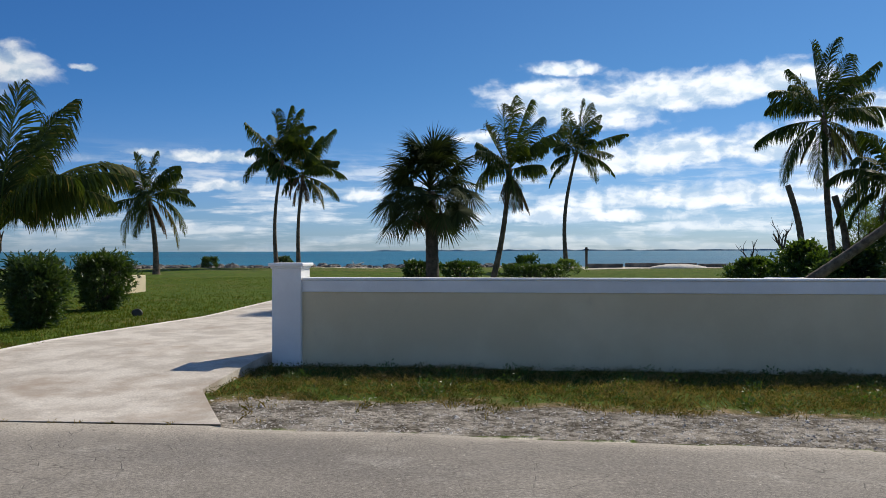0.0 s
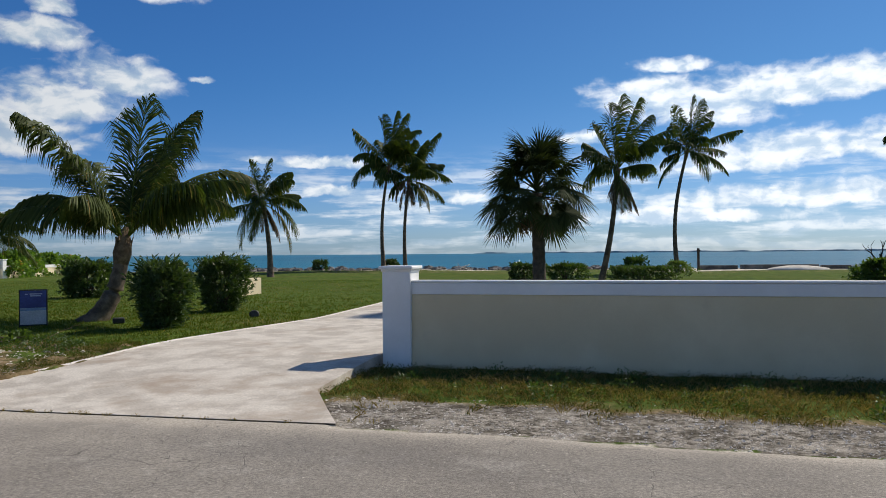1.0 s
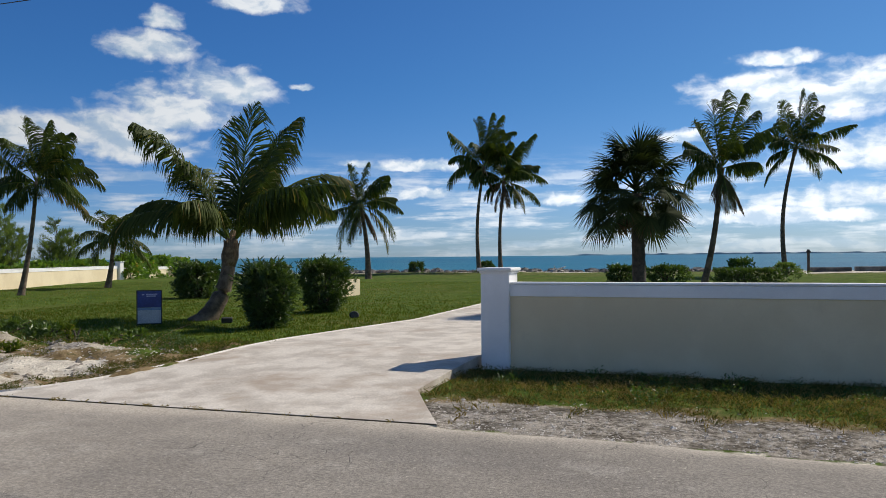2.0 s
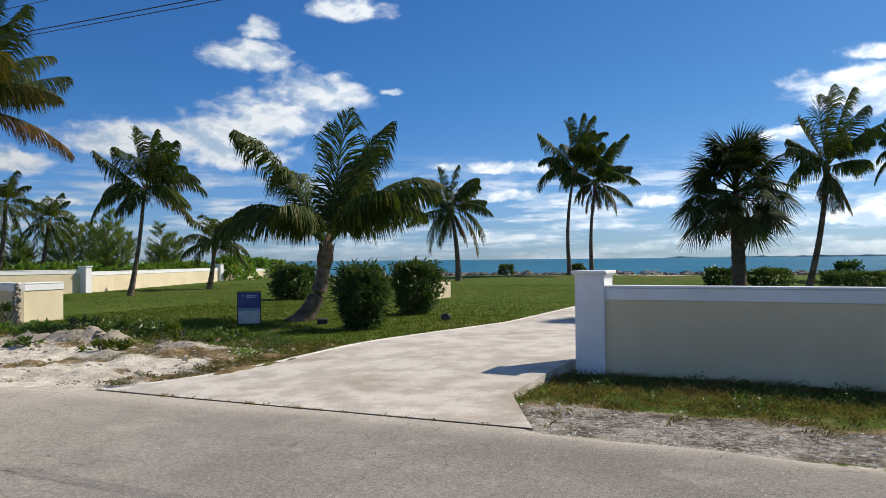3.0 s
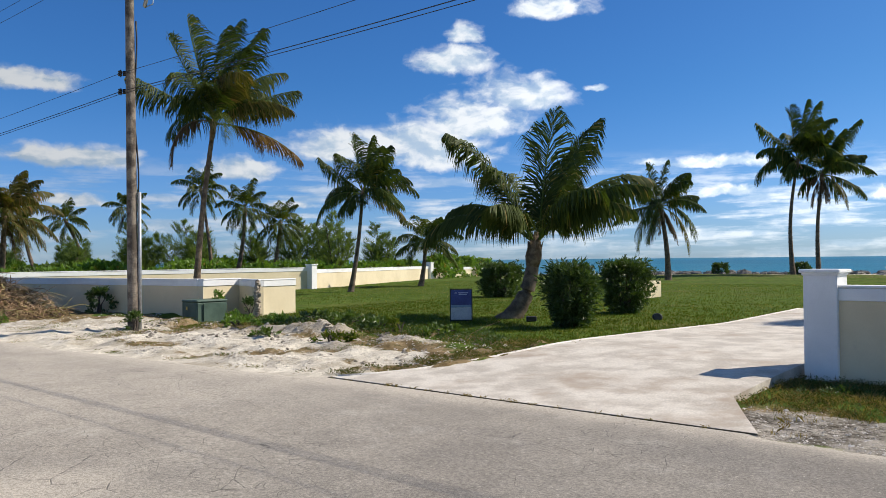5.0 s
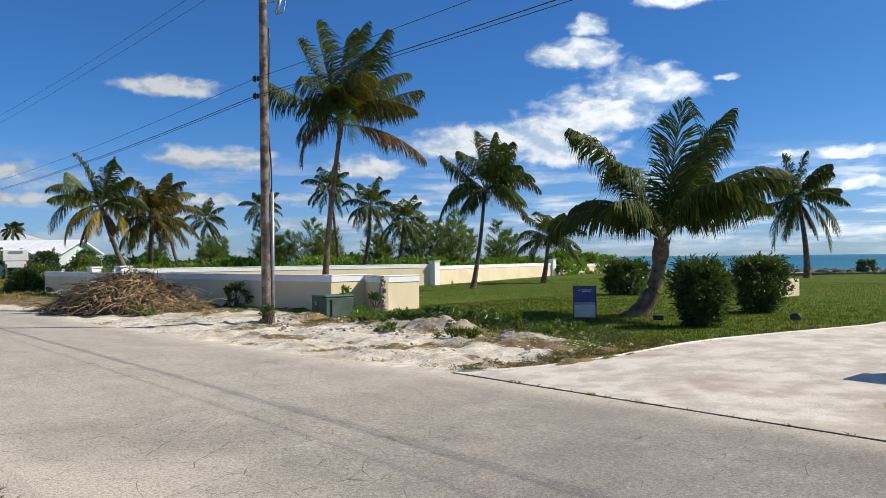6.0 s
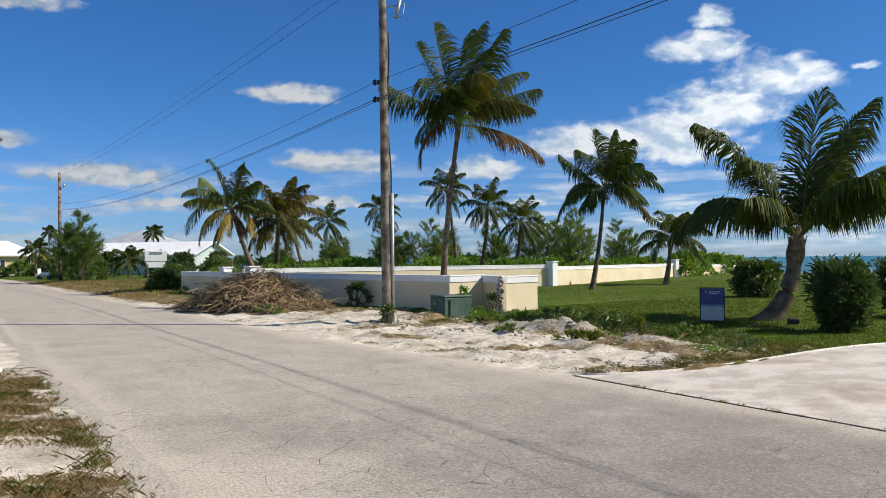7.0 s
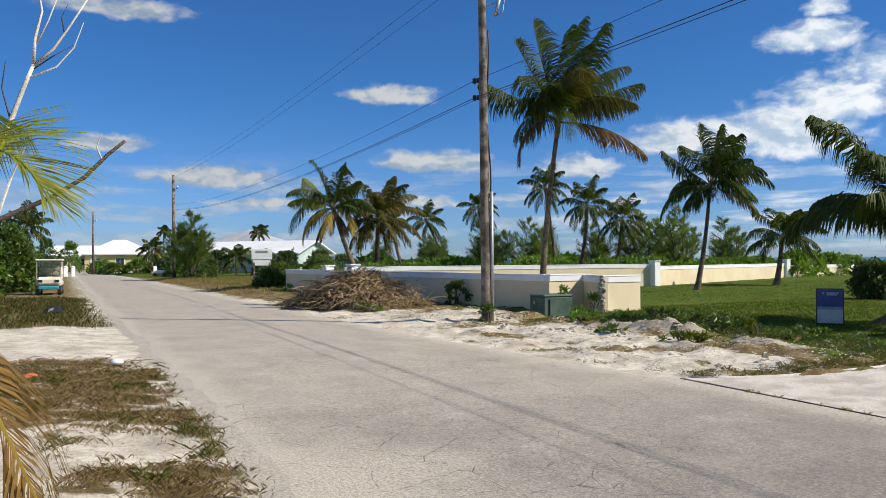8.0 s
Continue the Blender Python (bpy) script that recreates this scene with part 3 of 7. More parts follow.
def zones(x, y):
    """How sandy, gravelly and dry the soil is."""
    far, near, wall = lerp_table(ROAD_FAR, x), lerp_table(ROAD_NEAR, x), lerp_table(WALL_LINE, x)
    w1, w2 = wobble(x, y, 0.5, 11.0), wobble(x, y, 1.6, 17.0)
    sand = gravel = dry = 0.0
    if y > far:
        d = y - far
        if x > -2.6 and y < wall:
            gravel = float(smooth01(1.75, 1.0, d + 0.35 * w1 + 0.3 * w2))
            dry = float(smooth01(2.1, 1.2, d + 0.3 * w2)) * 0.75
        elif -34 < x <= -6 and y < wall + 0.4:
            reach = lerp_table([(-34, 1.2), (-29, 1.4), (-24, 2.2), (-20, 4.2), (-16, 4.6), (-12.5, 4.0), (-10, 3.5), (-8, 2.6), (-6.5, 1.2)], x)
            sand = float(smooth01(reach, reach - 1.1, d + 0.7 * w1 + 0.5 * w2))
            dry = float(smooth01(reach + 1.3, reach - 0.2, d + 0.5 * w2))
            patch = float(smooth01(-0.06, 0.2, wobble(x, y, 0.75, 40.0) + 0.3 * w2 + 0.25 * wobble(x, y, 4.0, 71.0))) * float(smooth01(0.3, 1.0, d)) * float(smooth01(-19, -15.5, x))
            sand *= 1 - 0.75 * patch
            dry = max(dry, 0.8 * patch)
            if x < -22:
                dry = 0.7
        elif x <= -34 and y < wall:
            sand = 0.55 * float(smooth01(1.2, 0.2, d))
            dry = float(smooth01(4.5, 1.0, d)) * 0.75
        if y > 55:
            dry = max(dry, 0.38)
        if y > 63:
            sand = float(smooth01(63, 66, y + 2 * w1))
        if 8 < x < 30 and 58 < y:
            sand = max(sand, 0.75)
    elif y < near:
        d = near - y
        sand, dry = 0.92 - 0.85 * near_mat(x, y), 0.85
        # unseen ground farther back is darkened to cut bounce light on the wall
        if d > 5:
            sand *= 1 - 0.8 * float(smooth01(5, 8, d + w1))
        if -13.2 > x > -20.5 and d < 12:
            sand = 0.95 - 0.2 * w2
        if x < -22:
            sand, dry = 0.5 * float(smooth01(1.5, 0.2, d)), 0.6
    else:
        sand = 0.6
    for hx, hy, hr, hh in HEAPS:
        sand = max(sand, 0.6 * float(smooth01(1.3, 0.7, math.hypot((x - hx) / hr, (y - hy) / (hr * 0.6)) + 0.3 * w2)))
        gravel = max(gravel, 0.5 * float(smooth01(1.2, 0.6, math.hypot((x - hx) / hr, (y - hy) / (hr * 0.6)))))
    return sand, gravel, dry


def grid_steps(*runs):
    out = []
    for a, b, step in runs:
        out += list(np.arange(a, b - 1e-6, step))
    return np.array(out + [runs[-1][1]])


gx = grid_steps((-5000, -600, 1100), (-600, -160, 40), (-160, -60, 4), (-60, -32, 0.7), (-32, -20, 0.16), (-20, -6.4, 0.1), (-6.4, 10, 0.16), (10, 34, 0.8), (34, 120, 8), (120, 600, 60), (600, 5000, 1100))
gy = grid_steps((-5000, -600, 1100), (-600, -60, 60), (-60, -8, 3), (-8, -4, 0.5), (-4, 8, 0.16), (8, 14, 0.1), (14, 17, 0.16), (17, 30, 0.45), (30, 80, 1.0), (80, 110, 5), (110, 5000, 1222))
ground_v, ground_z = [], []
for y in gy:
    for x in gx:
        ground_v.append((x, y, height(x, y)))
        ground_z.append(zones(x, y) if -165 < x < 60 and -30 < y < 90 else (0.0, 0.0, 0.3))
nx = len(gx)
ground_f = [(j * nx + i, j * nx + i + 1, (j + 1) * nx + i + 1, (j + 1) * nx + i) for j in range(len(gy) - 1) for i in range(nx - 1)]
ground_me = array_mesh("ground", ground_v, ground_f, GROUND)
for k, key in enumerate(("sand", "gravel", "dry")):
    ground_me.attributes.new(key, "FLOAT", "POINT").data.foreach_set("value", [z[k] for z in ground_z])
ground_me.polygons.foreach_set("use_smooth", [True] * len(ground_me.polygons))
whole("ground", ground_me, None, "mown green lawn, pale sand and gravel verges beside the road", "ground", "structure")

# the road: a worn sheet of asphalt with ragged edges
road_v, road_f, road_pale = [], [], []
ROAD_COLS = 26
rx = grid_steps((-160, -40, 2.0), (-40, 10, 0.2), (10, 40, 1.5))
for x in rx:
    near, far = lerp_table(ROAD_NEAR, x), lerp_table(ROAD_FAR, x)
    near += 0.16 * wobble(x, 0, 0.9, 1.0) + 0.07 * wobble(x, 0, 4.0, 6.0)
    far += (0.10 * wobble(x, 9, 0.8, 2.0) + 0.06 * wobble(x, 9, 4.0, 8.0)) if not -8.1 < x < -2.1 else 0.0
    for j in range(ROAD_COLS + 1):
        u = j / ROAD_COLS
        y = near + (far - near) * u
        edge = min(u, 1 - u) * (far - near)
        z = 0.012 * (1 - (2 * u - 1) ** 2) + 0.004 * wobble(x, y, 0.7, 21.0) - (0.03 if j == 0 or (j == ROAD_COLS and not -8.2 < x < -2.0) else 0.0)
        road_v.append((x, y, z))
        pale = float(smooth01(0.7, 0.0, edge)) * 0.55 + 0.14 + 0.56 * float(smooth01(1, -11, x))
        if y < near + 2.2 and -7 < x < -4.2:
            pale += 0.5 * float(smooth01(2.2, 0.4, math.hypot(x + 5.6, y - 1.6)))
        road_pale.append(pale)
for i in range(len(rx) - 1):
    for j in range(ROAD_COLS):
        k = i * (ROAD_COLS + 1) + j
        road_f.append((k, k + ROAD_COLS + 1, k + ROAD_COLS + 2, k + 1))
road_me = array_mesh("road", road_v, road_f, ASPHALT)
road_me.attributes.new("pale", "FLOAT", "POINT").data.foreach_set("value", road_pale)
whole("road", road_me, None, "worn grey asphalt road with sandy ragged edges", "road", "structure")

# the concrete drive rises from the road to the lawn
def drive_z(y):
    return 0.012 + 0.168 * float(smooth01(7.6, 12.2, y))


drive = Mesh()
rows = 56
LEFT_Y, RIGHT_Y = (7.95, 24.0), (7.45, 24.0)
for i in range(rows + 1):
    u = (i / rows) ** 1.5
    yl, yr = LEFT_Y[0] + (LEFT_Y[1] - LEFT_Y[0]) * u, RIGHT_Y[0] + (RIGHT_Y[1] - RIGHT_Y[0]) * u
    xl, xr = drive_side(yl)[0], drive_side(yr)[1]
    for j in range(13):
        q = j / 12
        x, y = xl + (xr - xl) * q, yl + (yr - yl) * q
        drive.v.append((x, y, drive_z(y) + 0.006 * wobble(x, y, 0.9, 31.0)))
    for x, y in ((xl, yl), (xr, yr)):
        drive.v.append((x, y, -0.2))
for i in range(rows):
    a, b = i * 15, (i + 1) * 15
    for j in range(12):
        drive.face((a + j, a + j + 1, b + j + 1, b + j))
    drive.face((a + 13, a, b, b + 13)), drive.face((a + 12, a + 14, b + 14, b + 12))
drive.face([13] + [14] + list(range(12, -1, -1)))
drive_thing = thing("driveway", (-5, 10, 0), "broad pale concrete driveway slab, stained and worn", "driveway", kind="structure")
part("slab", drive, CONCRETE, drive_thing)
# a pale rounded edge strip along the lawn side, and the joint at the road
edge = Mesh()
pts = [(drive_side(y)[0] - 0.01, y, drive_z(y) - 0.03) for y in np.arange(8.05, 24, 0.45)]
edge.tube(pts, 0.05, 8)
part("edge_strip", edge, KERB, drive_thing, "pale rounded concrete edge", smooth=True)
joint = Mesh()
pts = [(x, 7.95 - 0.5 * (x + 8.06) / 5.96 - 0.004, 0.004 + 0.004 * wobble(x, 0, 3.0, 2.0)) for x in np.arange(-8.05, -2.08, 0.22)]
joint.tube(pts, [0.005 + 0.006 * abs(wobble(p[0], 3, 2.5, 4.0)) for p in pts], 5)
part("road_joint", joint, surface("joint_soil", (0.05, 0.038, 0.025), (0.12, 0.09, 0.055), 5, 60, 0.95, 0.4, 0.005), drive_thing, "dark soil in the joint at the road")

# the sea, with a low far shore
sea = Mesh()
sea.v = [(-5000, 66, SEA), (5000, 66, SEA), (5000, 5000, SEA), (-5000, 5000, SEA)]
sea.face((0, 1, 2, 3))
whole("water", sea, WATER, "calm deep teal sea reaching the horizon", "sea", "structure")
isle = Mesh()
span = np.linspace(-420, 3000, 240)
for i, x in enumerate(span):
    y = 4300 - 0.12 * abs(x)
    lift = 7 + 4 * wobble(x, 0, 0.004, 5.0) + 3.5 * wobble(x, 0, 0.02, 7.0)
    lift *= float(smooth01(-420, -330, x)) * 0.9 + 0.1
    isle.v += [(x, y, SEA - 1), (x, y + 10, SEA + max(1.0, lift)), (x, y + 160, SEA - 1)]
for i in range(len(span) - 1):
    for j in range(2):
        isle.face((i * 3 + j, i * 3 + 3 + j, i * 3 + 4 + j, i * 3 + 1 + j))
# the haze of distance is put into the shore's blue base colour
whole("backdrop", isle, surface("far_shore", (0.15, 0.25, 0.31), (0.18, 0.29, 0.35), 0.01, 0.1, 0.9, 0.0), "low hazy blue far shore on the horizon", "far shore", "structure")


# ---- boundary walls ----
def wall_run(name, a, b, base, top, thick, label, band=0.2, out=0.02, caps=True):
    """A rendered wall from a to b (its road face on that line, body behind), with a white band and a thin coping."""
    a, b = Vector((*a, 0)), Vector((*b, 0))
    along = (b - a).normalized()
    back = Vector((-along.y, along.x, 0))
    if back.y < 0 and abs(back.y) > abs(back.x):
        back = -back
    turn = math.degrees(math.atan2(along.y, along.x))
    mid = (a + b) / 2 + back * thick / 2
    length = (b - a).length
    t = thing(name, (mid.x, mid.y, base), label, "wall", kind="structure")
    part("wall_body", Mesh().box((mid.x, mid.y, (base - 0.25 + top - band) / 2), (length, thick, top - band - base + 0.25), turn, bevel=0.006), CREAM, t)
    part("white_band", Mesh().box((mid.x, mid.y, top - band / 2 - 0.02), (length + 0.002, thick + 2 * out, band - 0.036), turn, bevel=0.006), WHITE, t, "white painted band")
    part("coping", Mesh().box((mid.x, mid.y, top - 0.018), (length + 0.004, thick + 2 * out + 0.024, 0.036), turn, bevel=0.01), WHITE, t, "thin white coping")
    return t


def pillar(name, centre, base, top, width, turn, label):
    x, y = centre
    t = thing(name, (x, y, base), label, "gate pillar", kind="structure")
    part("shaft", Mesh().box((x, y, (base - 0.25 + top - 0.05) / 2), (width, width, top - 0.05 - base + 0.25), turn, bevel=0.01), WHITE, t)
    part("neck", Mesh().box((x, y, top - 0.07), (width + 0.03, width + 0.03, 0.035), turn, bevel=0.008), WHITE, t)
    part("cap", Mesh().box((x, y, top - 0.03), (width + 0.09, width + 0.09, 0.05), turn, bevel=0.012), WHITE, t, "flat white cap slab")
    return t


WALL_TURN = math.degrees(math.atan2(-1.07, 7.73))
wall_run("wall_front", (-2.02, 11.3), (24.0, 7.7), 0.0, 1.265, 0.2, "long cream garden wall with white top band in shade beside the verge")
pillar("gate_pillar", (-2.21, 11.47), 0.0, 1.48, 0.43, WALL_TURN, "white painted square gate pillar at the end of the wall")

# the walls round the neighbouring garden, left of the drive
wall_run("wall_road", (-38.5, 12.8), (-18.5, 13.65), 0.05, 1.19, 0.2, "cream roadside garden wall with white band, its road face in shade")
wall_run("wall_return", (-18.52, 15.0), (-18.5, 13.66), 0.05, 1.188, 0.2, "short sunlit cream return wall with white band")
wall_run("wall_stub", (-18.5, 15.0), (-17.05, 14.5), 0.05, 1.165, 0.2, "short cream wall stub with broken end")
wall_run("wall_end", (-17.04, 14.52), (-17.1, 16.0), 0.08, 1.16, 0.22, "sunlit cream wall end with white band beside the lawn")
wall_run("wall_side", (-33.6, 13.9), (-30.9, 30.2), 0.1, 1.32, 0.2, "long sunlit cream side wall with white coping behind the lawn")
wall_run("wall_back", (-30.9, 30.4), (-35.9, 47.8), 0.1, 1.2, 0.2, "sunlit cream boundary wall with white coping behind the lawn")
wall_run("wall_far", (-36.0, 48.2), (-37.6, 59.0), 0.1, 1.05, 0.2, "low cream boundary wall running on towards the shore")
for (x, y), top in (((-30.8, 30.3), 1.5), ((-33.9, 13.2), 1.42), ((-30.6, 13.0), 1.46), ((-35.9, 47.9), 1.5)):
    pillar("gate_pillar", (x, y), 0.1, top, 0.42, 4.0, "white square wall pillar with flat cap")

# broken raw edge of the stub
rubble = Mesh()
rr = random.Random(5)
for k in range(22):
    rubble.lump((-17.05 + rr.uniform(-0.03, 0.04), 14.53 + rr.uniform(-0.05, 0.02), 0.08 + k * 0.048), (0.075, 0.06, 0.07), rr, 0.3)
whole("raw_masonry", rubble, surface("raw_masonry", (0.26, 0.215, 0.16), (0.46, 0.4, 0.31), 4, 40, 0.95, 0.8, 0.02), "broken raw masonry edge of the wall stub", "broken wall", "structure")


# ---- plants ----
WIND = Vector((0.75, 0.45, 0.0))


def frond(rng, foot, az, el, length, droop, pairs, leaf, width, hang=1.0, wind=0.25, sparse=0.0):
    """A feather frond: a tapering bent stalk with leaflets on both sides."""
    m = Mesh()
    n = 14
    d = Vector((math.cos(az) * math.cos(el), math.sin(az) * math.cos(el), math.sin(el)))
    p, pts, ways = Vector(foot), [], []
    step = length / n
    for i in range(n + 1):
        pts.append(p.copy()), ways.append(d.copy())
        s = i / n
        d = (d + Vector((0, 0, -1)) * droop * (0.35 + 1.3 * s) / n + WIND * wind * s / n).normalized()
        p = p + d * step
    m.tube(pts, [0.03 * (1 - 0.86 * i / n) * (length / 3.2) + 0.004 for i in range(n + 1)], 4, 1, False)
    f1, f2, f3 = rng.uniform(0, 6.28), rng.uniform(0, 6.28), rng.uniform(0, 6.28)
    down = Vector((0, 0, -1))
    for i in range(pairs):
        s = 0.14 + 0.86 * i / (pairs - 1)
        q = s * n
        k = min(int(q), n - 1)
        at = pts[k].lerp(pts[k + 1], q - k)
        t = ways[k].lerp(ways[k + 1], q - k).normalized()
        side = t.cross(Vector((0, 0, 1)))
        side = side.normalized() if side.length > 0.05 else Vector((-math.sin(az), math.cos(az), 0))
        nor = side.cross(t)
        calm = 1 - 0.6 * float(smooth01(0.5, 1.0, t.z))
        swell = min(1.0, 0.5 + 2.4 * (s - 0.1)) * (1.0 if s < 0.62 else 1.0 - 0.66 * ((s - 0.62) / 0.38) ** 1.4)
        for sg in (-1, 1):
            if rng.random() < sparse:
                continue
            l = leaf * swell * (1.2 - 0.2 * calm) * (1 + 0.1 * math.sin(f1 + 11 * s)) * rng.uniform(0.88, 1.1)
            sweep = radians(32 + 30 * s + 16 * (1 - calm) + 8 * math.sin(f2 + sg + 9 * s) + rng.uniform(-13, 13))
            fall = hang * calm * (1 + 0.2 * math.sin(f3 + 2 * sg + 8 * s)) * rng.uniform(0.85, 1.15)
            gust = WIND * wind * (0.4 + 1.5 * (1 - calm)) * rng.uniform(0.6, 1.3)
            out = (side * sg * math.cos(sweep) + t * math.sin(sweep) + nor * rng.uniform(0.12, 0.3)).normalized()
            p1 = at + (out + down * fall * 0.35 + gust * 0.3).normalized() * l * 0.34
            p2 = p1 + (out + down * fall * 1.25 + gust).normalized() * l * 0.36
            p3 = p2 + (out * 0.6 + down * fall * 2.1 + gust).normalized() * l * 0.32
            w = t * width * 0.5
            b = len(m.v)
            m.v += [tuple(at - w * 0.6), tuple(at + w * 0.6), tuple(p1 + w), tuple(p1 - w), tuple(p2 + w * 0.8), tuple(p2 - w * 0.8), tuple(p3)]
            m.face((b, b + 1, b + 2, b + 3)), m.face((b + 3, b + 2, b + 4, b + 5)), m.face((b + 5, b + 4, b + 6))
    return m


def bend(foot, top, bow, n):
    """Points from foot to top, bowed sideways by the vector bow."""
    a, b, c = Vector(foot), Vector(top), Vector(bow)
    return [a.lerp(b, i / n) + c * math.sin(math.pi * i / n) for i in range(n + 1)]


def trunk_mesh(pts, r0, r1, flare=1.5, ring=0.05, sides=10):
    n = len(pts) - 1
    rad = []
    for i in range(n + 1):
        u = i / n
        r = r1 + (r0 - r1) * (1 - u) ** 1.3
        r *= 1 + (flare - 1) * math.exp(-u * 9)
        rad.append(r * (1 + (ring if i % 2 else -ring * 0.4)))
    return Mesh().tube(pts, rad, sides)


def coconut(foot, top, bow, radius, reach, label, seed, fronds=22, pairs=46, leaf=0.62, width=0.05, wind=0.35, dead=2, gold=1, given=(), low=-0.75, group="coconut palms", flare=1.5, mats=None, hang=1.3):
    """A coconut palm: ringed trunk, fibrous crown, feather fronds; given: (azimuth, elevation, length, droop) of known fronds."""
    rng = random.Random(seed)
    t = thing("coconut_palm", foot, label, "palm tree", group)
    n = max(16, int((Vector(top) - Vector(foot)).length / 0.16))
    pts = bend(Vector(foot) - Vector((0, 0, 0.15)), top, bow, n)
    part("trunk", trunk_mesh(pts, radius, radius * 0.62, flare), TRUNK, t, smooth=True)
    crown = Vector(top)
    boot = Mesh()
    tip = (pts[-1] - pts[-3]).normalized()
    boot.tube([crown - tip * 0.3, crown - tip * 0.05, crown + tip * 0.25, crown + tip * 0.6], [radius * 0.66, radius * 0.86, radius * 0.7, radius * 0.2], 9)
    for k in range(7):
        a = k * 0.9 + rng.random()
        o = Vector((math.cos(a), math.sin(a), 0))
        w = min(radius, 0.13)
        boot.tube([crown - tip * 0.12, crown + o * radius * 0.62 + tip * 0.12, crown + o * (radius * 0.55 + w * 0.5) + tip * 0.36], [w * 0.4, w * 0.3, w * 0.1], 5)
    part("crown_boot", boot, BOOT, t, "brown fibrous leaf bases", smooth=True)
    green = mats or FROND
    todo = [(*q[:4], q[4] if len(q) > 4 else green) for q in given]
    k = fronds - len(given)
    for i in range(max(0, k)):
        u = (i + 0.5) / k
        e = 1.35 - (1.35 - low) * u ** 1.15 + rng.uniform(-0.1, 0.1)
        a = i * 2.39996 + rng.uniform(-0.25, 0.25)
        todo.append((a, e, reach * rng.uniform(0.85, 1.08) * (0.85 if e > 1.0 else 1.0), 0.85 + 0.95 * math.cos(e) + rng.uniform(-0.2, 0.25), green))
    for i in range(gold):
        todo.append((rng.uniform(0, 6.28), rng.uniform(-0.35, 0.1), reach * 0.85, 1.6, FROND_GOLD))
    for i in range(dead):
        todo.append((rng.uniform(0, 6.28), rng.uniform(-1.0, -0.75), reach * rng.uniform(0.5, 0.8), 1.4, FROND_DEAD))
    for a, e, l, d, mat in todo:
        limp = mat is FROND_DEAD
        foot_at = crown + tip * (0.25 + 0.2 * math.sin(e)) + Vector((math.cos(a), math.sin(a), 0)) * radius * 0.5
        m = frond(rng, foot_at, a, e, l, d, pairs, leaf * (0.6 if limp else 1.0), width, hang * (1.5 if limp else 1.0), wind, 0.35 if limp else 0.07)
        part("frond", m, [mat, BOOT if limp else FROND_PALE], t, "brown dead hanging frond" if limp else "yellowing frond" if mat is FROND_GOLD else "")
    return t


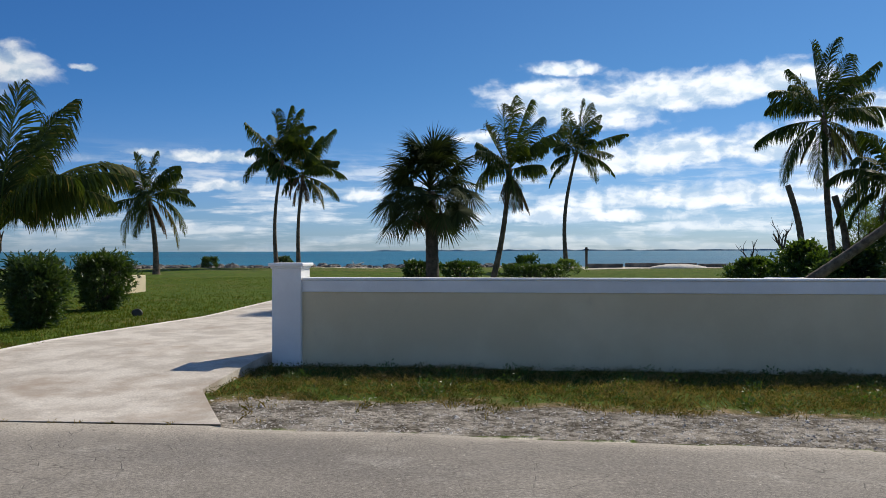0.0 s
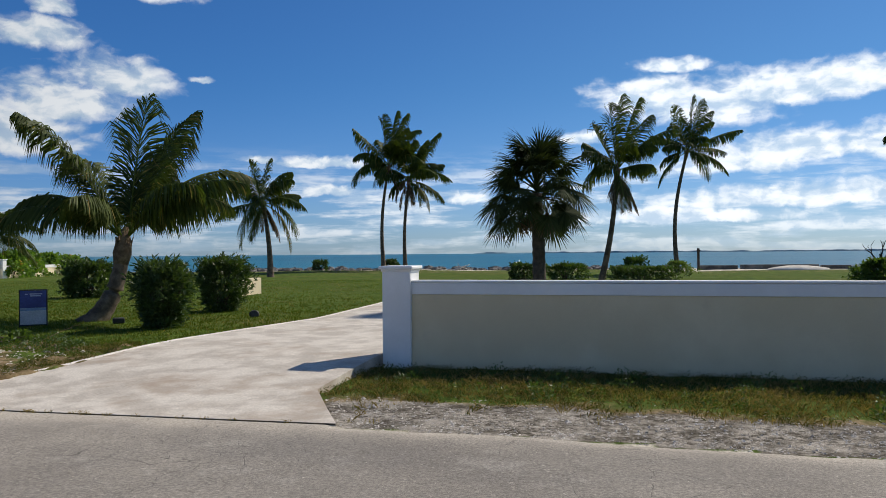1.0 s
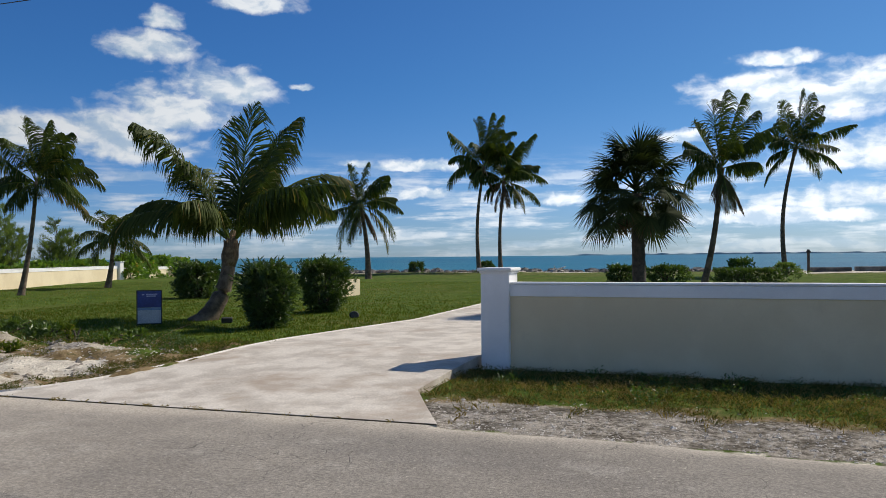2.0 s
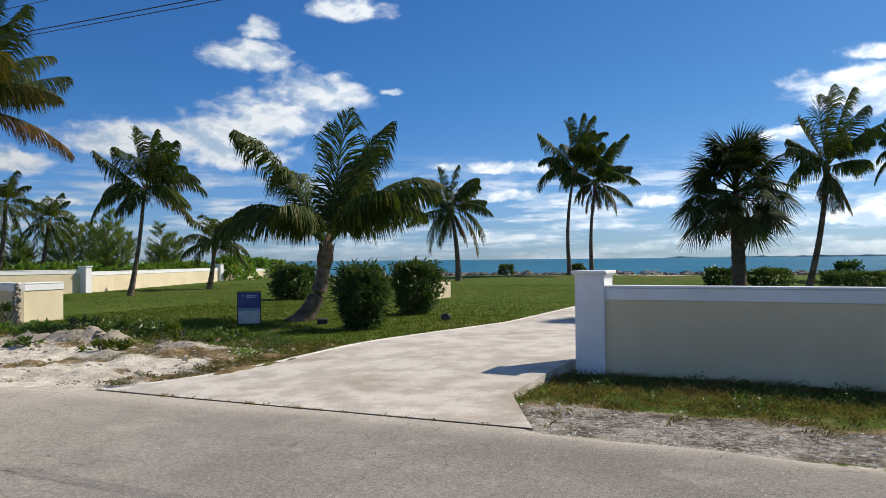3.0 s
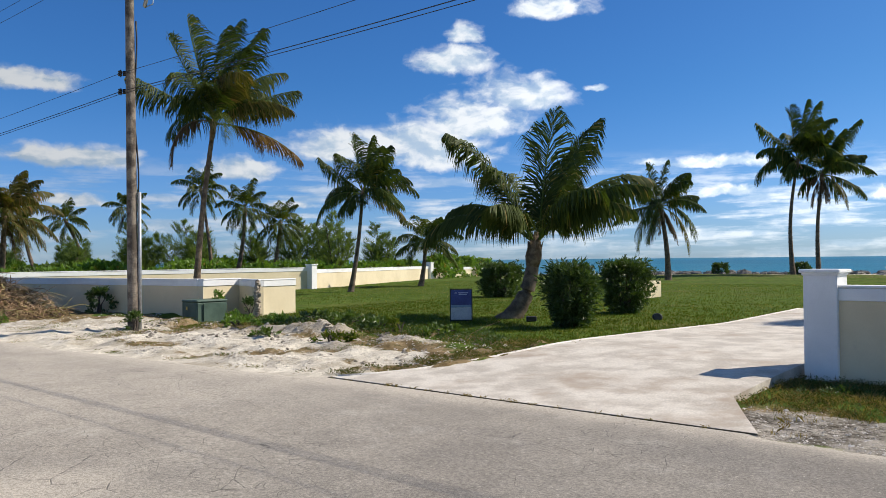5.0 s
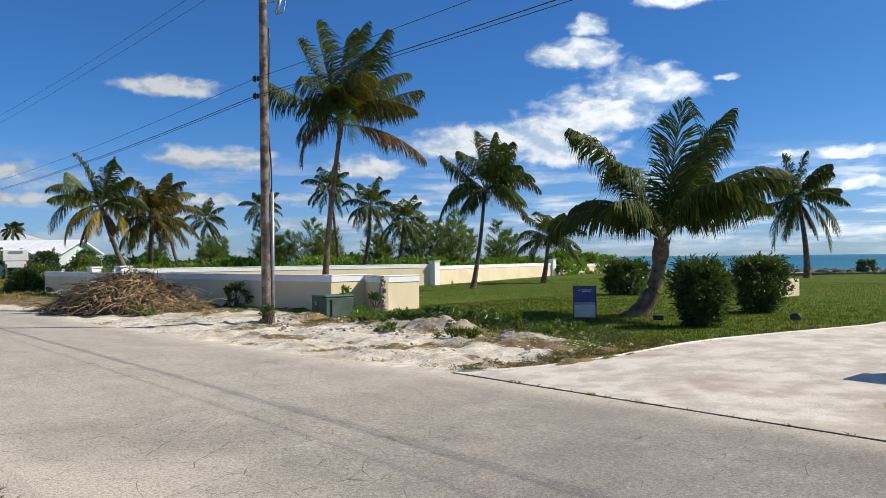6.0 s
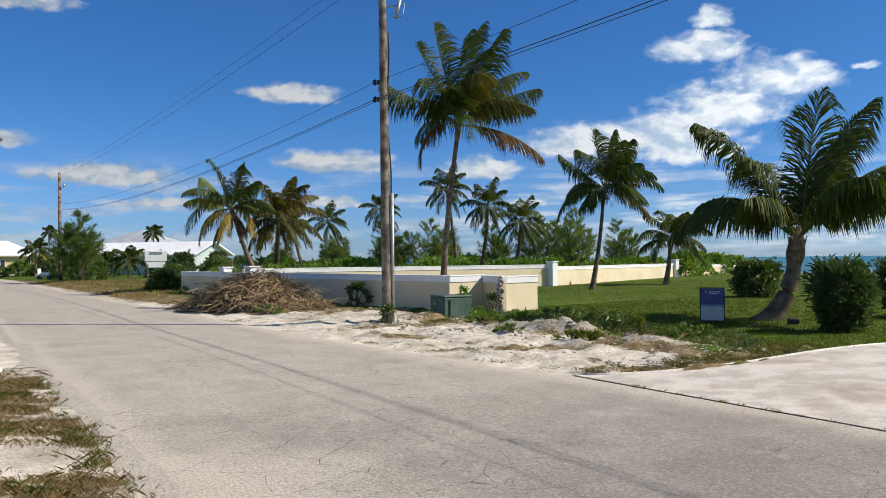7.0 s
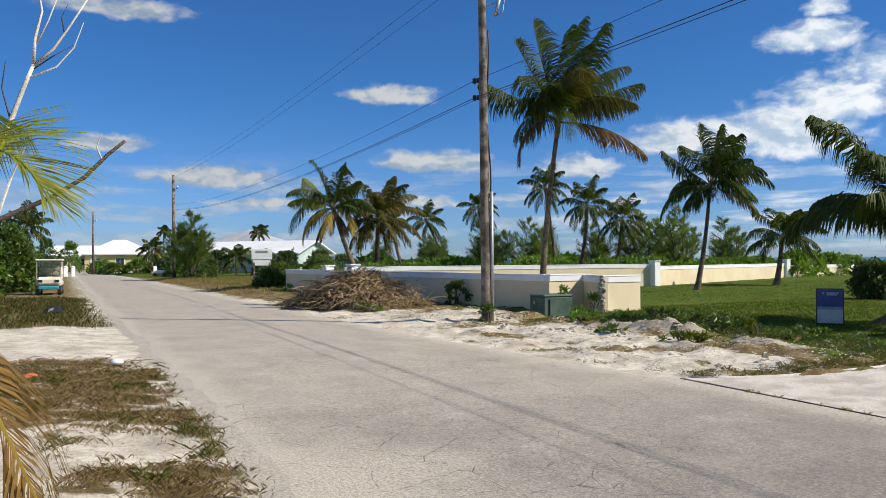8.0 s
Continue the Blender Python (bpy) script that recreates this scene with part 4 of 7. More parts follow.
def fan_palm(foot, crown_z, label, seed, count=46, radius=0.78):
    """A cabbage palm: straight dark trunk and a round head of fan leaves."""
    rng = random.Random(seed)
    t = thing("cabbage_palm", foot, label, "palm tree")
    top = Vector((foot[0] - 0.07, foot[1], crown_z))
    part("trunk", trunk_mesh(bend(Vector(foot) - Vector((0, 0, 0.15)), top, (0.03, 0, 0), 26), 0.2, 0.16, 1.25), TRUNK_DARK, t, smooth=True)
    down = Vector((0, 0, -1))
    for i in range(count):
        u = (i + 0.5) / count
        e = 1.45 - 1.95 * u ** 1.15 + rng.uniform(-0.12, 0.12)
        a = i * 2.39996 + rng.uniform(-0.3, 0.3)
        d = Vector((math.cos(a) * math.cos(e), math.sin(a) * math.cos(e), math.sin(e)))
        stem = rng.uniform(0.85, 1.15)
        m = Mesh()
        base = top + Vector((0, 0, 0.25 * math.sin(e)))
        arch = 0.18 + 0.3 * max(0.0, math.cos(e)) * stem
        hub = base + d * stem + down * arch * 0.5
        m.tube([base, base + d * stem * 0.55 + Vector((0, 0, 0.03)), hub], [0.022, 0.016, 0.01], 4, 1, False)
        # the blade nods over at the end of its stalk and is twisted a little
        fwd = (d + down * (0.25 + 0.4 * max(0.0, math.cos(e))) * rng.uniform(0.6, 1.3) + Vector((rng.uniform(-0.2, 0.2), rng.uniform(-0.2, 0.2), 0))).normalized()
        side = Vector((-math.sin(a), math.cos(a), 0))
        side = (side - fwd * side.dot(fwd)).normalized()
        side = (Matrix.Rotation(rng.uniform(-0.7, 0.7), 3, fwd) @ side).normalized()
        nor = side.cross(fwd)
        for k in range(40):
            w = -2.35 + 4.7 * k / 39 + rng.uniform(-0.04, 0.04)
            out = (fwd * math.cos(w) + side * math.sin(w) + nor * (0.12 + 0.25 * abs(math.sin(w)))).normalized()
            l = radius * rng.uniform(0.85, 1.1) * (1.0 - 0.22 * abs(w) / 2.35)
            cross = out.cross(nor).normalized() * 0.021
            mid = hub + out * l * 0.55
            tip = hub + (out + down * rng.uniform(0.02, 0.28)).normalized() * l
            b = len(m.v)
            m.v += [tuple(hub - cross * 0.3), tuple(hub + cross * 0.3), tuple(mid + cross), tuple(mid - cross), tuple(tip)]
            m.face((b, b + 1, b + 2, b + 3)), m.face((b + 3, b + 2, b + 4))
        part("fan_leaf", m, [FAN, FAN], t)
    # a skirt of dead leaves hangs down the trunk
    for k in range(7):
        a = k * 0.9 + rng.uniform(-0.2, 0.2)
        o = Vector((math.cos(a), math.sin(a), 0))
        m = Mesh()
        foot_at = top + o * 0.16 + down * 0.1
        hub = foot_at + o * 0.3 + down * 0.38
        m.tube([foot_at, foot_at + o * 0.28 + down * 0.12, hub], [0.02, 0.015, 0.01], 4, 0, False)
        for j in range(24):
            w = rng.uniform(-0.5, 0.5)
            out = (down + Vector((-o.y, o.x, 0)) * w + o * rng.uniform(-0.25, 0.15)).normalized()
            cross = Vector((-o.y, o.x, 0)) * 0.02
            l = radius * rng.uniform(0.6, 1.0)
            b = len(m.v)
            m.v += [tuple(hub - cross * 0.3), tuple(hub + cross * 0.3), tuple(hub + out * l * 0.5 + cross), tuple(hub + out * l * 0.5 - cross), tuple(hub + out * l)]
            m.face((b, b + 1, b + 2, b + 3)), m.face((b + 3, b + 2, b + 4))
        part("dead_fan_leaf", m, FROND_DEAD, t, "brown dead hanging fan leaf")
    return t


def shell(rng, n, centre, half, profile, rough=0.15, depth=0.45):
    """Points in the outer layer of a bush; profile: (height share, width share) table."""
    z = rng.uniform(0, 1, n) ** 0.9
    a = rng.uniform(0, 2 * np.pi, n)
    wide = np.interp(z, [p for p, _ in profile], [q for _, q in profile])
    lump = 1 + rough * (np.sin(a * 3 + z * 5 + centre[0]) + 0.7 * np.sin(a * 7 - z * 11 + centre[1]))
    top = rng.uniform(0, 1, n) < 0.3
    r = np.where(top, np.sqrt(rng.uniform(0, 1, n)), 1 - depth * rng.uniform(0, 1, n) ** 2)
    z = np.where(top, 1 - 0.13 * rng.uniform(0, 1, n) - 0.12 * r * r * (1 + np.sin(a * 4 + centre[0])) * 0.5, z)
    wide = np.where(top, profile[-2][1], wide)
    out = np.stack([np.cos(a) * wide, np.sin(a) * wide, (z - 0.35) * 1.1], 1)
    r = r * (1 + 0.16 * rng.uniform(0, 1, n) ** 5)
    z = z * (1 + 0.10 * rng.uniform(0, 1, n) ** 6)
    pts = np.stack([centre[0] + half[0] * np.cos(a) * wide * r * lump, centre[1] + half[1] * np.sin(a) * wide * r * lump, centre[2] + half[2] * z * (1 + 0.06 * lump - 0.06)], 1)
    return pts, out


def bush(foot, half, profile, count, length, width, mat, label, seed, category="bush", name="bush", stems=14, core=True, group=""):
    rng = np.random.default_rng(seed)
    rr = random.Random(seed)
    t = thing(name, foot, label, category, group)
    per = 16
    tips, way_out = shell(rng, max(8, count // per), foot, half, profile, 0.1, 0.3)
    way_out /= np.linalg.norm(way_out, axis=1)[:, None] + 1e-9
    # each shoot carries a tuft of leaves along its last stretch
    back = rng.uniform(0, 1, (len(tips), per, 1)) * min(half) * 0.34
    pts = (tips[:, None] - way_out[:, None] * back + rng.normal(0, length * 0.2, (len(tips), per, 3))).reshape(-1, 3)
    pts[:, 2] = np.maximum(pts[:, 2], foot[2] + 0.02)
    v, f = leaves(rng, pts, np.repeat(way_out, per, 0), length, width, 0.1, 1.0)
    if core:
        p2, o2 = shell(rng, count // 2, foot, (half[0] * 0.72, half[1] * 0.72, half[2] * 0.9), profile)
        v2, f2 = leaves(rng, p2, o2, length * 1.2, width * 1.5, 0.2, 0.9)
        f = np.concatenate([f, f2 + len(v)])
        v = np.concatenate([v, v2])
    part("leaf_crown", array_mesh("leaf_crown", v, f, mat, foot), None, t)
    s = Mesh()
    for k in range(stems):
        a = rr.uniform(0, 6.28)
        q = rr.uniform(0.25, 0.8)
        tip = Vector((foot[0] + half[0] * q * math.cos(a), foot[1] + half[1] * q * math.sin(a), foot[2] + half[2] * rr.uniform(0.6, 0.9)))
        base = Vector(foot) + Vector((rr.uniform(-0.1, 0.1), rr.uniform(-0.1, 0.1), -0.08))
        s.tube([base, base.lerp(tip, 0.5) + Vector((0, 0, 0.1)), tip], [0.028, 0.02, 0.006], 5)
    part("woody_base", s, TRUNK_DARK, t)
    return t


def casuarina(foot, tall, wide, label, seed, count=2600, length=0.32, name="casuarina", lean=0.0, group="casuarina thicket"):
    """A feathery she-oak: thin leaders with drooping needle sprays."""
    rng = np.random.default_rng(seed)
    rr = random.Random(seed)
    t = thing(name, foot, label, "tree", group)
    wood, pts, outs = Mesh(), [], []
    leaders = 4
    for k in range(leaders):
        a = rr.uniform(0, 6.28)
        h = tall * (1.0 if k == 0 else rr.uniform(0.55, 0.9))
        off = 0.0 if k == 0 else wide * rr.uniform(0.3, 0.75)
        top = Vector(foot) + Vector((math.cos(a) * off + lean * h, math.sin(a) * off, h))
        wood.tube(bend(foot, top, (0.1 * wide * math.sin(a), 0.1 * wide, 0), 6), [0.05 * tall / 4 * (1 - i / 6.6) + 0.006 for i in range(7)], 5)
        sprays = 30
        for j in range(sprays):
            u = 0.18 + 0.82 * j / sprays
            at = Vector(foot).lerp(top, u)
            b = rr.uniform(0, 6.28)
            reach = wide * 0.62 * (1 - u) ** 0.7 + 0.12
            end = at + Vector((math.cos(b) * reach, math.sin(b) * reach, reach * rr.uniform(0.35, 0.9)))
            wood.tube([at, end], [0.012, 0.004], 3, 0, False)
            n = count // (leaders * sprays)
            w = rng.uniform(0.15, 1.0, n)[:, None]
            pts.append(np.array(at) + (np.array(end) - np.array(at)) * w + rng.normal(0, 0.05, (n, 3)))
            outs.append(np.tile(np.array((end - at).normalized()) * 0.9 + np.array([0, 0, 0.35]), (n, 1)))
    v, f = leaves(rng, np.concatenate(pts), np.concatenate(outs), length, 0.022 * tall / 3, 0.1, 0.45)
    part("trunk", wood, TRUNK_DARK, t)
    part("needle_crown", array_mesh("needle_crown", v, f, NEEDLE, foot), None, t)
    return t


ROUND = [(0, 0.72), (0.25, 0.95), (0.6, 1.0), (0.85, 0.9), (1, 0.5)]
VASE = [(0, 0.5), (0.3, 0.8), (0.6, 1.0), (0.85, 0.9), (0.95, 0.7), (1, 0.35)]
MOUND = [(0, 1.0), (0.4, 0.95), (0.75, 0.72), (0.92, 0.45), (1, 0.15)]


def swept(yaw, rows, mats=()):
    """Known fronds of a crown; turn: degrees from the right as seen along yaw; then rise, length, droop. mats: {row: material}."""
    kinds = dict(mats)
    return [(radians(yaw + turn), rise, length, droop, kinds[k]) if k in kinds else (radians(yaw + turn), rise, length, droop) for k, (turn, rise, length, droop) in enumerate(rows)]


# the young leaning palm by the drive
near_crown = [(200, 1.12, 3.4, 1.0), (172, 0.72, 3.2, 1.9), (60, 1.4, 3.3, 0.4), (25, 1.25, 3.4, 0.85), (30, 0.9, 3.8, 1.3), (-20, 0.85, 3.1, 1.25), (70, 1.05, 3.0, 0.9),
              (-45, 0.9, 2.5, 1.3), (240, 0.85, 2.0, 1.3), (115, 0.8, 2.5, 1.4), (165, 0.85, 2.6, 1.5),
              (45, 1.2, 3.0, 0.9), (40, 0.8, 3.2, 1.3), (-30, 0.75, 2.8, 1.35), (140, 1.1, 2.6, 0.9)]
palm_foot = (-10.6, 17.05, 0.12)
coconut(palm_foot, (-9.98, 17.42, 1.75), (0.13, 0.07, -0.08), 0.25, 3.2, "young leaning coconut palm with thick curved ringed trunk on the lawn", 3, 15, 120, 1.12, 0.042, 0.1, 0, 0, swept(24, near_crown), flare=1.6, hang=1.15)

# the taller palms, from the road out to the shore
tall_crown = [(160, 1.3, 3.4, 0.7), (155, 1.05, 3.2, 0.4), (30, 1.5, 3.3, 1.15), (30, 0.95, 3.1, 0.85), (-25, 1.15, 3.2, 0.1), (25, 0.55, 3.1, 0.25), (-25, 0.55, 2.7, 1.15), (0, -0.05, 3.0, 1.0),
              (205, 0.45, 2.9, 0.25), (200, 0.2, 2.4, 3.85), (-65, 1.15, 2.6, 2.2), (240, 0.75, 1.8, 1.9), (100, 1.55, 3.0, 1.45), (60, 0.9, 3.4, 1.45), (130, 0.8, 2.6, 1.2), (-100, 0.9, 2.2, 1.6)]
coconut((-21.9, 16.1, 0.15), (-21.5, 16.55, 6.0), (-0.12, 0.0, 0.0), 0.115, 2.85, "tall coconut palm with wind-blown partly brown fronds behind the wall", 11, 22, 104, 1.1, 0.034, 0.6, 0, 0,
        swept(48.8, tall_crown, {7: FROND_RUST, 9: FROND_DEAD, 10: FROND_OLIVE, 6: FROND_OLIVE}), low=0.2)
lawn_crown = [(205, 0.65, 2.5, 0.1), (155, 0.45, 2.6, 1.6), (205, 0.2, 2.8, 2.2), (160, 1.4, 2.7, 1.45), (-25, 1.15, 2.3, 1.3), (25, 1.5, 2.5, 0.25), (-25, 0.75, 2.3, 0.85), (25, 0.6, 2.8, 1.6),
              (-25, 0.2, 2.5, 1.45), (25, -0.15, 2.2, 1.0), (240, -0.25, 1.7, 0.85), (-70, -0.05, 1.5, 0.9), (40, 1.15, 2.5, 0.3), (250, 0.05, 1.6, 2.05), (60, 0.45, 2.2, 1.45)]
coconut((-25.9, 28.0, 0.15), (-25.35, 28.3, 4.6), (0.05, 0.05, 0), 0.12, 2.7, "slender coconut palm with blown crown on the lawn", 12, 21, 92, 1.0, 0.04, 0.5, 0, 0, swept(24.3, lawn_crown, {9: FROND_OLIVE}), low=0.3)
coconut((-27.6, 35.8, 0.15), (-27.3, 35.9, 2.3), (0.05, 0, 0), 0.16, 2.2, "small young coconut palm by the boundary wall", 13, 17, 74, 0.78, 0.038, 0.35, 0, 0, low=-0.2)
shore_crown = [(205, 1.3, 2.5, 0.4), (25, 1.5, 2.5, 1.15), (-25, 0.95, 2.5, 1.15), (155, 0.6, 2.6, 0.1), (205, 0.0, 3.0, 0.85), (155, -0.25, 3.4, 3.5), (-25, 0.35, 3.2, 1.3), (25, 0.5, 2.4, 0.7),
               (-25, 0.05, 3.6, 2.8), (25, -0.35, 3.6, 3.5), (120, 0.5, 2.7, 0.55), (60, 0.75, 3.0, 0.55), (130, 0.95, 2.2, 0.4), (-80, 0.5, 2.4, 1.8), (-110, 0.2, 2.6, 2.2)]
coconut((-17.7, 48.7, 0.15), (-18.1, 48.6, 4.7), (0.12, 0, 0), 0.19, 3.1, "coconut palm with a skirt of hanging dead fronds near the shore", 14, 18, 84, 1.1, 0.055, 0.15, 7, 0, swept(11.2, shore_crown, {9: FROND_OLIVE}))
twin_crown = [(205, 0.75, 4.0, 0.25), (155, 0.4, 4.2, 2.35), (230, -0.1, 2.2, 2.8), (150, 1.4, 4.0, 0.4), (-25, 1.5, 4.2, 0.1), (25, 1.2, 4.2, 1.3), (-25, 0.75, 2.9, 0.1), (155, 0.45, 2.2, 0.25),
              (-25, 1.35, 4.2, 0.55), (120, 0.15, 1.8, 1.75), (135, 0.35, 3.1, 1.15), (70, 1.2, 3.6, 0.8), (-60, 0.9, 3.0, 1.0)]
coconut((-13.5, 64.1, 0.15), (-13.1, 64.1, 8.7), (-0.35, 0, 0), 0.17, 3.6, "tall slender coconut palm, one of a pair by the shore", 15, 20, 84, 1.3, 0.07, 0.5, 1, 0, swept(11.2, twin_crown), low=0.4)
twin_crown = [(-25, 1.1, 4.4, 0.4), (25, 0.65, 3.4, 0.55), (-25, 0.5, 3.8, 1.45), (25, -0.05, 3.7, 1.3), (-25, -0.35, 2.9, 2.65), (155, 0.05, 2.0, 1.9), (205, -0.15, 2.3, 3.85), (25, 1.55, 3.0, 0.1),
              (-25, 1.25, 3.3, 0.4), (-50, -0.25, 2.4, 3.1), (205, 0.45, 2.2, 0.85), (60, 1.0, 2.8, 0.85)]
coconut((-11.8, 64.6, 0.15), (-11.5, 64.6, 7.5), (-0.2, 0, 0), 0.17, 3.3, "slender coconut palm with dead fronds beside its twin", 16, 19, 84, 1.25, 0.07, 0.5, 4, 0, swept(11.2, twin_crown, {4: FROND_OLIVE, 6: FROND_DEAD}), low=0.4)
blown_crown = [(160, 1.6, 2.6, 0.1), (160, 1.05, 1.8, 0.1), (-25, 1.35, 2.5, 0.1), (25, 1.1, 2.6, 0.55), (-25, 0.85, 2.4, 0.7), (25, 0.3, 1.6, 0.4), (205, 0.65, 1.6, 0.85), (155, 0.8, 1.5, 0.4),
               (220, 0.35, 1.3, 0.85), (-50, 0.25, 1.3, 0.4), (120, 1.45, 2.6, 1.6), (60, 0.9, 2.4, 0.85), (-90, 0.8, 1.6, 1.0)]
coconut((1.75, 29.9, 0.12), (2.5, 29.9, 4.4), (0.12, 0, 0), 0.125, 2.0, "coconut palm with blown fronds and a dead brown skirt", 17, 16, 84, 0.82, 0.034, 0.5, 10, 0, swept(11.2, blown_crown))
slender_crown = [(-25, 1.5, 3.5, 0.1), (25, 1.3, 3.6, 0.4), (205, 1.2, 2.9, 0.4), (25, 1.15, 3.6, 1.0), (-25, 0.5, 3.5, 0.4), (25, 0.25, 3.6, 0.55), (-25, -0.1, 3.0, 1.3), (155, 0.65, 2.5, 0.55),
                 (205, 0.45, 2.1, 1.0), (155, 0.0, 1.9, 1.15), (-65, -0.05, 1.7, 1.15), (110, 0.95, 2.5, 0.1), (65, 0.9, 3.6, 1.4), (-80, 0.7, 2.2, 1.2)]
coconut((8.7, 55.3, 0.15), (9.3, 55.2, 8.2), (-0.45, 0, 0), 0.16, 3.1, "tall slender curved coconut palm near the shore", 18, 19, 84, 1.0, 0.056, 0.2, 0, 0, swept(11.2, slender_crown))
fan_palm((-0.3, 22.0, 0.12), 3.3, "cabbage palm with round head of dark fan leaves behind the wall", 21, 60, 0.84)

# the three clipped bushes on the lawn
bush((-16.7, 26.8, 0.13), (0.95, 0.9, 1.38), ROUND, 4800, 0.11, 0.06, LEAF_DARK, "round clipped dark green bush on the lawn", 31)
bush((-7.95, 15.4, 0.12), (0.66, 0.62, 1.4), VASE, 4600, 0.15, 0.034, LEAF_DARK, "upright oleander bush with narrow dark leaves beside the drive", 32)
bush((-8.7, 20.2, 0.13), (0.82, 0.78, 1.46), VASE, 5200, 0.13, 0.036, LEAF_DARK, "dense oleander bush narrowing to its foot on the lawn", 33)

# hedges and bushes behind the wall and by the shore
bush((0.9, 40.0, 0.15), (1.15, 0.7, 0.95), ROUND, 1500, 0.14, 0.07, LEAF_MID, "low green shrub behind the wall", 34, group="shrubs behind the wall")
bush((-1.3, 38.5, 0.15), (0.75, 0.6, 1.0), ROUND, 1200, 0.14, 0.07, LEAF_DARK, "low green shrub beside the cabbage palm", 35, group="shrubs behind the wall")
bush((4.3, 37.8, 0.15), (1.75, 0.6, 0.85), [(0, 0.95), (0.5, 1), (0.9, 0.97), (1, 0.9)], 2600, 0.12, 0.06, LEAF_DARK, "clipped low dark hedge behind the wall", 36, "hedge", "hedge")
bush((5.0, 47.7, 0.15), (0.85, 0.7, 1.2), ROUND, 1100, 0.16, 0.08, LEAF_MID, "round green shrub behind the hedge", 37, group="shrubs behind the wall")
bush((8.2, 52.5, 0.15), (1.3, 0.8, 0.9), MOUND, 1200, 0.14, 0.05, NEEDLE, "grey-green straggling shrub at the palm's foot", 38, group="shrubs behind the wall")
bush((-19.7, 66.5, 0.2), (0.75, 0.7, 0.95), ROUND, 900, 0.16, 0.09, LEAF_DARK, "small round bush on the shore edge", 39, group="shore bushes")
bush((-13.1, 65.0, 0.2), (0.95, 0.7, 1.0), MOUND, 900, 0.16, 0.09, LEAF_DARK, "small bush at the foot of the twin palms", 40, group="shore bushes")


# ---- the pole, its cables and fittings ----
def cable_run(m, a, b, sag, r, n=18):
    a, b = Vector(a), Vector(b)
    pts = [a.lerp(b, i / n) - Vector((0, 0, sag * 4 * (i / n) * (1 - i / n))) for i in range(n + 1)]
    m.tube(pts, r, 5, 0, False)


POLE_FOOT = Vector((-17.25, 10.85, 0.0))
pole = thing("utility_pole", POLE_FOOT, "weathered wooden utility pole with steel conduit beside the sandy verge", "utility pole")
lean = Vector((-0.12, 0.0, 0.0))
pts = [POLE_FOOT + lean * (i / 12) + Vector((0, 0, -0.3 + 9.8 * i / 12)) for i in range(13)]
part("shaft", Mesh().tube(pts, [0.13 - 0.035 * i / 12 for i in range(13)], 12), POLE, pole, smooth=True)
side = Vector((0.62, 0.78, 0)) * 0.15
part("conduit", Mesh().tube([POLE_FOOT + side + Vector((0, 0, z)) for z in (-0.1, 1.5, 3.35)], 0.045, 8), STEEL, pole, "grey metal conduit", smooth=True)
m = Mesh()
m.tube([POLE_FOOT + side * 0.78 + lean * (z / 9.5) + Vector((0.03 * math.sin(z * 2.1), 0.03 * math.cos(z * 1.7), z)) for z in np.arange(3.3, 7.8, 0.3)], 0.02, 6)
part("riser_cable", m, BLACK, pole, "black cable clipped to the pole", smooth=True)
for z in (6.22, 5.78):
    b = POLE_FOOT + lean * (z / 9.5) + Vector((-0.16, -0.13, z))
    m = Mesh()
    for k in range(3):
        m.lump(b + Vector((-0.03, -0.02, 0.045 * (k - 1))), (0.055, 0.055, 0.026), random.Random(k), 0.02, rings=5, sides=10)
    m.tube([b + Vector((-0.02, -0.01, -0.09)), b + Vector((-0.02, -0.01, 0.09))], 0.012, 6)
    m.box(b + Vector((0.06, 0.05, 0)), (0.1, 0.03, 0.12), 40)
    part("insulator", m, BLACK, pole, "dark spool insulator", smooth=True)
m = Mesh()
arm = POLE_FOOT + lean + Vector((0, 0, 8.15))
m.tube([arm, arm + Vector((0.3, 0.36, 0.05))], 0.02, 6)
m.tube([arm + Vector((0.3, 0.36, 0.2)), arm + Vector((0.22, 0.27, -0.28))], 0.045, 8)
m.tube([arm + Vector((0.36, 0.45, 0.12)), arm + Vector((0.34, 0.42, -0.2)), arm + Vector((0.22, 0.27, -0.3))], 0.014, 5)
part("cutout_fuse", m, STEEL, pole, "grey fuse cutout on a short arm", smooth=True)

FAR_POLE = Vector((-74.0, 14.4, 0.1))
EAST = Vector((16.0, 7.5, 0.0))
for k, (z0, dz, r) in enumerate(((6.22, 0.8, 0.006), (5.78, 0.35, 0.009), (5.72, 0.2, 0.007), (9.0, 1.95, 0.006), (9.35, 1.95, 0.006))):
    m = Mesh()
    a = POLE_FOOT + Vector((-0.22, -0.16, z0))
    cable_run(m, a, FAR_POLE + Vector((0.1, -0.12, z0 + (0.4 if z0 < 7 else 0.0))), 0.75 if z0 < 7 else 0.5, r)
    cable_run(m, a, EAST + Vector((0, 0, z0 + dz)), 0.25 + 0.18 * dz, r)
    whole("overhead_cable", m, BLACK, "thin dark overhead cable slung between poles", "cable", group="overhead cables")

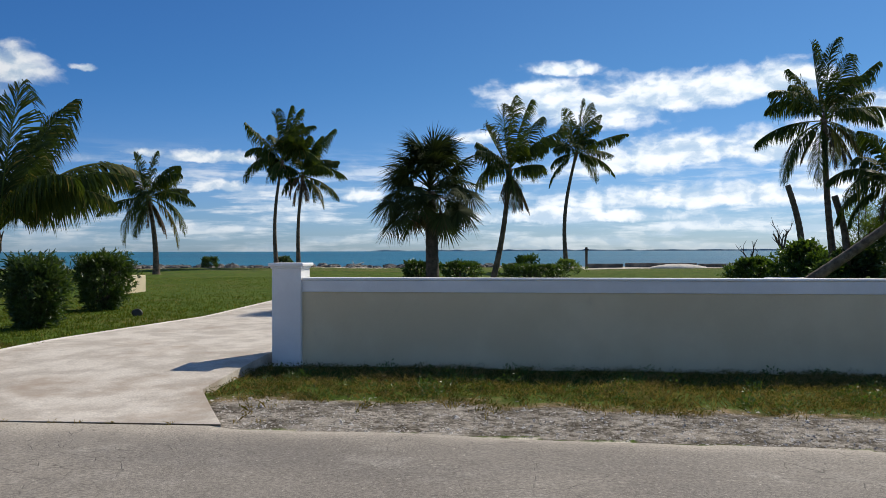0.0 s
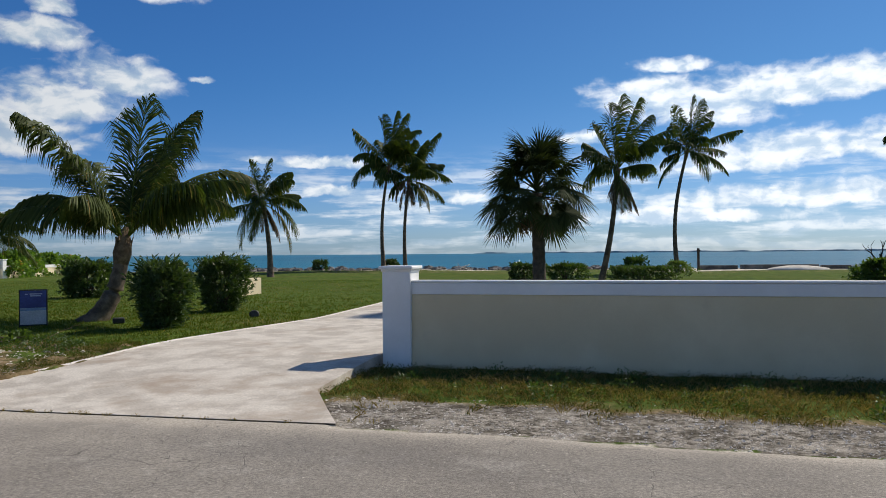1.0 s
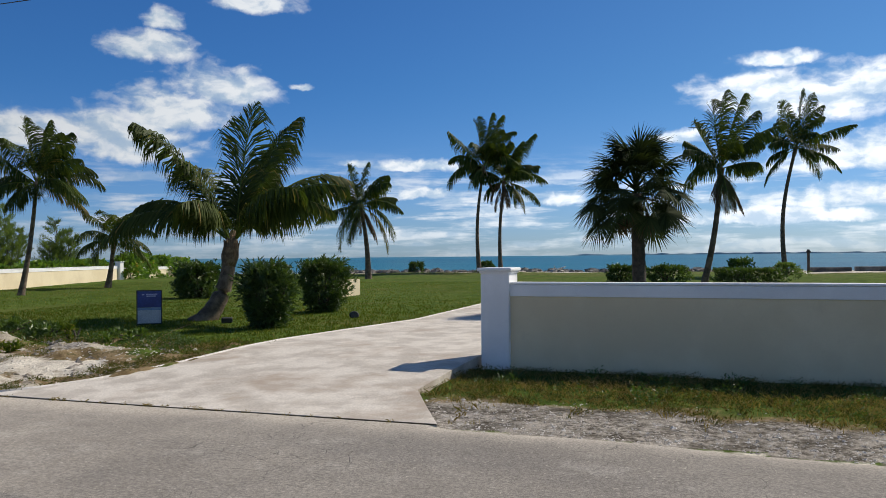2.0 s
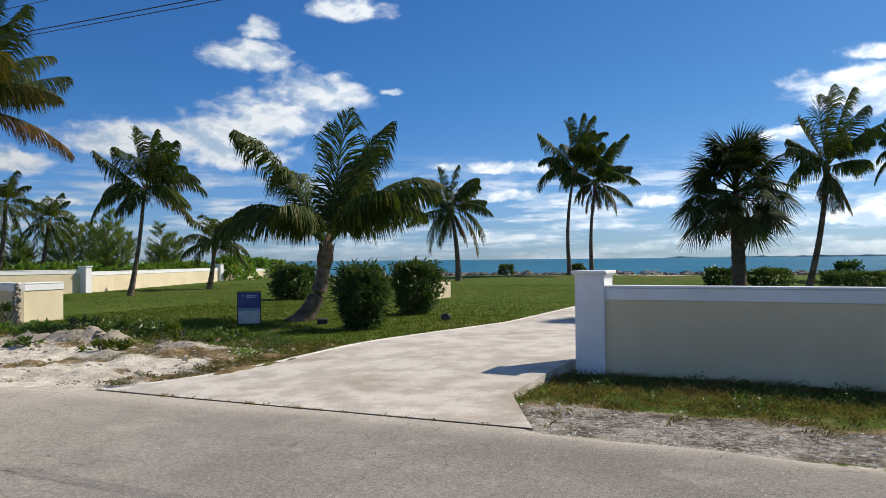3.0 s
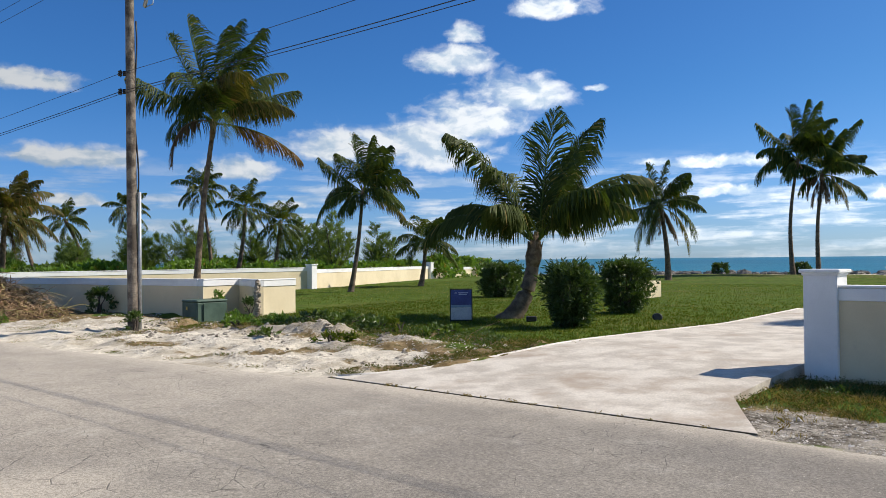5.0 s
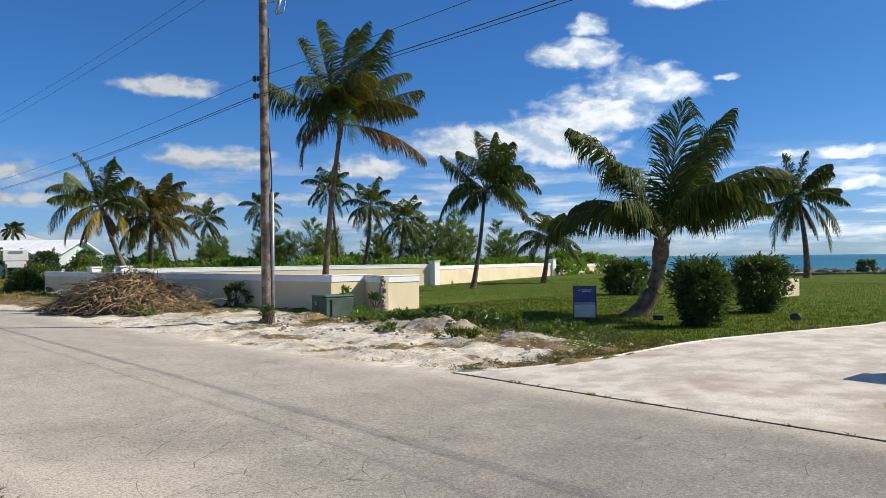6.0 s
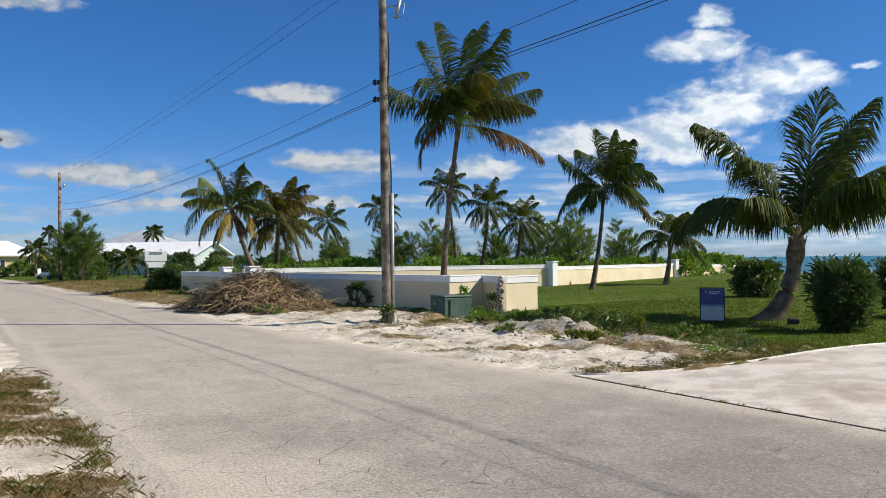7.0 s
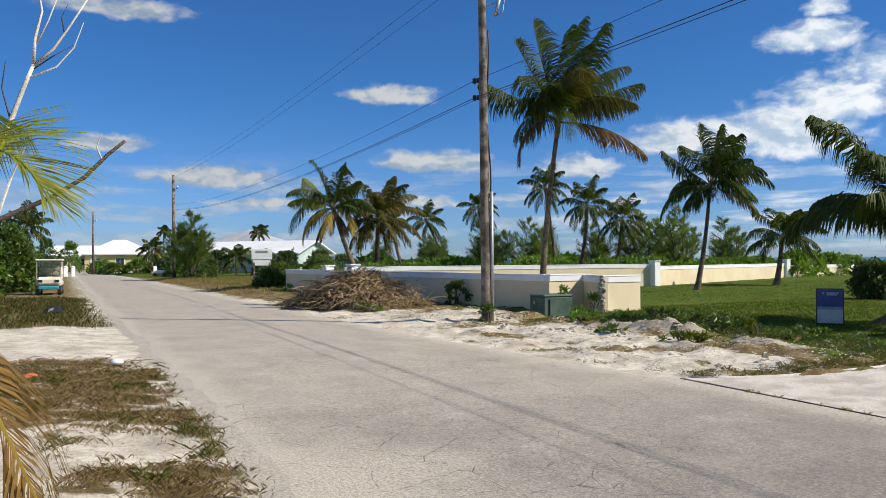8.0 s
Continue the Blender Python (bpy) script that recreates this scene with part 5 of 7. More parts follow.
for x, y, tall in ((-74.0, 14.4, 9.4), (-109.8, 11.6, 8.0)):
    t = thing("utility_pole", (x, y, 0), "distant wooden utility pole beside the road", "utility pole", "distant poles")
    part("shaft", Mesh().tube([(x + 0.25, y, -0.2), (x, y, tall)], [0.17, 0.11], 8), POLE, t, smooth=True)
    m = Mesh().tube([(x, y, tall - 1.4), (x + 0.35, y + 0.3, tall - 1.2)], 0.03, 5)
    m.lump((x + 0.35, y + 0.3, tall - 1.1), (0.08, 0.08, 0.14), random.Random(2), 0.05)
    part("insulator", m, STEEL, t)

# ---- transformer box ----
BX, BY = -17.95, 13.45
gb = thing("transformer_box", (BX, BY, -0.03), "weathered green metal transformer box on the sand before the wall", "utility box")
part("cabinet", Mesh().box((BX, BY, 0.31), (0.76, 0.92, 0.56), -6, bevel=0.03), GREENBOX, gb)
part("lid", Mesh().box((BX, BY, 0.61), (0.785, 0.945, 0.07), -6, bevel=0.035), GREENBOX, gb, "mossy green lid")
part("plinth", Mesh().box((BX, BY, -0.02), (0.84, 1.0, 0.14), -6, bevel=0.02), KERB, gb, "concrete plinth")
part("hinge_strip", Mesh().box((BX + 0.38, BY - 0.3, 0.32), (0.02, 0.05, 0.46), -6, bevel=0.006), GREENBOX, gb)
part("warning_label", Mesh().box((BX - 0.17, BY - 0.452, 0.42), (0.07, 0.006, 0.09), -6), surface("yellow_label", (0.5, 0.36, 0.05), (0.6, 0.44, 0.09), 5, 50, 0.5, 0.05, 0.001), gb, "small faded warning label")

# ---- yard sign ----
board_yaw = 35
sx, sy = -10.95, 15.55
sign = thing("yard_sign", (sx, sy, 0.1), "blue and white printed yard sign in a black frame on grass", "sign")
ux = Vector((math.cos(radians(board_yaw)), math.sin(radians(board_yaw)), 0))
uy = Vector((-ux.y, ux.x, 0))
c = Vector((sx, sy, 0))
fr = Mesh()
for s in (-1, 1):
    fr.tube([c + ux * 0.26 * s + Vector((0, 0, 0.0)), c + ux * 0.26 * s + Vector((0, 0, 0.95))], 0.014, 6)
for z in (0.19, 0.94):
    fr.tube([c - ux * 0.26 + Vector((0, 0, z)), c + ux * 0.26 + Vector((0, 0, z))], 0.014, 6)
part("sign_frame", fr, BLACK, sign)
SIGN_SKY = surface("printed_blue", (0.012, 0.03, 0.17), (0.03, 0.06, 0.25), 3, 40, 0.35, 0.05, 0.001)
SIGN_SEA = surface("printed_sea", (0.1, 0.2, 0.36), (0.2, 0.3, 0.42), 6, 40, 0.35, 0.05, 0.001)
SIGN_SAND = surface("printed_sand", (0.42, 0.44, 0.46), (0.5, 0.52, 0.53), 4, 40, 0.35, 0.05, 0.001)
SIGN_BAR = surface("printed_pale", (0.30, 0.36, 0.52), (0.36, 0.42, 0.58), 4, 40, 0.4, 0.05, 0.001)
for z0, z1, mat, lab in ((0.56, 0.925, SIGN_SKY, "blue upper field"), (0.50, 0.557, SIGN_SEA, "pale sea strip"), (0.205, 0.497, SIGN_SAND, "grey-white lower field")):
    part("panel", Mesh().box((sx, sy, (z0 + z1) / 2), (0.5, 0.012, z1 - z0), board_yaw), mat, sign, lab)
for k, (off, wid, z) in enumerate(((-0.13, 0.05, 0.85), (0.05, 0.24, 0.855), (0.04, 0.2, 0.815))):
    q = c + ux * off - uy * 0.009
    part("text_bar", Mesh().box((q.x, q.y, z), (wid, 0.005, 0.024), board_yaw), SIGN_BAR, sign, "pale bar of lettering")


# ---- the thicket and ruins beyond the right end of the wall ----
thicket_crown = [(205, 0.65, 2.9, 1.0), (155, 0.05, 2.5, 0.85), (205, -0.25, 3.4, 2.05), (155, 1.45, 2.8, 0.25), (-25, 1.55, 3.0, 2.5), (25, 1.2, 2.8, 0.4), (-25, 0.95, 2.6, 0.4), (25, 0.65, 2.9, 0.55),
                 (-25, 0.4, 2.8, 1.0), (25, 0.0, 2.5, 1.3), (-25, -0.3, 2.4, 2.95), (155, 1.1, 2.2, 0.4), (230, -0.75, 2.5, 3.5), (-60, -0.65, 1.9, 2.95), (110, 1.05, 2.3, 1.0), (60, 0.75, 2.3, 0.7)]
coconut((15.2, 30.4, 0.15), (14.8, 30.6, 6.4), (-0.1, 0, 0), 0.15, 2.55, "tall coconut palm with hanging dead fronds above a thicket", 51, 21, 92, 1.0, 0.042, 0.2, 4, 0, swept(0, thicket_crown, {10: FROND_OLIVE, 13: FROND_GOLD}))
coconut((15.6, 26.5, 0.15), (15.3, 26.6, 3.7), (-0.1, 0, 0), 0.18, 2.4, "dark coconut palm half hidden in the thicket", 52, 20, 58, 0.80, 0.056, 0.2, 3, 0, low=-0.5)
coconut((7.95, 20.1, 0.1), (14.0, 19.3, 4.6), (0.0, 0, -0.15), 0.15, 2.6, "coconut palm with a long steeply leaning grey trunk", 53, 18, 58, 0.80, 0.056, 0.2, 2, 0)
for x, y, dx, tall, r in ((16.5, 36.4, -0.5, 4.66, 0.17), (14.3, 28.3, -0.15, 3.6, 0.15)):
    m = trunk_mesh(bend((x, y, 0.0), (x + dx, y + 0.2, tall), (0.3, 0, 0), 30), r, r * 0.75)
    whole("dead_palm_trunk", m, TRUNK, "bare topless dead palm trunk standing by the thicket", "dead tree", group="dead palm trunks", loc=(x, y, 0), smooth=True)


def bare_tree(foot, tall, label, seed, mat, spread=0.5, limbs=5, radius=0.09, way_out=None):
    """A leafless tree of forking limbs."""
    rr = random.Random(seed)
    t = thing("bare_tree", foot, label, "dead tree", "bare trees")
    m = Mesh()

    def limb(p, d, length, r, level):
        n = 5
        pts, rad = [p.copy()], [r]
        for i in range(n):
            d = (d + Vector((rr.uniform(-0.22, 0.22), rr.uniform(-0.22, 0.22), rr.uniform(-0.05, 0.18)))).normalized()
            p = p + d * length / n
            pts.append(p.copy()), rad.append(r * (1 - 0.55 * (i + 1) / n))
        m.tube(pts, rad, 6 if level < 2 else 4)
        if level < 3:
            for k in range(2 if level else limbs):
                q = pts[rr.randint(2, n)]
                side = Vector((rr.uniform(-1, 1), rr.uniform(-1, 1), rr.uniform(0.2, 0.9))).normalized()
                limb(q, (d * (1 - spread) + side * spread).normalized(), length * rr.uniform(0.5, 0.75), r * 0.5, level + 1)

    limb(Vector(foot) - Vector((0, 0, 0.1)), Vector(way_out or (0, 0, 1)).normalized(), tall * 0.55, radius, 0)
    part("branch_frame", m, mat, t)
    return t


bare_tree((16.4, 41.9, 0.1), 2.2, "small grey leafless tree near the shore", 61, TRUNK_DARK, 0.7, 4, 0.12)
bare_tree((17.6, 41.4, 0.1), 3.6, "grey leafless forked tree near the shore", 62, TRUNK_DARK, 0.6, 4, 0.13)
for k, (x, y, hx, hy, hz, n, mat) in enumerate((
        (15.6, 32.5, 1.4, 1.2, 1.4, 2200, LEAF_MID), (15.3, 33.5, 1.5, 1.3, 1.9, 2200, LEAF_MID), (15.0, 28.6, 1.3, 1.2, 1.7, 2200, LEAF_DARK),
        (16.8, 28.0, 1.9, 1.5, 3.3, 3000, LEAF_DARK), (13.9, 28.2, 0.9, 0.8, 1.1, 1500, LEAF_DARK), (15.0, 24.5, 1.5, 1.2, 2.0, 2200, LEAF_DARK),
        (15.2, 38.5, 1.7, 1.1, 1.15, 1800, LEAF_MID), (17.5, 38.0, 2.0, 1.3, 1.7, 1800, LEAF_MID), (20.0, 31.0, 2.2, 2.0, 3.6, 2600, LEAF_DARK))):
    bush((x, y, 0.1), (hx, hy, hz), MOUND, n, 0.2, 0.1, mat, "wild leafy green shrub in the thicket", 70 + k, group="thicket shrubs")
casuarina((16.3, 30.8, 0.1), 3.9, 1.4, "wispy casuarina among the thicket", 81, 2600, 0.3)
casuarina((17.3, 30.6, 0.1), 4.3, 1.6, "wispy casuarina among the thicket", 82, 2600, 0.3)

sw = thing("sea_wall", (17, 61, 0), "low dark weathered concrete sea wall on the shore", "sea wall", kind="structure")
for (x0, x1, z1) in ((11.2, 13.9, 0.62), (14.2, 19.6, 0.66), (19.9, 24.2, 0.6)):
    part("wall_block", Mesh().box(((x0 + x1) / 2, 61.2, z1 / 2 - 0.2), (x1 - x0, 0.6, z1 + 0.4), -3, bevel=0.03), ROCK, sw)
m = Mesh()
m.lump((17.6, 59.0, 0.12), (2.4, 0.9, 0.5), random.Random(4), 0.05, rings=10, sides=24)
whole("sand_heap", m, surface("white_sand", (0.58, 0.53, 0.45), (0.72, 0.67, 0.58), 2, 50, 0.95, 0.4, 0.02), "low heap of pale sand on the shore", "sand heap", loc=(17.6, 59.0, 0), smooth=True)
post = thing("timber_post", (11.0, 60.5, 0.1), "dark timber post standing on the shore edge", "post")
part("shaft", Mesh().box((11.0, 60.5, 0.95), (0.16, 0.16, 1.9), 10, bevel=0.02), TRUNK_DARK, post)
part("cross_piece", Mesh().box((11.0, 60.42, 1.72), (0.3, 0.05, 0.1), 10, bevel=0.01), TRUNK_DARK, post)
for x, y, sx_, hz in ((18.4, 49.0, 1.5, 0.62), (12.3, 28.0, 1.6, 0.52), (10.6, 25.3, 0.5, 0.6)):
    w = thing("low_wall", (x, y, 0.1), "low white painted garden wall among shrubs", "low wall", "low white walls")
    part("wall_body", Mesh().box((x, y, hz / 2 + 0.05), (sx_, 0.22, hz + 0.1), -12, bevel=0.01), WHITE, w)
    part("coping", Mesh().box((x, y, hz + 0.12), (sx_ + 0.04, 0.28, 0.06), -12, bevel=0.012), WHITE, w)

# ---- the shore ----
rock_rng = random.Random(9)
rock_shapes = [Mesh().lump((0, 0, 0), (1, 0.75, 0.55), rock_rng, 0.22, rings=6, sides=10).data("shore_rock", ROCK) for k in range(6)]
for k in range(110):
    x = -30 + 41 * k / 110 + rock_rng.uniform(-0.3, 0.3)
    y = 66.4 + rock_rng.uniform(-0.9, 1.2)
    size = rock_rng.uniform(0.28, 0.62) * (1.3 if rock_rng.random() < 0.15 else 1.0)
    ob = new("shore_rock", rock_shapes[k % 6])
    ob.matrix_basis = pose(x, y, 0.2 + size * 0.12, 0, 0, rock_rng.uniform(0, 360)) @ Matrix.Diagonal((size, size, size * 0.85, 1))
    tagged(ob, "grey weathered limestone boulder on the shore edge", "rock", "shore rocks")
drift = Mesh()
drift.tube([(-8.0, 65.0, 0.2), (-7.3, 65.1, 0.45), (-6.5, 65.0, 0.72)], [0.09, 0.08, 0.03], 6)
drift.tube([(-7.3, 65.1, 0.45), (-7.5, 65.2, 0.85)], [0.06, 0.02], 6)
drift.tube([(-7.1, 65.1, 0.5), (-6.6, 65.3, 0.3)], [0.05, 0.02], 6)
whole("driftwood", drift, PALE_WOOD, "bleached forked driftwood branch on the shore", "driftwood", loc=(-7.3, 65.1, 0.2), smooth=True)
blk = thing("cream_block", (-10.7, 28.2, 0.1), "square cream rendered block half hidden behind a bush", "garden block")
part("block", Mesh().box((-11.3, 28.6, 0.42), (0.3, 1.5, 0.7), -8, bevel=0.015), CREAM, blk)

# ---- sea grape hedge, casuarinas and palms behind the side wall ----
path = [(-36.6, 14.5), (-35.6, 19), (-34.6, 24), (-33.2, 29.5), (-34.0, 34), (-35.4, 39), (-37.0, 44), (-38.6, 49.5), (-41.5, 56), (-45, 63)]
for k, (x, y) in enumerate(path):
    q = path[min(k + 1, len(path) - 1)]
    for s in (0.0, 0.5):
        px_, py_ = x + (q[0] - x) * s - 0.6, y + (q[1] - y) * s
        hz = (1.1 if k < 2 else 1.36) + 0.2 * math.sin(k * 2.1 + s * 5)
        bush((px_, py_, 0.1), (1.35, 1.9, hz), MOUND, 1500, 0.24, 0.17, LEAF_GRAPE, "bright green sea grape hedge behind the boundary wall", 100 + 2 * k + int(s * 2), "hedge", "sea_grape_hedge", 8, group="sea grape hedge")
for k, (x, y, hz) in enumerate(((-36.4, 49.5, 1.9), (-37.4, 52.5, 2.0), (-38.0, 56.0, 1.8), (-38.9, 60.0, 1.6))):
    bush((x, y, 0.1), (1.5, 1.9, hz), MOUND, 1700, 0.24, 0.17, LEAF_GRAPE, "sea grape mound spilling over the low boundary wall", 124 + k, "hedge", "sea_grape_hedge", 8, group="sea grape hedge")
for k, (x, y) in enumerate(((-47, 25), (-43, 25.5), (-56, 26), (-50, 29), (-42, 31), (-47, 37), (-41, 38), (-44, 45))):
    bush((x, y, 0.1), (3.0, 2.6, 1.45 + 0.15 * (k % 3)), MOUND, 1500, 0.32, 0.22, LEAF_GRAPE if k % 3 else LEAF_MID, "spreading sea grape scrub behind the walls", 130 + k, "shrub", "sea_grape_shrub", 8, group="sea grape scrub")
for k, (x, y, tall, wide) in enumerate(((-45.5, 38.5, 3.9, 2.0), (-43.5, 41.5, 4.6, 2.4), (-42.0, 44.0, 5.0, 2.6), (-46.0, 46.0, 4.4, 2.4), (-40.5, 47.0, 4.2, 2.2),
                                         (-48.5, 31.5, 3.8, 1.8), (-52.0, 33.0, 4.2, 2.0), (-45.0, 33.5, 3.4, 2.2), (-58.0, 33.0, 3.2, 1.4), (-55.0, 36.0, 3.0, 1.3),
                                         (-63.0, 34.0, 2.9, 1.2), (-50.0, 27.5, 3.0, 1.3), (-47.0, 34.0, 4.2, 3.0), (-60.0, 28.0, 2.8, 1.3))):
    casuarina((x, y, 0.1), tall * 1.04, wide * 1.05, "feathery young casuarina behind the boundary wall", 160 + k, 7000, 0.34)
yellow_crown = [(205, 1.3, 2.5, 1.0), (25, 1.35, 2.2, 0.1), (-25, 0.85, 2.2, 0.7), (155, 0.75, 2.6, 0.25), (205, 0.55, 2.3, 1.15), (155, 0.5, 4.0, 2.5), (205, 0.0, 2.6, 3.3), (-25, 0.15, 2.2, 3.5),
                (-25, 0.35, 1.7, 1.15), (120, 0.75, 2.0, 1.0), (60, 0.95, 2.4, 1.0)]
coconut((-37.2, 16.6, 0.15), (-39.4, 15.8, 4.1), (-0.2, 0, -0.1), 0.16, 2.7, "leaning coconut palm with yellow and dead hanging fronds", 191, 16, 80, 0.9, 0.046, 0.2, 9, 1, swept(48.8, yellow_crown, {4: FROND_YOUNG, 6: FROND_GOLD, 7: FROND_GOLD, 3: FROND_YOUNG}), low=0.1)
coconut((-41.2, 19.0, 0.15), (-40.6, 18.9, 3.7), (0, 0, 0), 0.17, 2.7, "bushy coconut palm with blown dull green fronds", 192, 24, 63, 0.85, 0.056, 0.75, 3, 1, low=-0.5, mats=FROND_OLIVE)
coconut((-52.6, 27.0, 0.15), (-54.3, 26.6, 4.1), (-0.3, 0, 0), 0.16, 1.8, "leaning coconut palm behind the scrub", 193, 20, 58, 0.6, 0.036, 0.4, 2, 1)
coconut((-53.4, 31.2, 0.15), (-54.8, 30.0, 4.4), (0.2, 0, 0), 0.15, 1.75, "slender leaning coconut palm behind the scrub", 194, 20, 58, 0.6, 0.036, 0.3, 1, 0)
coconut((-50.6, 32.4, 0.15), (-50.9, 32.3, 5.2), (0.3, 0, 0), 0.15, 1.8, "slender coconut palm behind the scrub", 195, 20, 58, 0.6, 0.036, 0.5, 2, 0)
coconut((-38.1, 29.6, 0.15), (-38.5, 29.1, 5.6), (0.1, 0, 0), 0.12, 1.8, "slender coconut palm behind the side wall", 196, 20, 58, 0.6, 0.036, 0.5, 0, 0)
coconut((-36.9, 30.0, 0.15), (-35.6, 29.8, 4.4), (0.25, 0, 0), 0.15, 1.85, "leaning coconut palm behind the side wall", 197, 20, 58, 0.6, 0.036, 0.3, 1, 0)
coconut((-36.5, 32.5, 0.15), (-35.4, 32.3, 3.6), (0.1, 0, 0), 0.15, 1.75, "short coconut palm among casuarinas", 198, 20, 58, 0.6, 0.036, 0.3, 1, 0)

# ---- houses across the scrub ----
def house(name, foot, turn, size, eave, rise, wall_mat, roof_mat, label, gable=True, windows=4):
    """A low house on a turned plan: walls, pitched roof with eaves, windows with frames, a door."""
    t = thing(name, foot, label, "house")
    c, s = math.cos(radians(turn)), math.sin(radians(turn))
    w, d = size

    def at(x, y, z):
        return (foot[0] + c * x - s * y, foot[1] + s * x + c * y, foot[2] + z)

    walls = Mesh().box(at(0, 0, eave / 2), (w, d, eave), turn)
    if gable:
        for sx_ in (-1, 1):
            k = len(walls.v)
            walls.v += [at(sx_ * w / 2, -d / 2, eave), at(sx_ * w / 2, d / 2, eave), at(sx_ * w / 2, 0, eave + rise)]
            walls.face((k, k + 1, k + 2))
    part("wall", walls, wall_mat, t)
    roof = Mesh()
    o, lift, th = 0.6, rise / (d / 2), 0.16
    hip = 0.0 if gable else d / 2
    k = len(roof.v)
    for dz in (0.0, th):
        roof.v += [at(-w / 2 - o, -d / 2 - o, eave - o * lift + dz), at(w / 2 + o, -d / 2 - o, eave - o * lift + dz), at(w / 2 + o, d / 2 + o, eave - o * lift + dz), at(-w / 2 - o, d / 2 + o, eave - o * lift + dz),
                   at(-w / 2 - o + hip + (0 if gable else o), 0, eave + rise + dz), at(w / 2 + o - hip - (0 if gable else o), 0, eave + rise + dz)]
    for b in (0, 6):
        roof.face((b, b + 1, b + 5, b + 4)), roof.face((b + 2, b + 3, b + 4, b + 5))
        if not gable:
            roof.face((b + 1, b + 2, b + 5)), roof.face((b + 3, b, b + 4))
    for a, b in ((0, 1), (1, 2), (2, 3), (3, 0)) if not gable else ((0, 1), (2, 3), (1, 5), (5, 2), (3, 4), (4, 0)):
        roof.face((a, b, b + 6, a + 6))
    ro = part("roof", roof, roof_mat, t)
    seams = Mesh()
    for k in range(int(w / 0.9)):
        x = -w / 2 + 0.45 + k * 0.9
        if gable or abs(x) < w / 2 - hip:
            seams.tube([at(x, -d / 2 - o, eave - o * lift + th + 0.02), at(x, 0, eave + rise + th + 0.02)], 0.035 if roof_mat is ROOF_GREY else 0.012, 4)
    part("roof_seam", seams, roof_mat, ro)
    for k in range(windows):
        x = -w / 2 + w * (k + 0.5) / windows
        win = part("window", Mesh().box(at(x, -d / 2 - 0.02, 1.45), (1.3, 0.06, 1.1), turn), GLASS_DARK, t, "dark window pane")
        fr = Mesh()
        for dx, dz, sw_, sh in ((-0.68, 0, 0.1, 1.3), (0.68, 0, 0.1, 1.3), (0, 0.6, 1.46, 0.1), (0, -0.6, 1.46, 0.1), (0, 0, 0.05, 1.1)):
            fr.box(at(x + dx, -d / 2 - 0.05, 1.45 + dz), (sw_, 0.06, sh), turn)
        part("window_frame", fr, WHITE, win, "white window frame")
    part("door", Mesh().box(at(-w / 2 + w * 0.12, -d / 2 - 0.03, 1.02), (0.95, 0.07, 2.05), turn, bevel=0.01), WHITE, t, "white door")
    return t


house("house", (-100.8, 30.2, 0.2), 37, (17.0, 7.4), 2.4, 1.4, HOUSE_GREEN, ROOF_WHITE, "long single-storey gabled house with white roof and pale green walls", True, 5)
house("house", (-120.4, 34.9, 0.2), 37, (10.0, 10.0), 3.9, 2.2, HOUSE_GREEN, ROOF_GREY, "distant house with grey metal hip roof", False, 2)
house("house", (-149.0, 20.2, 0.2), 82, (11.0, 9.0), 2.9, 2.2, HOUSE_YELLOW, ROOF_WHITE, "yellow house with white hip roof at the road bend", False, 3)
house("house", (-156.0, 13.5, 0.2), 82, (7.0, 6.0), 2.7, 1.5, HOUSE_YELLOW, ROOF_WHITE, "distant house with plain white roof", True, 2)

# ---- roadside plants and things down the road ----
casuarina((-69.0, 14.9, 0.2), 5.4, 3.4, "broad feathery casuarina beside a distant pole", 201, 9000, 0.5, lean=0.03)
for k, (x, y, hx, hy, hz, n, mat) in enumerate((
        (-73.0, 16.5, 2.6, 1.6, 2.6, 2000, LEAF_MID), (-79.0, 16.5, 2.8, 1.6, 2.3, 1800, LEAF_GRAPE), (-86.0, 17.5, 2.6, 1.7, 2.2, 1600, LEAF_MID),
        (-95.0, 18.0, 3.0, 1.8, 1.9, 1600, LEAF_DARK), (-104.0, 19.0, 3.0, 2.0, 2.0, 1500, LEAF_MID), (-92.0, 23.0, 2.4, 2.0, 2.8, 1500, LEAF_DARK),
        (-42.5, 13.3, 1.3, 0.9, 0.95, 1800, LEAF_MID), (-45.0, 14.2, 1.5, 1.0, 1.0, 1500, LEAF_DARK), (-62.0, 20.0, 2.2, 1.6, 1.3, 1300, LEAF_MID),
        (-78.0, 24.0, 1.6, 1.4, 2.6, 1500, LEAF_DARK), (-80.0, 27.0, 2.0, 1.6, 2.5, 1500, LEAF_DARK), (-82.0, 31.5, 2.2, 1.6, 2.6, 1500, LEAF_DARK), (-70.0, 27.0, 2.8, 1.8, 2.0, 1500, NEEDLE),
        (-86.0, 36.0, 3.0, 2.0, 2.2, 1500, LEAF_MID), (-66.0, 31.0, 3.0, 2.2, 2.2, 1500, LEAF_MID))):
    bush((x, y, 0.1), (hx, hy, hz), MOUND, n, 0.26, 0.14, mat, "leafy green roadside shrub", 210 + k, "shrub", "roadside_shrub", 10, group="roadside shrubs")
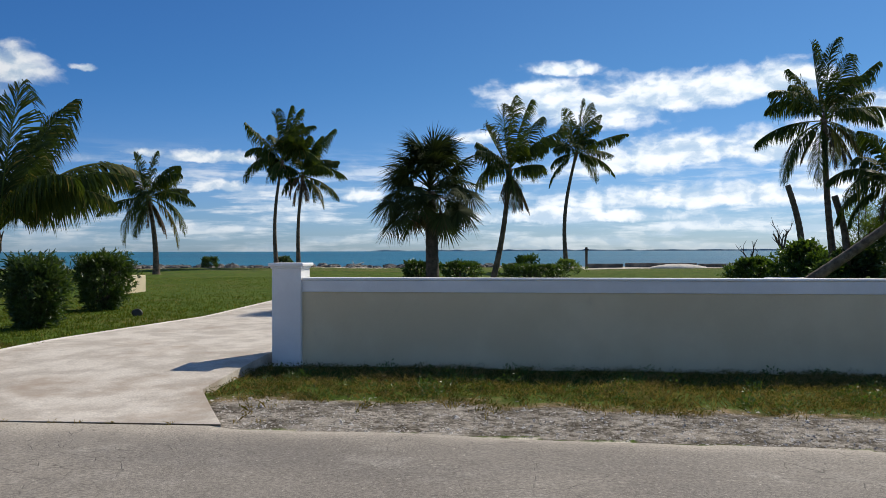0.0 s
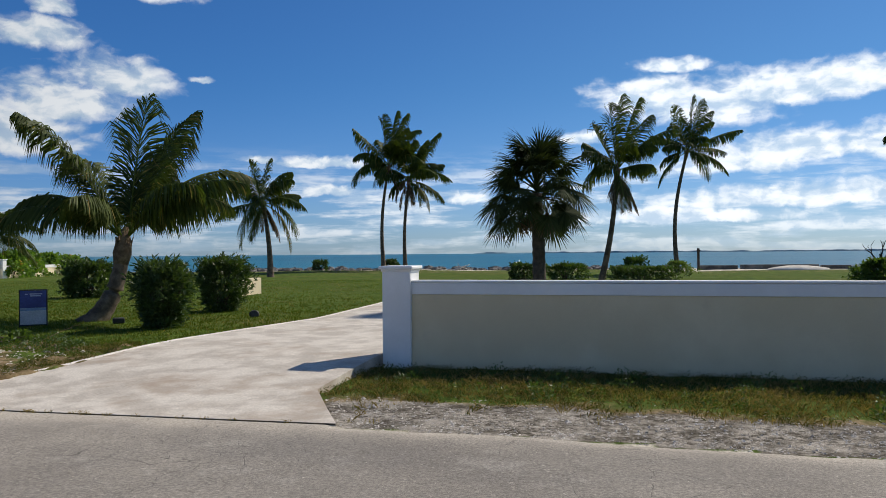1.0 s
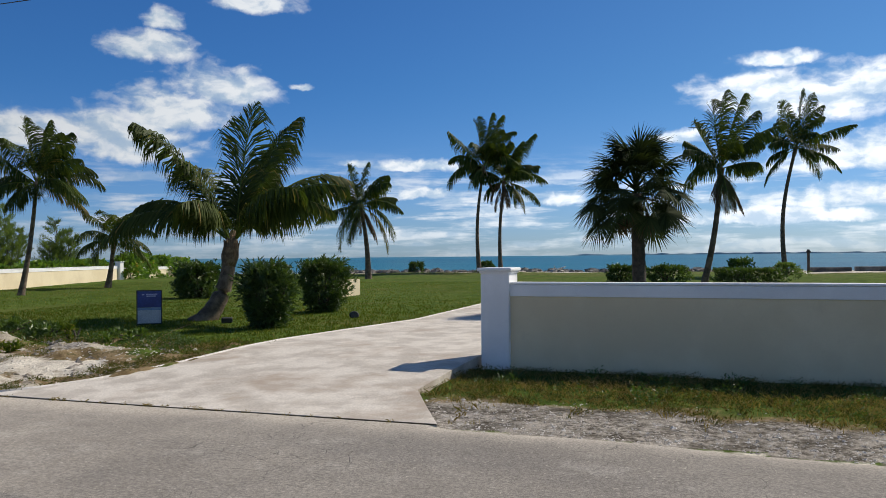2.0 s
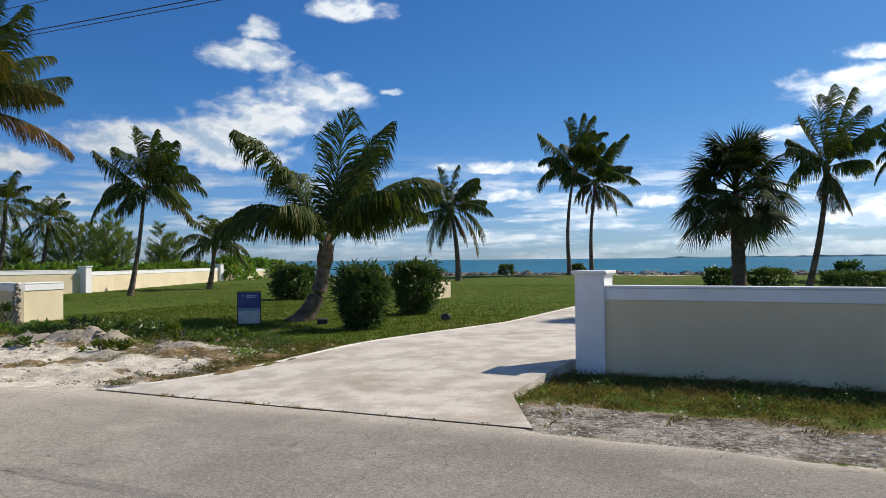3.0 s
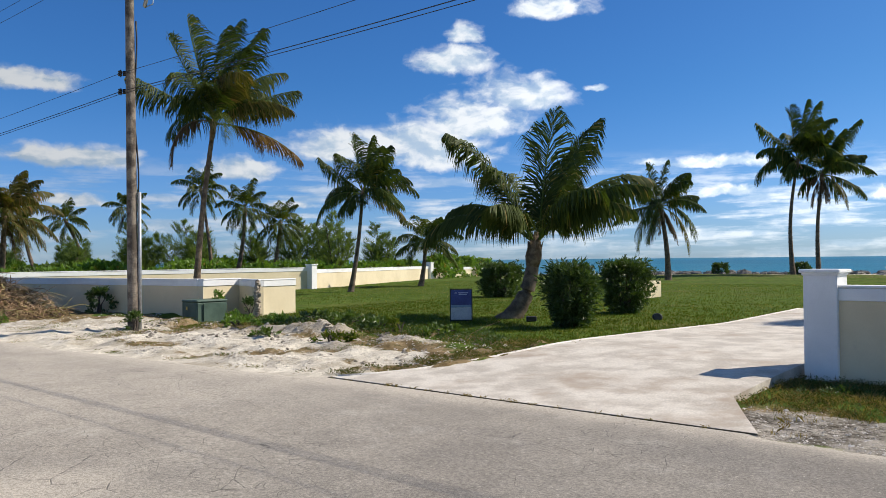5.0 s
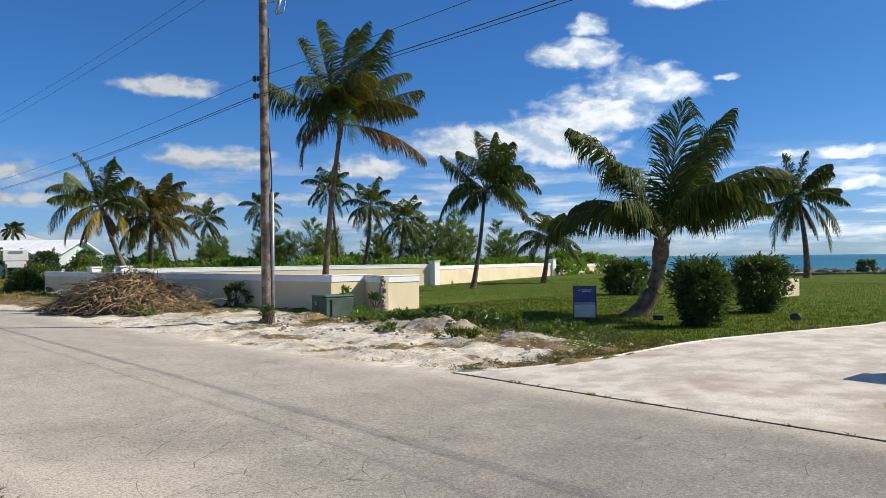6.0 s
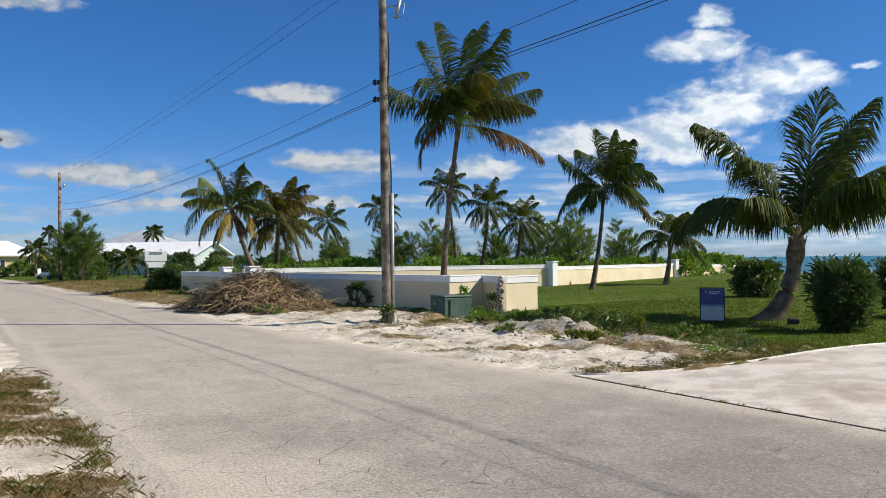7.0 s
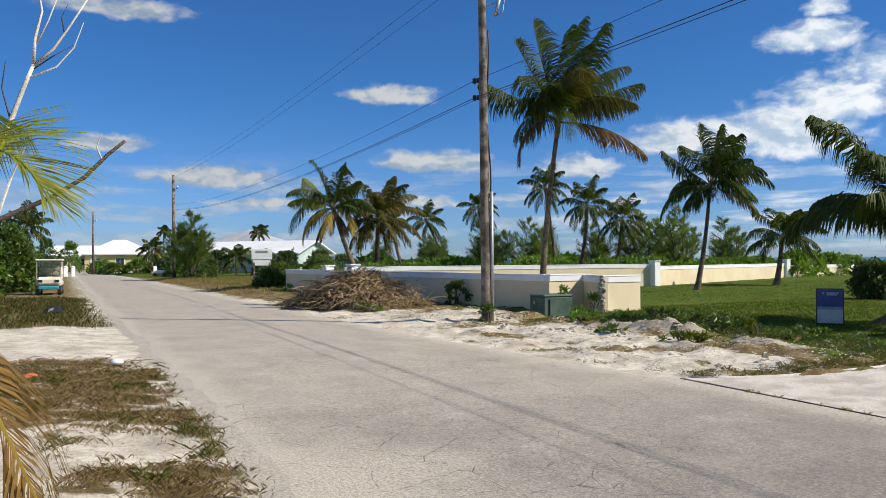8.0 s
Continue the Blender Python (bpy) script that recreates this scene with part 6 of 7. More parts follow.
for k, (x, y, hx, hy, hz, n, mat) in enumerate((
        (-47.5, -1.2, 3.6, 2.9, 3.0, 5200, LEAF_GRAPE), (-47.8, 0.6, 2.6, 1.9, 3.5, 4200, LEAF_MID), (-42.0, -4.5, 3.5, 2.5, 2.7, 3000, LEAF_MID), (-30.0, -1.2, 1.7, 1.4, 1.35, 2600, LEAF_GRAPE), (-55.0, 1.0, 2.5, 1.8, 1.7, 2400, LEAF_MID),
        (-60.0, -3.0, 4.0, 3.0, 3.0, 2600, LEAF_MID), (-72.0, 1.5, 3.5, 2.5, 2.2, 2000, LEAF_DARK), (-88.0, 3.5, 4.0, 2.5, 2.6, 2000, LEAF_MID), (-104.0, 5.5, 4.5, 2.5, 2.4, 2000, LEAF_DARK))):
    bush((x, y, 0.05), (hx, hy, hz), MOUND, n, 0.24, 0.17, mat, "dense green shrub on the near roadside", 230 + k, "shrub", "roadside_shrub", 10, group="roadside shrubs")
for k in range(26):
    rr = random.Random(300 + k)
    x, y = -178 - rr.uniform(0, 30), -30 + k * 4.0 + rr.uniform(-1, 1)
    bush((x, y, 0.1), (3.2, 3.2, rr.uniform(2.6, 5.2)), ROUND, 420, 0.7, 0.45, LEAF_DARK if k % 2 else NEEDLE, "distant dark tree beyond the houses", 320 + k, "tree", "distant_tree", 5, group="distant trees")
coconut((-71.0, 2.5, 0.1), (-71.2, 2.6, 4.0), (0, 0, 0), 0.16, 2.3, "coconut palm above the near roadside shrubs", 251, 18, 36, 0.8, 0.09, 0.2, 0, 0, low=-0.3)
coconut((-101.0, 17.2, 0.1), (-101.8, 17.4, 2.8), (0, 0, 0), 0.16, 2.0, "small leaning palm by the road bend", 252, 16, 30, 0.8, 0.1, 0.2, 2, 1, low=-0.5)
coconut((-111.4, 33.7, 0.1), (-111.4, 33.7, 5.4), (0, 0, 0), 0.17, 1.6, "distant palm behind the white roof", 253, 16, 28, 0.7, 0.12, 0.2, 0, 0, low=-0.5)
coconut((-110.0, 20.3, 0.1), (-110.0, 20.3, 5.2), (0, 0, 0), 0.12, 1.1, "distant thin palm beside the yellow house", 254, 12, 24, 0.6, 0.12, 0.2, 0, 0, low=-0.4)
for k, (x, y, hx, hz) in enumerate(((-80.5, 21.9, 1.6, 2.2),)):
    coconut((x, y, 0.1), (x, y, 1.5), (0, 0, 0), 0.14, 2.0, "short bushy palm before the long house", 256 + k, 16, 30, 0.7, 0.1, 0.1, 0, 0, low=-0.3)

for k, (x, y, hz) in enumerate(((-107.0, 13.6, 1.2), (-107.0, 16.6, 1.9), (-108.5, 19.4, 2.4), (-112.0, 12.6, 1.5), (-109.0, 22.5, 2.2), (-122.0, 10.0, 4.4), (-124.0, 7.2, 4.8), (-116.0, 13.4, 1.7))):
    bush((x, y, 0.1), (2.0, 1.8, hz), MOUND, 1100, 0.3, 0.18, LEAF_GRAPE if k % 2 else LEAF_MID, "garden shrub before the yellow house", 290 + k, "shrub", "garden_shrub", 8, group="garden shrubs")

# white notice board on legs over the scrub
BYAW = 73
bx, by = -59.7, 18.1
nb = thing("notice_board", (bx, by, 0.2), "large white notice board on short posts in the scrub", "notice board")
part("panel", Mesh().box((bx, by, 2.12), (1.55, 0.12, 0.8), BYAW, bevel=0.02), WHITE, nb)
part("lower_panel", Mesh().box((bx, by, 1.47), (1.3, 0.08, 0.44), BYAW, bevel=0.01), WHITE, nb)
for s in (-0.58, 0.58):
    part("post", Mesh().box((bx + s * math.cos(radians(BYAW)), by + s * math.sin(radians(BYAW)), 0.75), (0.12, 0.12, 1.5), BYAW, bevel=0.01), POLE, nb)
part("text_bar", Mesh().box((bx + 0.09, by - 0.01, 2.34), (0.85, 0.02, 0.12), BYAW), STEEL, nb, "grey bar of lettering")

# white posts and low wall at the road bend
for k in range(3):
    x, y = -95.0, 6.5 + k * 0.75
    w = thing("gate_post", (x, y, 0), "short white roadside post", "post", "white posts at the bend")
    part("shaft", Mesh().box((x, y, 0.5), (0.4, 0.4, 1.0), 5, bevel=0.03), WHITE, w)
    part("cap", Mesh().lump((x, y, 1.05), (0.24, 0.24, 0.14), random.Random(k), 0.02, rings=6, sides=10), WHITE, w, smooth=True)
lw = thing("low_wall", (-112, 16, 0), "long low grey and white wall before the yellow house", "low wall", "low white walls")
part("wall_body", Mesh().box((-112, 16.5, 0.45), (7.0, 0.25, 0.9), 84, bevel=0.02), KERB, lw)

# ---- golf cart ----
CX, CY, CT = -43.3, 2.52, 83.0
cart = thing("golf_cart", (CX, CY, 0.05), "parked cream golf cart with canopy and clear windscreen on the verge", "golf cart")
cc, cs = math.cos(radians(CT - 90)), math.sin(radians(CT - 90))


def on_cart(x, y, z):
    """x across the cart, y towards its tail."""
    f = Vector((cc, cs, 0))
    g_ = Vector((-cs, cc, 0))
    q = Vector((CX, CY, 0.05)) - f * y + g_ * x
    return (q.x, q.y, 0.05 + z)


CREAM_BODY = surface("cream_plastic", (0.62, 0.57, 0.45), (0.7, 0.65, 0.53), 2, 50, 0.35, 0.05, 0.002)
TEAL = surface("teal_plastic", (0.03, 0.2, 0.24), (0.05, 0.26, 0.3), 2, 50, 0.35, 0.05, 0.002)
part("body", Mesh().box(on_cart(0, 0.1, 0.55), (2.1, 1.1, 0.32), CT - 90, bevel=0.1), CREAM_BODY, cart)
cowl = part("cowl", Mesh().box(on_cart(0, -0.85, 0.66), (0.42, 1.08, 0.42), CT - 90, bevel=0.12), CREAM_BODY, cart, "cream front cowl")
part("bumper", Mesh().box(on_cart(0, -1.12, 0.36), (0.12, 0.9, 0.16), CT - 90, bevel=0.04), TEAL, cart, "teal lower front panel")
for s in (-0.36, 0.36):
    part("headlight", Mesh().box(on_cart(s, -1.07, 0.68), (0.04, 0.2, 0.11), CT - 90, bevel=0.01), GLASS_DARK, cowl)
part("seat", Mesh().box(on_cart(0, 0.3, 0.8), (0.55, 1.05, 0.18), CT - 90, bevel=0.06), KERB, cart)
part("backrest", Mesh().box(on_cart(0, 0.62, 1.12), (0.12, 1.05, 0.4), CT - 90, bevel=0.05), KERB, cart)
part("roof", Mesh().box(on_cart(0, 0.0, 1.68), (1.75, 1.2, 0.09), CT - 90, bevel=0.04), CREAM_BODY, cart, "cream canopy roof")
for sx_ in (-0.52, 0.52):
    for sy_ in (-0.78, 0.72):
        part("roof_post", Mesh().tube([on_cart(sx_, sy_ * 1.05, 0.7), on_cart(sx_, sy_, 1.66)], 0.02, 6), CREAM_BODY, cart)
SCREEN = bpy.data.materials.new("tinted_screen")
SCREEN.use_nodes = True
ns = Nodes(SCREEN.node_tree)
tinted = ns.add("ShaderNodeBsdfTransparent", Color=(0.62, 0.64, 0.6, 1))
glossy = ns.add("ShaderNodeBsdfGlossy", Color=(0.9, 0.9, 0.9, 1), Roughness=0.08)
ns.links.new(ns.add("ShaderNodeMixShader", i0=0.1, i1=tinted.outputs[0], i2=glossy.outputs[0]).outputs[0], ns.add("ShaderNodeOutputMaterial").inputs[0])
part("windscreen", Mesh().box(on_cart(0, -0.8, 1.26), (0.02, 1.02, 0.76), CT - 90), SCREEN, cart, "tinted windscreen")
part("steering_wheel", Mesh().tube([on_cart(0.28 + 0.17 * math.cos(a), -0.35 + 0.08 * math.sin(a), 1.02 + 0.15 * math.sin(a)) for a in np.linspace(0, 6.28, 14)], 0.016, 5), BLACK, cart)
for s in (-0.47, 0.47):
    for y in (-0.82, 0.82):
        whl = part("wheel", Mesh().tube([on_cart(s - 0.09, y, 0.23), on_cart(s - 0.05, y, 0.23), on_cart(s + 0.05, y, 0.23), on_cart(s + 0.09, y, 0.23)], [0.19, 0.23, 0.23, 0.19], 18), BLACK, cart, "black tyre", smooth=False)
        part("rim", Mesh().tube([on_cart(s - 0.1, y, 0.23), on_cart(s + 0.1, y, 0.23)], 0.11, 12), STEEL, whl)

# ---- scooter under the roadside trees ----
MX, MY = -81.5, 14.6
sc = thing("motor_scooter", (MX, MY, 0.1), "pale parked motor scooter under roadside shrubs", "scooter")
part("body", Mesh().box((MX, MY, 0.6), (1.2, 0.35, 0.4), 30, bevel=0.12), WHITE, sc)
part("seat", Mesh().box((MX + 0.15, MY + 0.08, 0.86), (0.7, 0.28, 0.12), 30, bevel=0.05), BLACK, sc)
part("front_shield", Mesh().box((MX - 0.6, MY - 0.35, 0.8), (0.1, 0.4, 0.7), 30, bevel=0.05), WHITE, sc)
part("handlebar", Mesh().tube([(MX - 0.75, MY - 0.1, 1.15), (MX - 0.62, MY - 0.36, 1.2), (MX - 0.45, MY - 0.62, 1.15)], 0.02, 5), BLACK, sc)
for d in (-0.68, 0.62):
    wx, wy = MX + d * math.cos(radians(30)), MY + d * math.sin(radians(30))
    part("wheel", Mesh().tube([(wx + 0.04, wy - 0.06, 0.3), (wx - 0.04, wy + 0.06, 0.3)], 0.26, 16), BLACK, sc)

# ---- heap of cut branches ----
heap_rng = random.Random(77)
heap = Mesh()
HX, HY, HW, HD, HH = -24.9, 10.7, 2.5, 1.35, 1.22


def heap_top(u, v):
    return HH * max(0.0, 1 - abs(u) ** 2.0) * max(0.0, 1 - v * v) ** 0.6 * (1 + 0.22 * wobble(u * 3, v * 3, 1.0, 6.0))


for k in range(2100):
    u, v = heap_rng.uniform(-1, 1), heap_rng.uniform(-1, 0.6)
    z = heap_top(u, v) * heap_rng.uniform(0.75, 1.06)
    p = Vector((HX + u * HW, HY + u * 0.75 + v * HD, 0.06 + z))
    d = Vector((heap_rng.uniform(-1, 1), heap_rng.uniform(-0.8, 0.8), heap_rng.uniform(-0.6, 0.35))).normalized()
    n, length = 5, heap_rng.uniform(0.3, 1.0)
    pts = [p]
    for i in range(n):
        d = (d + Vector((heap_rng.uniform(-0.5, 0.5), heap_rng.uniform(-0.5, 0.5), heap_rng.uniform(-0.45, 0.25)))).normalized()
        q = pts[-1] + d * length / n
        q.z = max(0.06, q.z)
        pts.append(q)
    r = heap_rng.choice((0.006, 0.008, 0.011, 0.016))
    heap.tube(pts, [r * (1 - 0.12 * i) for i in range(n + 1)], 4, heap_rng.choice((0, 1, 1, 1, 2, 4, 4)), False)
# curled dead leaves caught in the branches
for k in range(900):
    u, v = heap_rng.uniform(-0.95, 0.95), heap_rng.uniform(-1, 0.5)
    p = Vector((HX + u * HW, HY + u * 0.75 + v * HD, 0.08 + heap_top(u, v) * heap_rng.uniform(0.85, 1.03)))
    d = Vector((heap_rng.uniform(-1, 1), heap_rng.uniform(-1, 1), heap_rng.uniform(-0.7, 0.4))).normalized()
    w = d.cross(Vector((0, 0, 1))).normalized() * heap_rng.uniform(0.012, 0.03)
    l = heap_rng.uniform(0.12, 0.34)
    b = len(heap.v)
    heap.v += [tuple(p - w), tuple(p + w), tuple(p + d * l * 0.6 + w), tuple(p + d * l * 0.6 - w), tuple(p + d * l + Vector((0, 0, -0.06)))]
    mk = heap_rng.choice((0, 0, 1, 2, 4))
    heap.face((b, b + 1, b + 2, b + 3), mk), heap.face((b + 3, b + 2, b + 4), mk)
# closed dark sheet inside the heap: paints the shade between the branches
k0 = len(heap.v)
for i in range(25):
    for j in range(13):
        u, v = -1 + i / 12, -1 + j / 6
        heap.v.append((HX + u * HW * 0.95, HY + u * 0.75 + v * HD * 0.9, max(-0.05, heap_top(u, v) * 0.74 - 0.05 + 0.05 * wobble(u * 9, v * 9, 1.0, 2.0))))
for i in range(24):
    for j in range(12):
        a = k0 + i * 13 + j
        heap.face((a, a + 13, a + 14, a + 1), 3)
TWIG_PALE = surface("pale_twigs", (0.38, 0.25, 0.13), (0.58, 0.42, 0.25), 1.6, 60, 0.9, 0.4, 0.005)
# colours dark twigs, and the sheet that paints shade inside the heap
TWIG_AND_SHADE = surface("dark_twigs_and_heap_shade", (0.06, 0.034, 0.022), (0.14, 0.082, 0.048), 1.6, 60, 0.9, 0.4, 0.005)
TWIG_OLIVE = surface("olive_stems", (0.20, 0.17, 0.06), (0.34, 0.28, 0.11), 1.6, 60, 0.9, 0.4, 0.005)
whole("brush_heap", heap, [TWIG, TWIG_PALE, TWIG_AND_SHADE, TWIG_AND_SHADE, TWIG_OLIVE], "big tangled heap of dry cut branches and palm stems by the road", "brush heap", "stuff", loc=(HX, HY, 0))

# ---- palm and bare tree at the camera's left hand ----
side_palm = thing("coconut_palm", (-6.8, -0.9, 0.0), "young coconut palm with green and browned fronds beside the road", "palm tree", "coconut palms")
part("trunk", trunk_mesh(bend((-6.8, -0.9, -0.1), (-6.7, -0.8, 1.8), (0, 0, 0), 14), 0.17, 0.13), TRUNK, side_palm, smooth=True)
srng = random.Random(19)
for a, e, l, d, mat, pairs in ((radians(38), 0.8, 1.7, 2.1, FROND_YOUNG, 92), (radians(30), -0.68, 2.45, 0.35, FROND_RUST, 84), (radians(160), 0.9, 2.4, 1.6, FROND, 70), (radians(230), 0.7, 2.4, 1.8, FROND, 70),
                               (radians(290), 0.8, 2.3, 1.8, FROND, 60), (radians(200), 1.3, 2.4, 0.8, FROND, 70)):
    m = frond(srng, (-6.7, -0.75, 1.92), a, e, l, d, pairs, 0.74 if mat is FROND_YOUNG else 0.7, 0.03 if mat is FROND_YOUNG else 0.034, 0.12 if mat is FROND_YOUNG else 0.9, 0.05)
    part("frond", m, [mat, FROND_GOLD if mat is FROND_RUST else FROND_PALE], side_palm, "yellow-brown drying frond" if mat is FROND_RUST else "")


def twig_parts(tree, limbs, mat, label):
    for limb in limbs:
        m = Mesh()
        stick_limbs(m, [limb], 5)
        part("fine_branch", m, mat, tree, label)


def stick_limbs(m, limbs, sides=6):
    for pts, r0, r1 in limbs:
        n = len(pts) - 1
        m.tube(pts, [0.66 * (r0 + (r1 - r0) * i / n) for i in range(n + 1)], sides)


pale_tree = thing("bare_tree", (-8.5, -0.9, 0.0), "bleached white leafless forked tree beside the road", "dead tree", "bare trees")
m = Mesh()
stick_limbs(m, [([(-8.5, -0.9, -0.1), (-8.45, -0.4, 1.5), (-8.41, 0.0, 2.84), (-8.41, 0.13, 3.23), (-8.4, 0.2, 3.42)], 0.045, 0.026), ([(-8.4, 0.2, 3.42), (-8.4, 0.21, 3.65), (-8.42, 0.27, 3.92), (-8.4, 0.24, 4.1)], 0.028, 0.011),
                ([(-8.4, 0.19, 3.4), (-8.36, 0.36, 3.57), (-8.38, 0.5, 3.81), (-8.35, 0.66, 4.1)], 0.024, 0.01), ([(-8.4, 0.17, 3.3), (-8.45, 0.39, 3.43), (-8.38, 0.53, 3.61), (-8.37, 0.61, 3.85)], 0.016, 0.006),
                ([(-8.4, 0.23, 3.62), (-8.44, 0.32, 3.84), (-8.39, 0.43, 4.16)], 0.014, 0.007)])
part("branch_frame", m, PALE_WOOD, pale_tree, smooth=True)
twig_parts(pale_tree, [([(-8.4, 0.2, 3.38), (-8.3, 0.36, 3.5), (-8.34, 0.52, 3.62)], 0.012, 0.004), ([(-8.42, 0.02, 2.9), (-8.5, -0.05, 3.2), (-8.48, -0.02, 3.45)], 0.014, 0.005), ([(-8.38, 0.45, 3.73), (-8.3, 0.42, 3.85), (-8.28, 0.47, 3.97)], 0.01, 0.004)], TRUNK_DARK, "thin dark twigs")
dark = thing("bare_tree", (-7.5, -1.4, 0.0), "dark leafless low branching tree beside the road", "dead tree", "bare trees")
m = Mesh()
stick_limbs(m, [([(-7.5, -1.4, -0.1), (-7.45, -1.2, 1.2), (-7.41, -0.6, 1.8), (-7.41, -0.08, 1.97), (-7.4, 0.28, 2.15), (-7.38, 0.52, 2.32), (-7.36, 0.69, 2.51), (-7.34, 0.82, 2.63)], 0.04, 0.02)])
part("branch_frame", m, TRUNK_DARK, dark, smooth=True)
twig_parts(dark, [([(-7.36, 0.65, 2.46), (-7.38, 0.61, 2.57), (-7.37, 0.65, 2.69)], 0.014, 0.004), ([(-7.41, -0.1, 1.97), (-7.5, 0.0, 2.3), (-7.45, 0.1, 2.55)], 0.02, 0.006)], PALE_WOOD, "pale curved twig")

# ---- small things on the lawn and verges ----
sp = thing("spotlight", (-9.5, 16.4, 0.12), "small black garden spotlight on the lawn", "spotlight")
part("housing", Mesh().box((-9.5, 16.4, 0.22), (0.24, 0.13, 0.13), 40, bevel=0.02), BLACK, sp)
part("stake", Mesh().tube([(-9.5, 16.4, 0.0), (-9.5, 16.4, 0.18)], 0.02, 6), BLACK, sp)
lp = thing("spotlight", (-7.1, 18.3, 0.12), "round black garden lamp in the grass", "spotlight")
part("housing", Mesh().lump((-7.1, 18.3, 0.22), (0.13, 0.1, 0.1), random.Random(3), 0.05, rings=8, sides=12), BLACK, lp, smooth=True)
part("rim", Mesh().tube([(-7.06, 18.21, 0.225), (-7.04, 18.17, 0.23)], 0.09, 14), BLACK, lp)
m = Mesh().tube([(-8.55, 12.3, 0.06), (-8.53, 12.33, 0.24), (-8.3, 12.55, 0.38), (-8.12, 12.75, 0.47)], [0.005, 0.005, 0.004, 0.003], 6)
whole("bent_stick", m, TWIG, "thin bent pale stick leaning out of the verge", "stick", loc=(-8.5, 12.5, 0.1))
m = Mesh().lump((-12.4, 0.35, 0.1), (0.13, 0.1, 0.04), random.Random(8), 0.3)
whole("litter_scrap", m, surface("orange_scrap", (0.5, 0.13, 0.05), (0.6, 0.2, 0.08), 6, 50, 0.6, 0.2, 0.003), "small orange scrap lying in dry grass", "litter", loc=(-12.4, 0.35, 0.06))
m = Mesh().lump((-13.65, 1.6, 0.07), (0.14, 0.1, 0.05), random.Random(12), 0.12, rings=7, sides=12)
whole("white_stone", m, WHITE, "smooth white stone on the dry verge", "stone", loc=(-13.65, 1.6, 0.03), smooth=True)
m = Mesh().lump((-27.5, 1.6, 0.12), (0.45, 0.3, 0.12), random.Random(13), 0.3, rings=6, sides=12)
whole("dark_sack", m, BLACK, "crumpled dark sack lying on the sandy verge", "sack", loc=(-27.5, 1.6, 0.05))


# ---- weeds, grass and stones ----
def scatter(n, x0, x1, y0, y1, keep):
    """Feet on the ground where keep(x, y) is likely."""
    out = []
    xs, ys, us = RNG.uniform(x0, x1, n), RNG.uniform(y0, y1, n), RNG.uniform(0, 1, n)
    for x, y, u in zip(xs, ys, us):
        if u < keep(x, y):
            out.append((x, y, height(x, y) - 0.005))
    return np.array(out)


def off_drive(x, y):
    left, right = drive_side(y)
    return y < 7.4 or y > 24 or x < left - 0.06 or x > right + 0.04


def clumped(feet, per, spread):
    more = np.repeat(feet, per, 0)
    more[:, :2] += RNG.normal(0, spread, (len(more), 2))
    return more


def turf(name, feet, h, w, mat, label, lean=0.45):
    v, f = blades(RNG, feet, h, w, lean)
    whole(name, array_mesh(name, v, f, mat), None, label, "grass", "stuff")


def verge_keep(x, y):
    d = y - lerp_table(ROAD_FAR, x)
    wall = lerp_table(WALL_LINE, x)
    if y > wall - 0.02 or not off_drive(x, y):
        return 0
    return float(smooth01(0.95, 1.95, d + 0.5 * wobble(x, y, 1.2, 3.0))) + (0.12 if wobble(x, y, 1.7, 8.0) > 0.25 else 0.0)


turf("verge_grass", clumped(scatter(5200, -2.8, 9.0, 7.0, 11.2, lambda x, y: verge_keep(x, y) * float(smooth01(-0.1, 0.45, wobble(x, y, 2.3, 14.0) + 0.6 * wobble(x, y, 5.1, 3.0)))), 10, 0.05), 0.05, 0.007, VERGE, "short weedy green grass along the foot of the wall")
turf("verge_straw", clumped(scatter(5200, -2.8, 9.0, 7.2, 11.1, lambda x, y: verge_keep(x, y) * 0.5), 9, 0.06), 0.06, 0.006, GRASS_DRY, "dry straw-coloured grass on the gravel verge", 0.8)
lawn_keep = lambda x, y: 1.0 if off_drive(x, y) and zones(x, y)[0] < 0.35 and zones(x, y)[1] < 0.3 else 0.0
turf("lawn_grass", clumped(scatter(20000, -18, -4.8, 11.6, 27, lambda x, y: lawn_keep(x, y) * (0.15 + 0.85 * float(smooth01(26.5, 14.0, y + 0.2 * (x + 10))))), 4, 0.05), 0.05, 0.012, GRASS, "short mown green lawn grass")
turf("lawn_grass", scatter(42000, -32, 2, 16, 44, lambda x, y: lawn_keep(x, y) * float(smooth01(16, 24, y))), 0.05, 0.018, GRASS, "short mown green lawn grass")
sand_keep = lambda x, y: 0.9 * float(smooth01(0.05, 0.4, wobble(x, y, 0.75, 40.0) - 0.1 * (lerp_table(ROAD_FAR, x) + 0.6 > y))) if off_drive(x, y) else 0.0
turf("sand_weeds", clumped(scatter(3600, -20, -6.2, 8.2, 13.2, sand_keep), 14, 0.09), 0.038, 0.006, GRASS, "patches of low weeds on the sandy verge")
turf("sand_straw", clumped(scatter(2400, -30, -6.2, 8.1, 13.0, sand_keep), 14, 0.12), 0.035, 0.005, GRASS_DRY, "patches of dry grass on the sandy verge", 0.9)
near_keep = lambda x, y: near_mat(x, y) * float(smooth01(-0.6, 0.1, wobble(x, y, 3.0, 87.0))) if y < lerp_table(ROAD_NEAR, x) + 0.12 * wobble(x, y, 3.1, 9.0) and not -20.5 < x < -14.6 else 0.0
turf("roadside_straw", clumped(scatter(7000, -15, -3.2, -2.2, 2.6, near_keep), 34, 0.09), 0.045, 0.0022, MAT_BROWN, "dry straw-coloured grass mats on the near verge", 1.0)
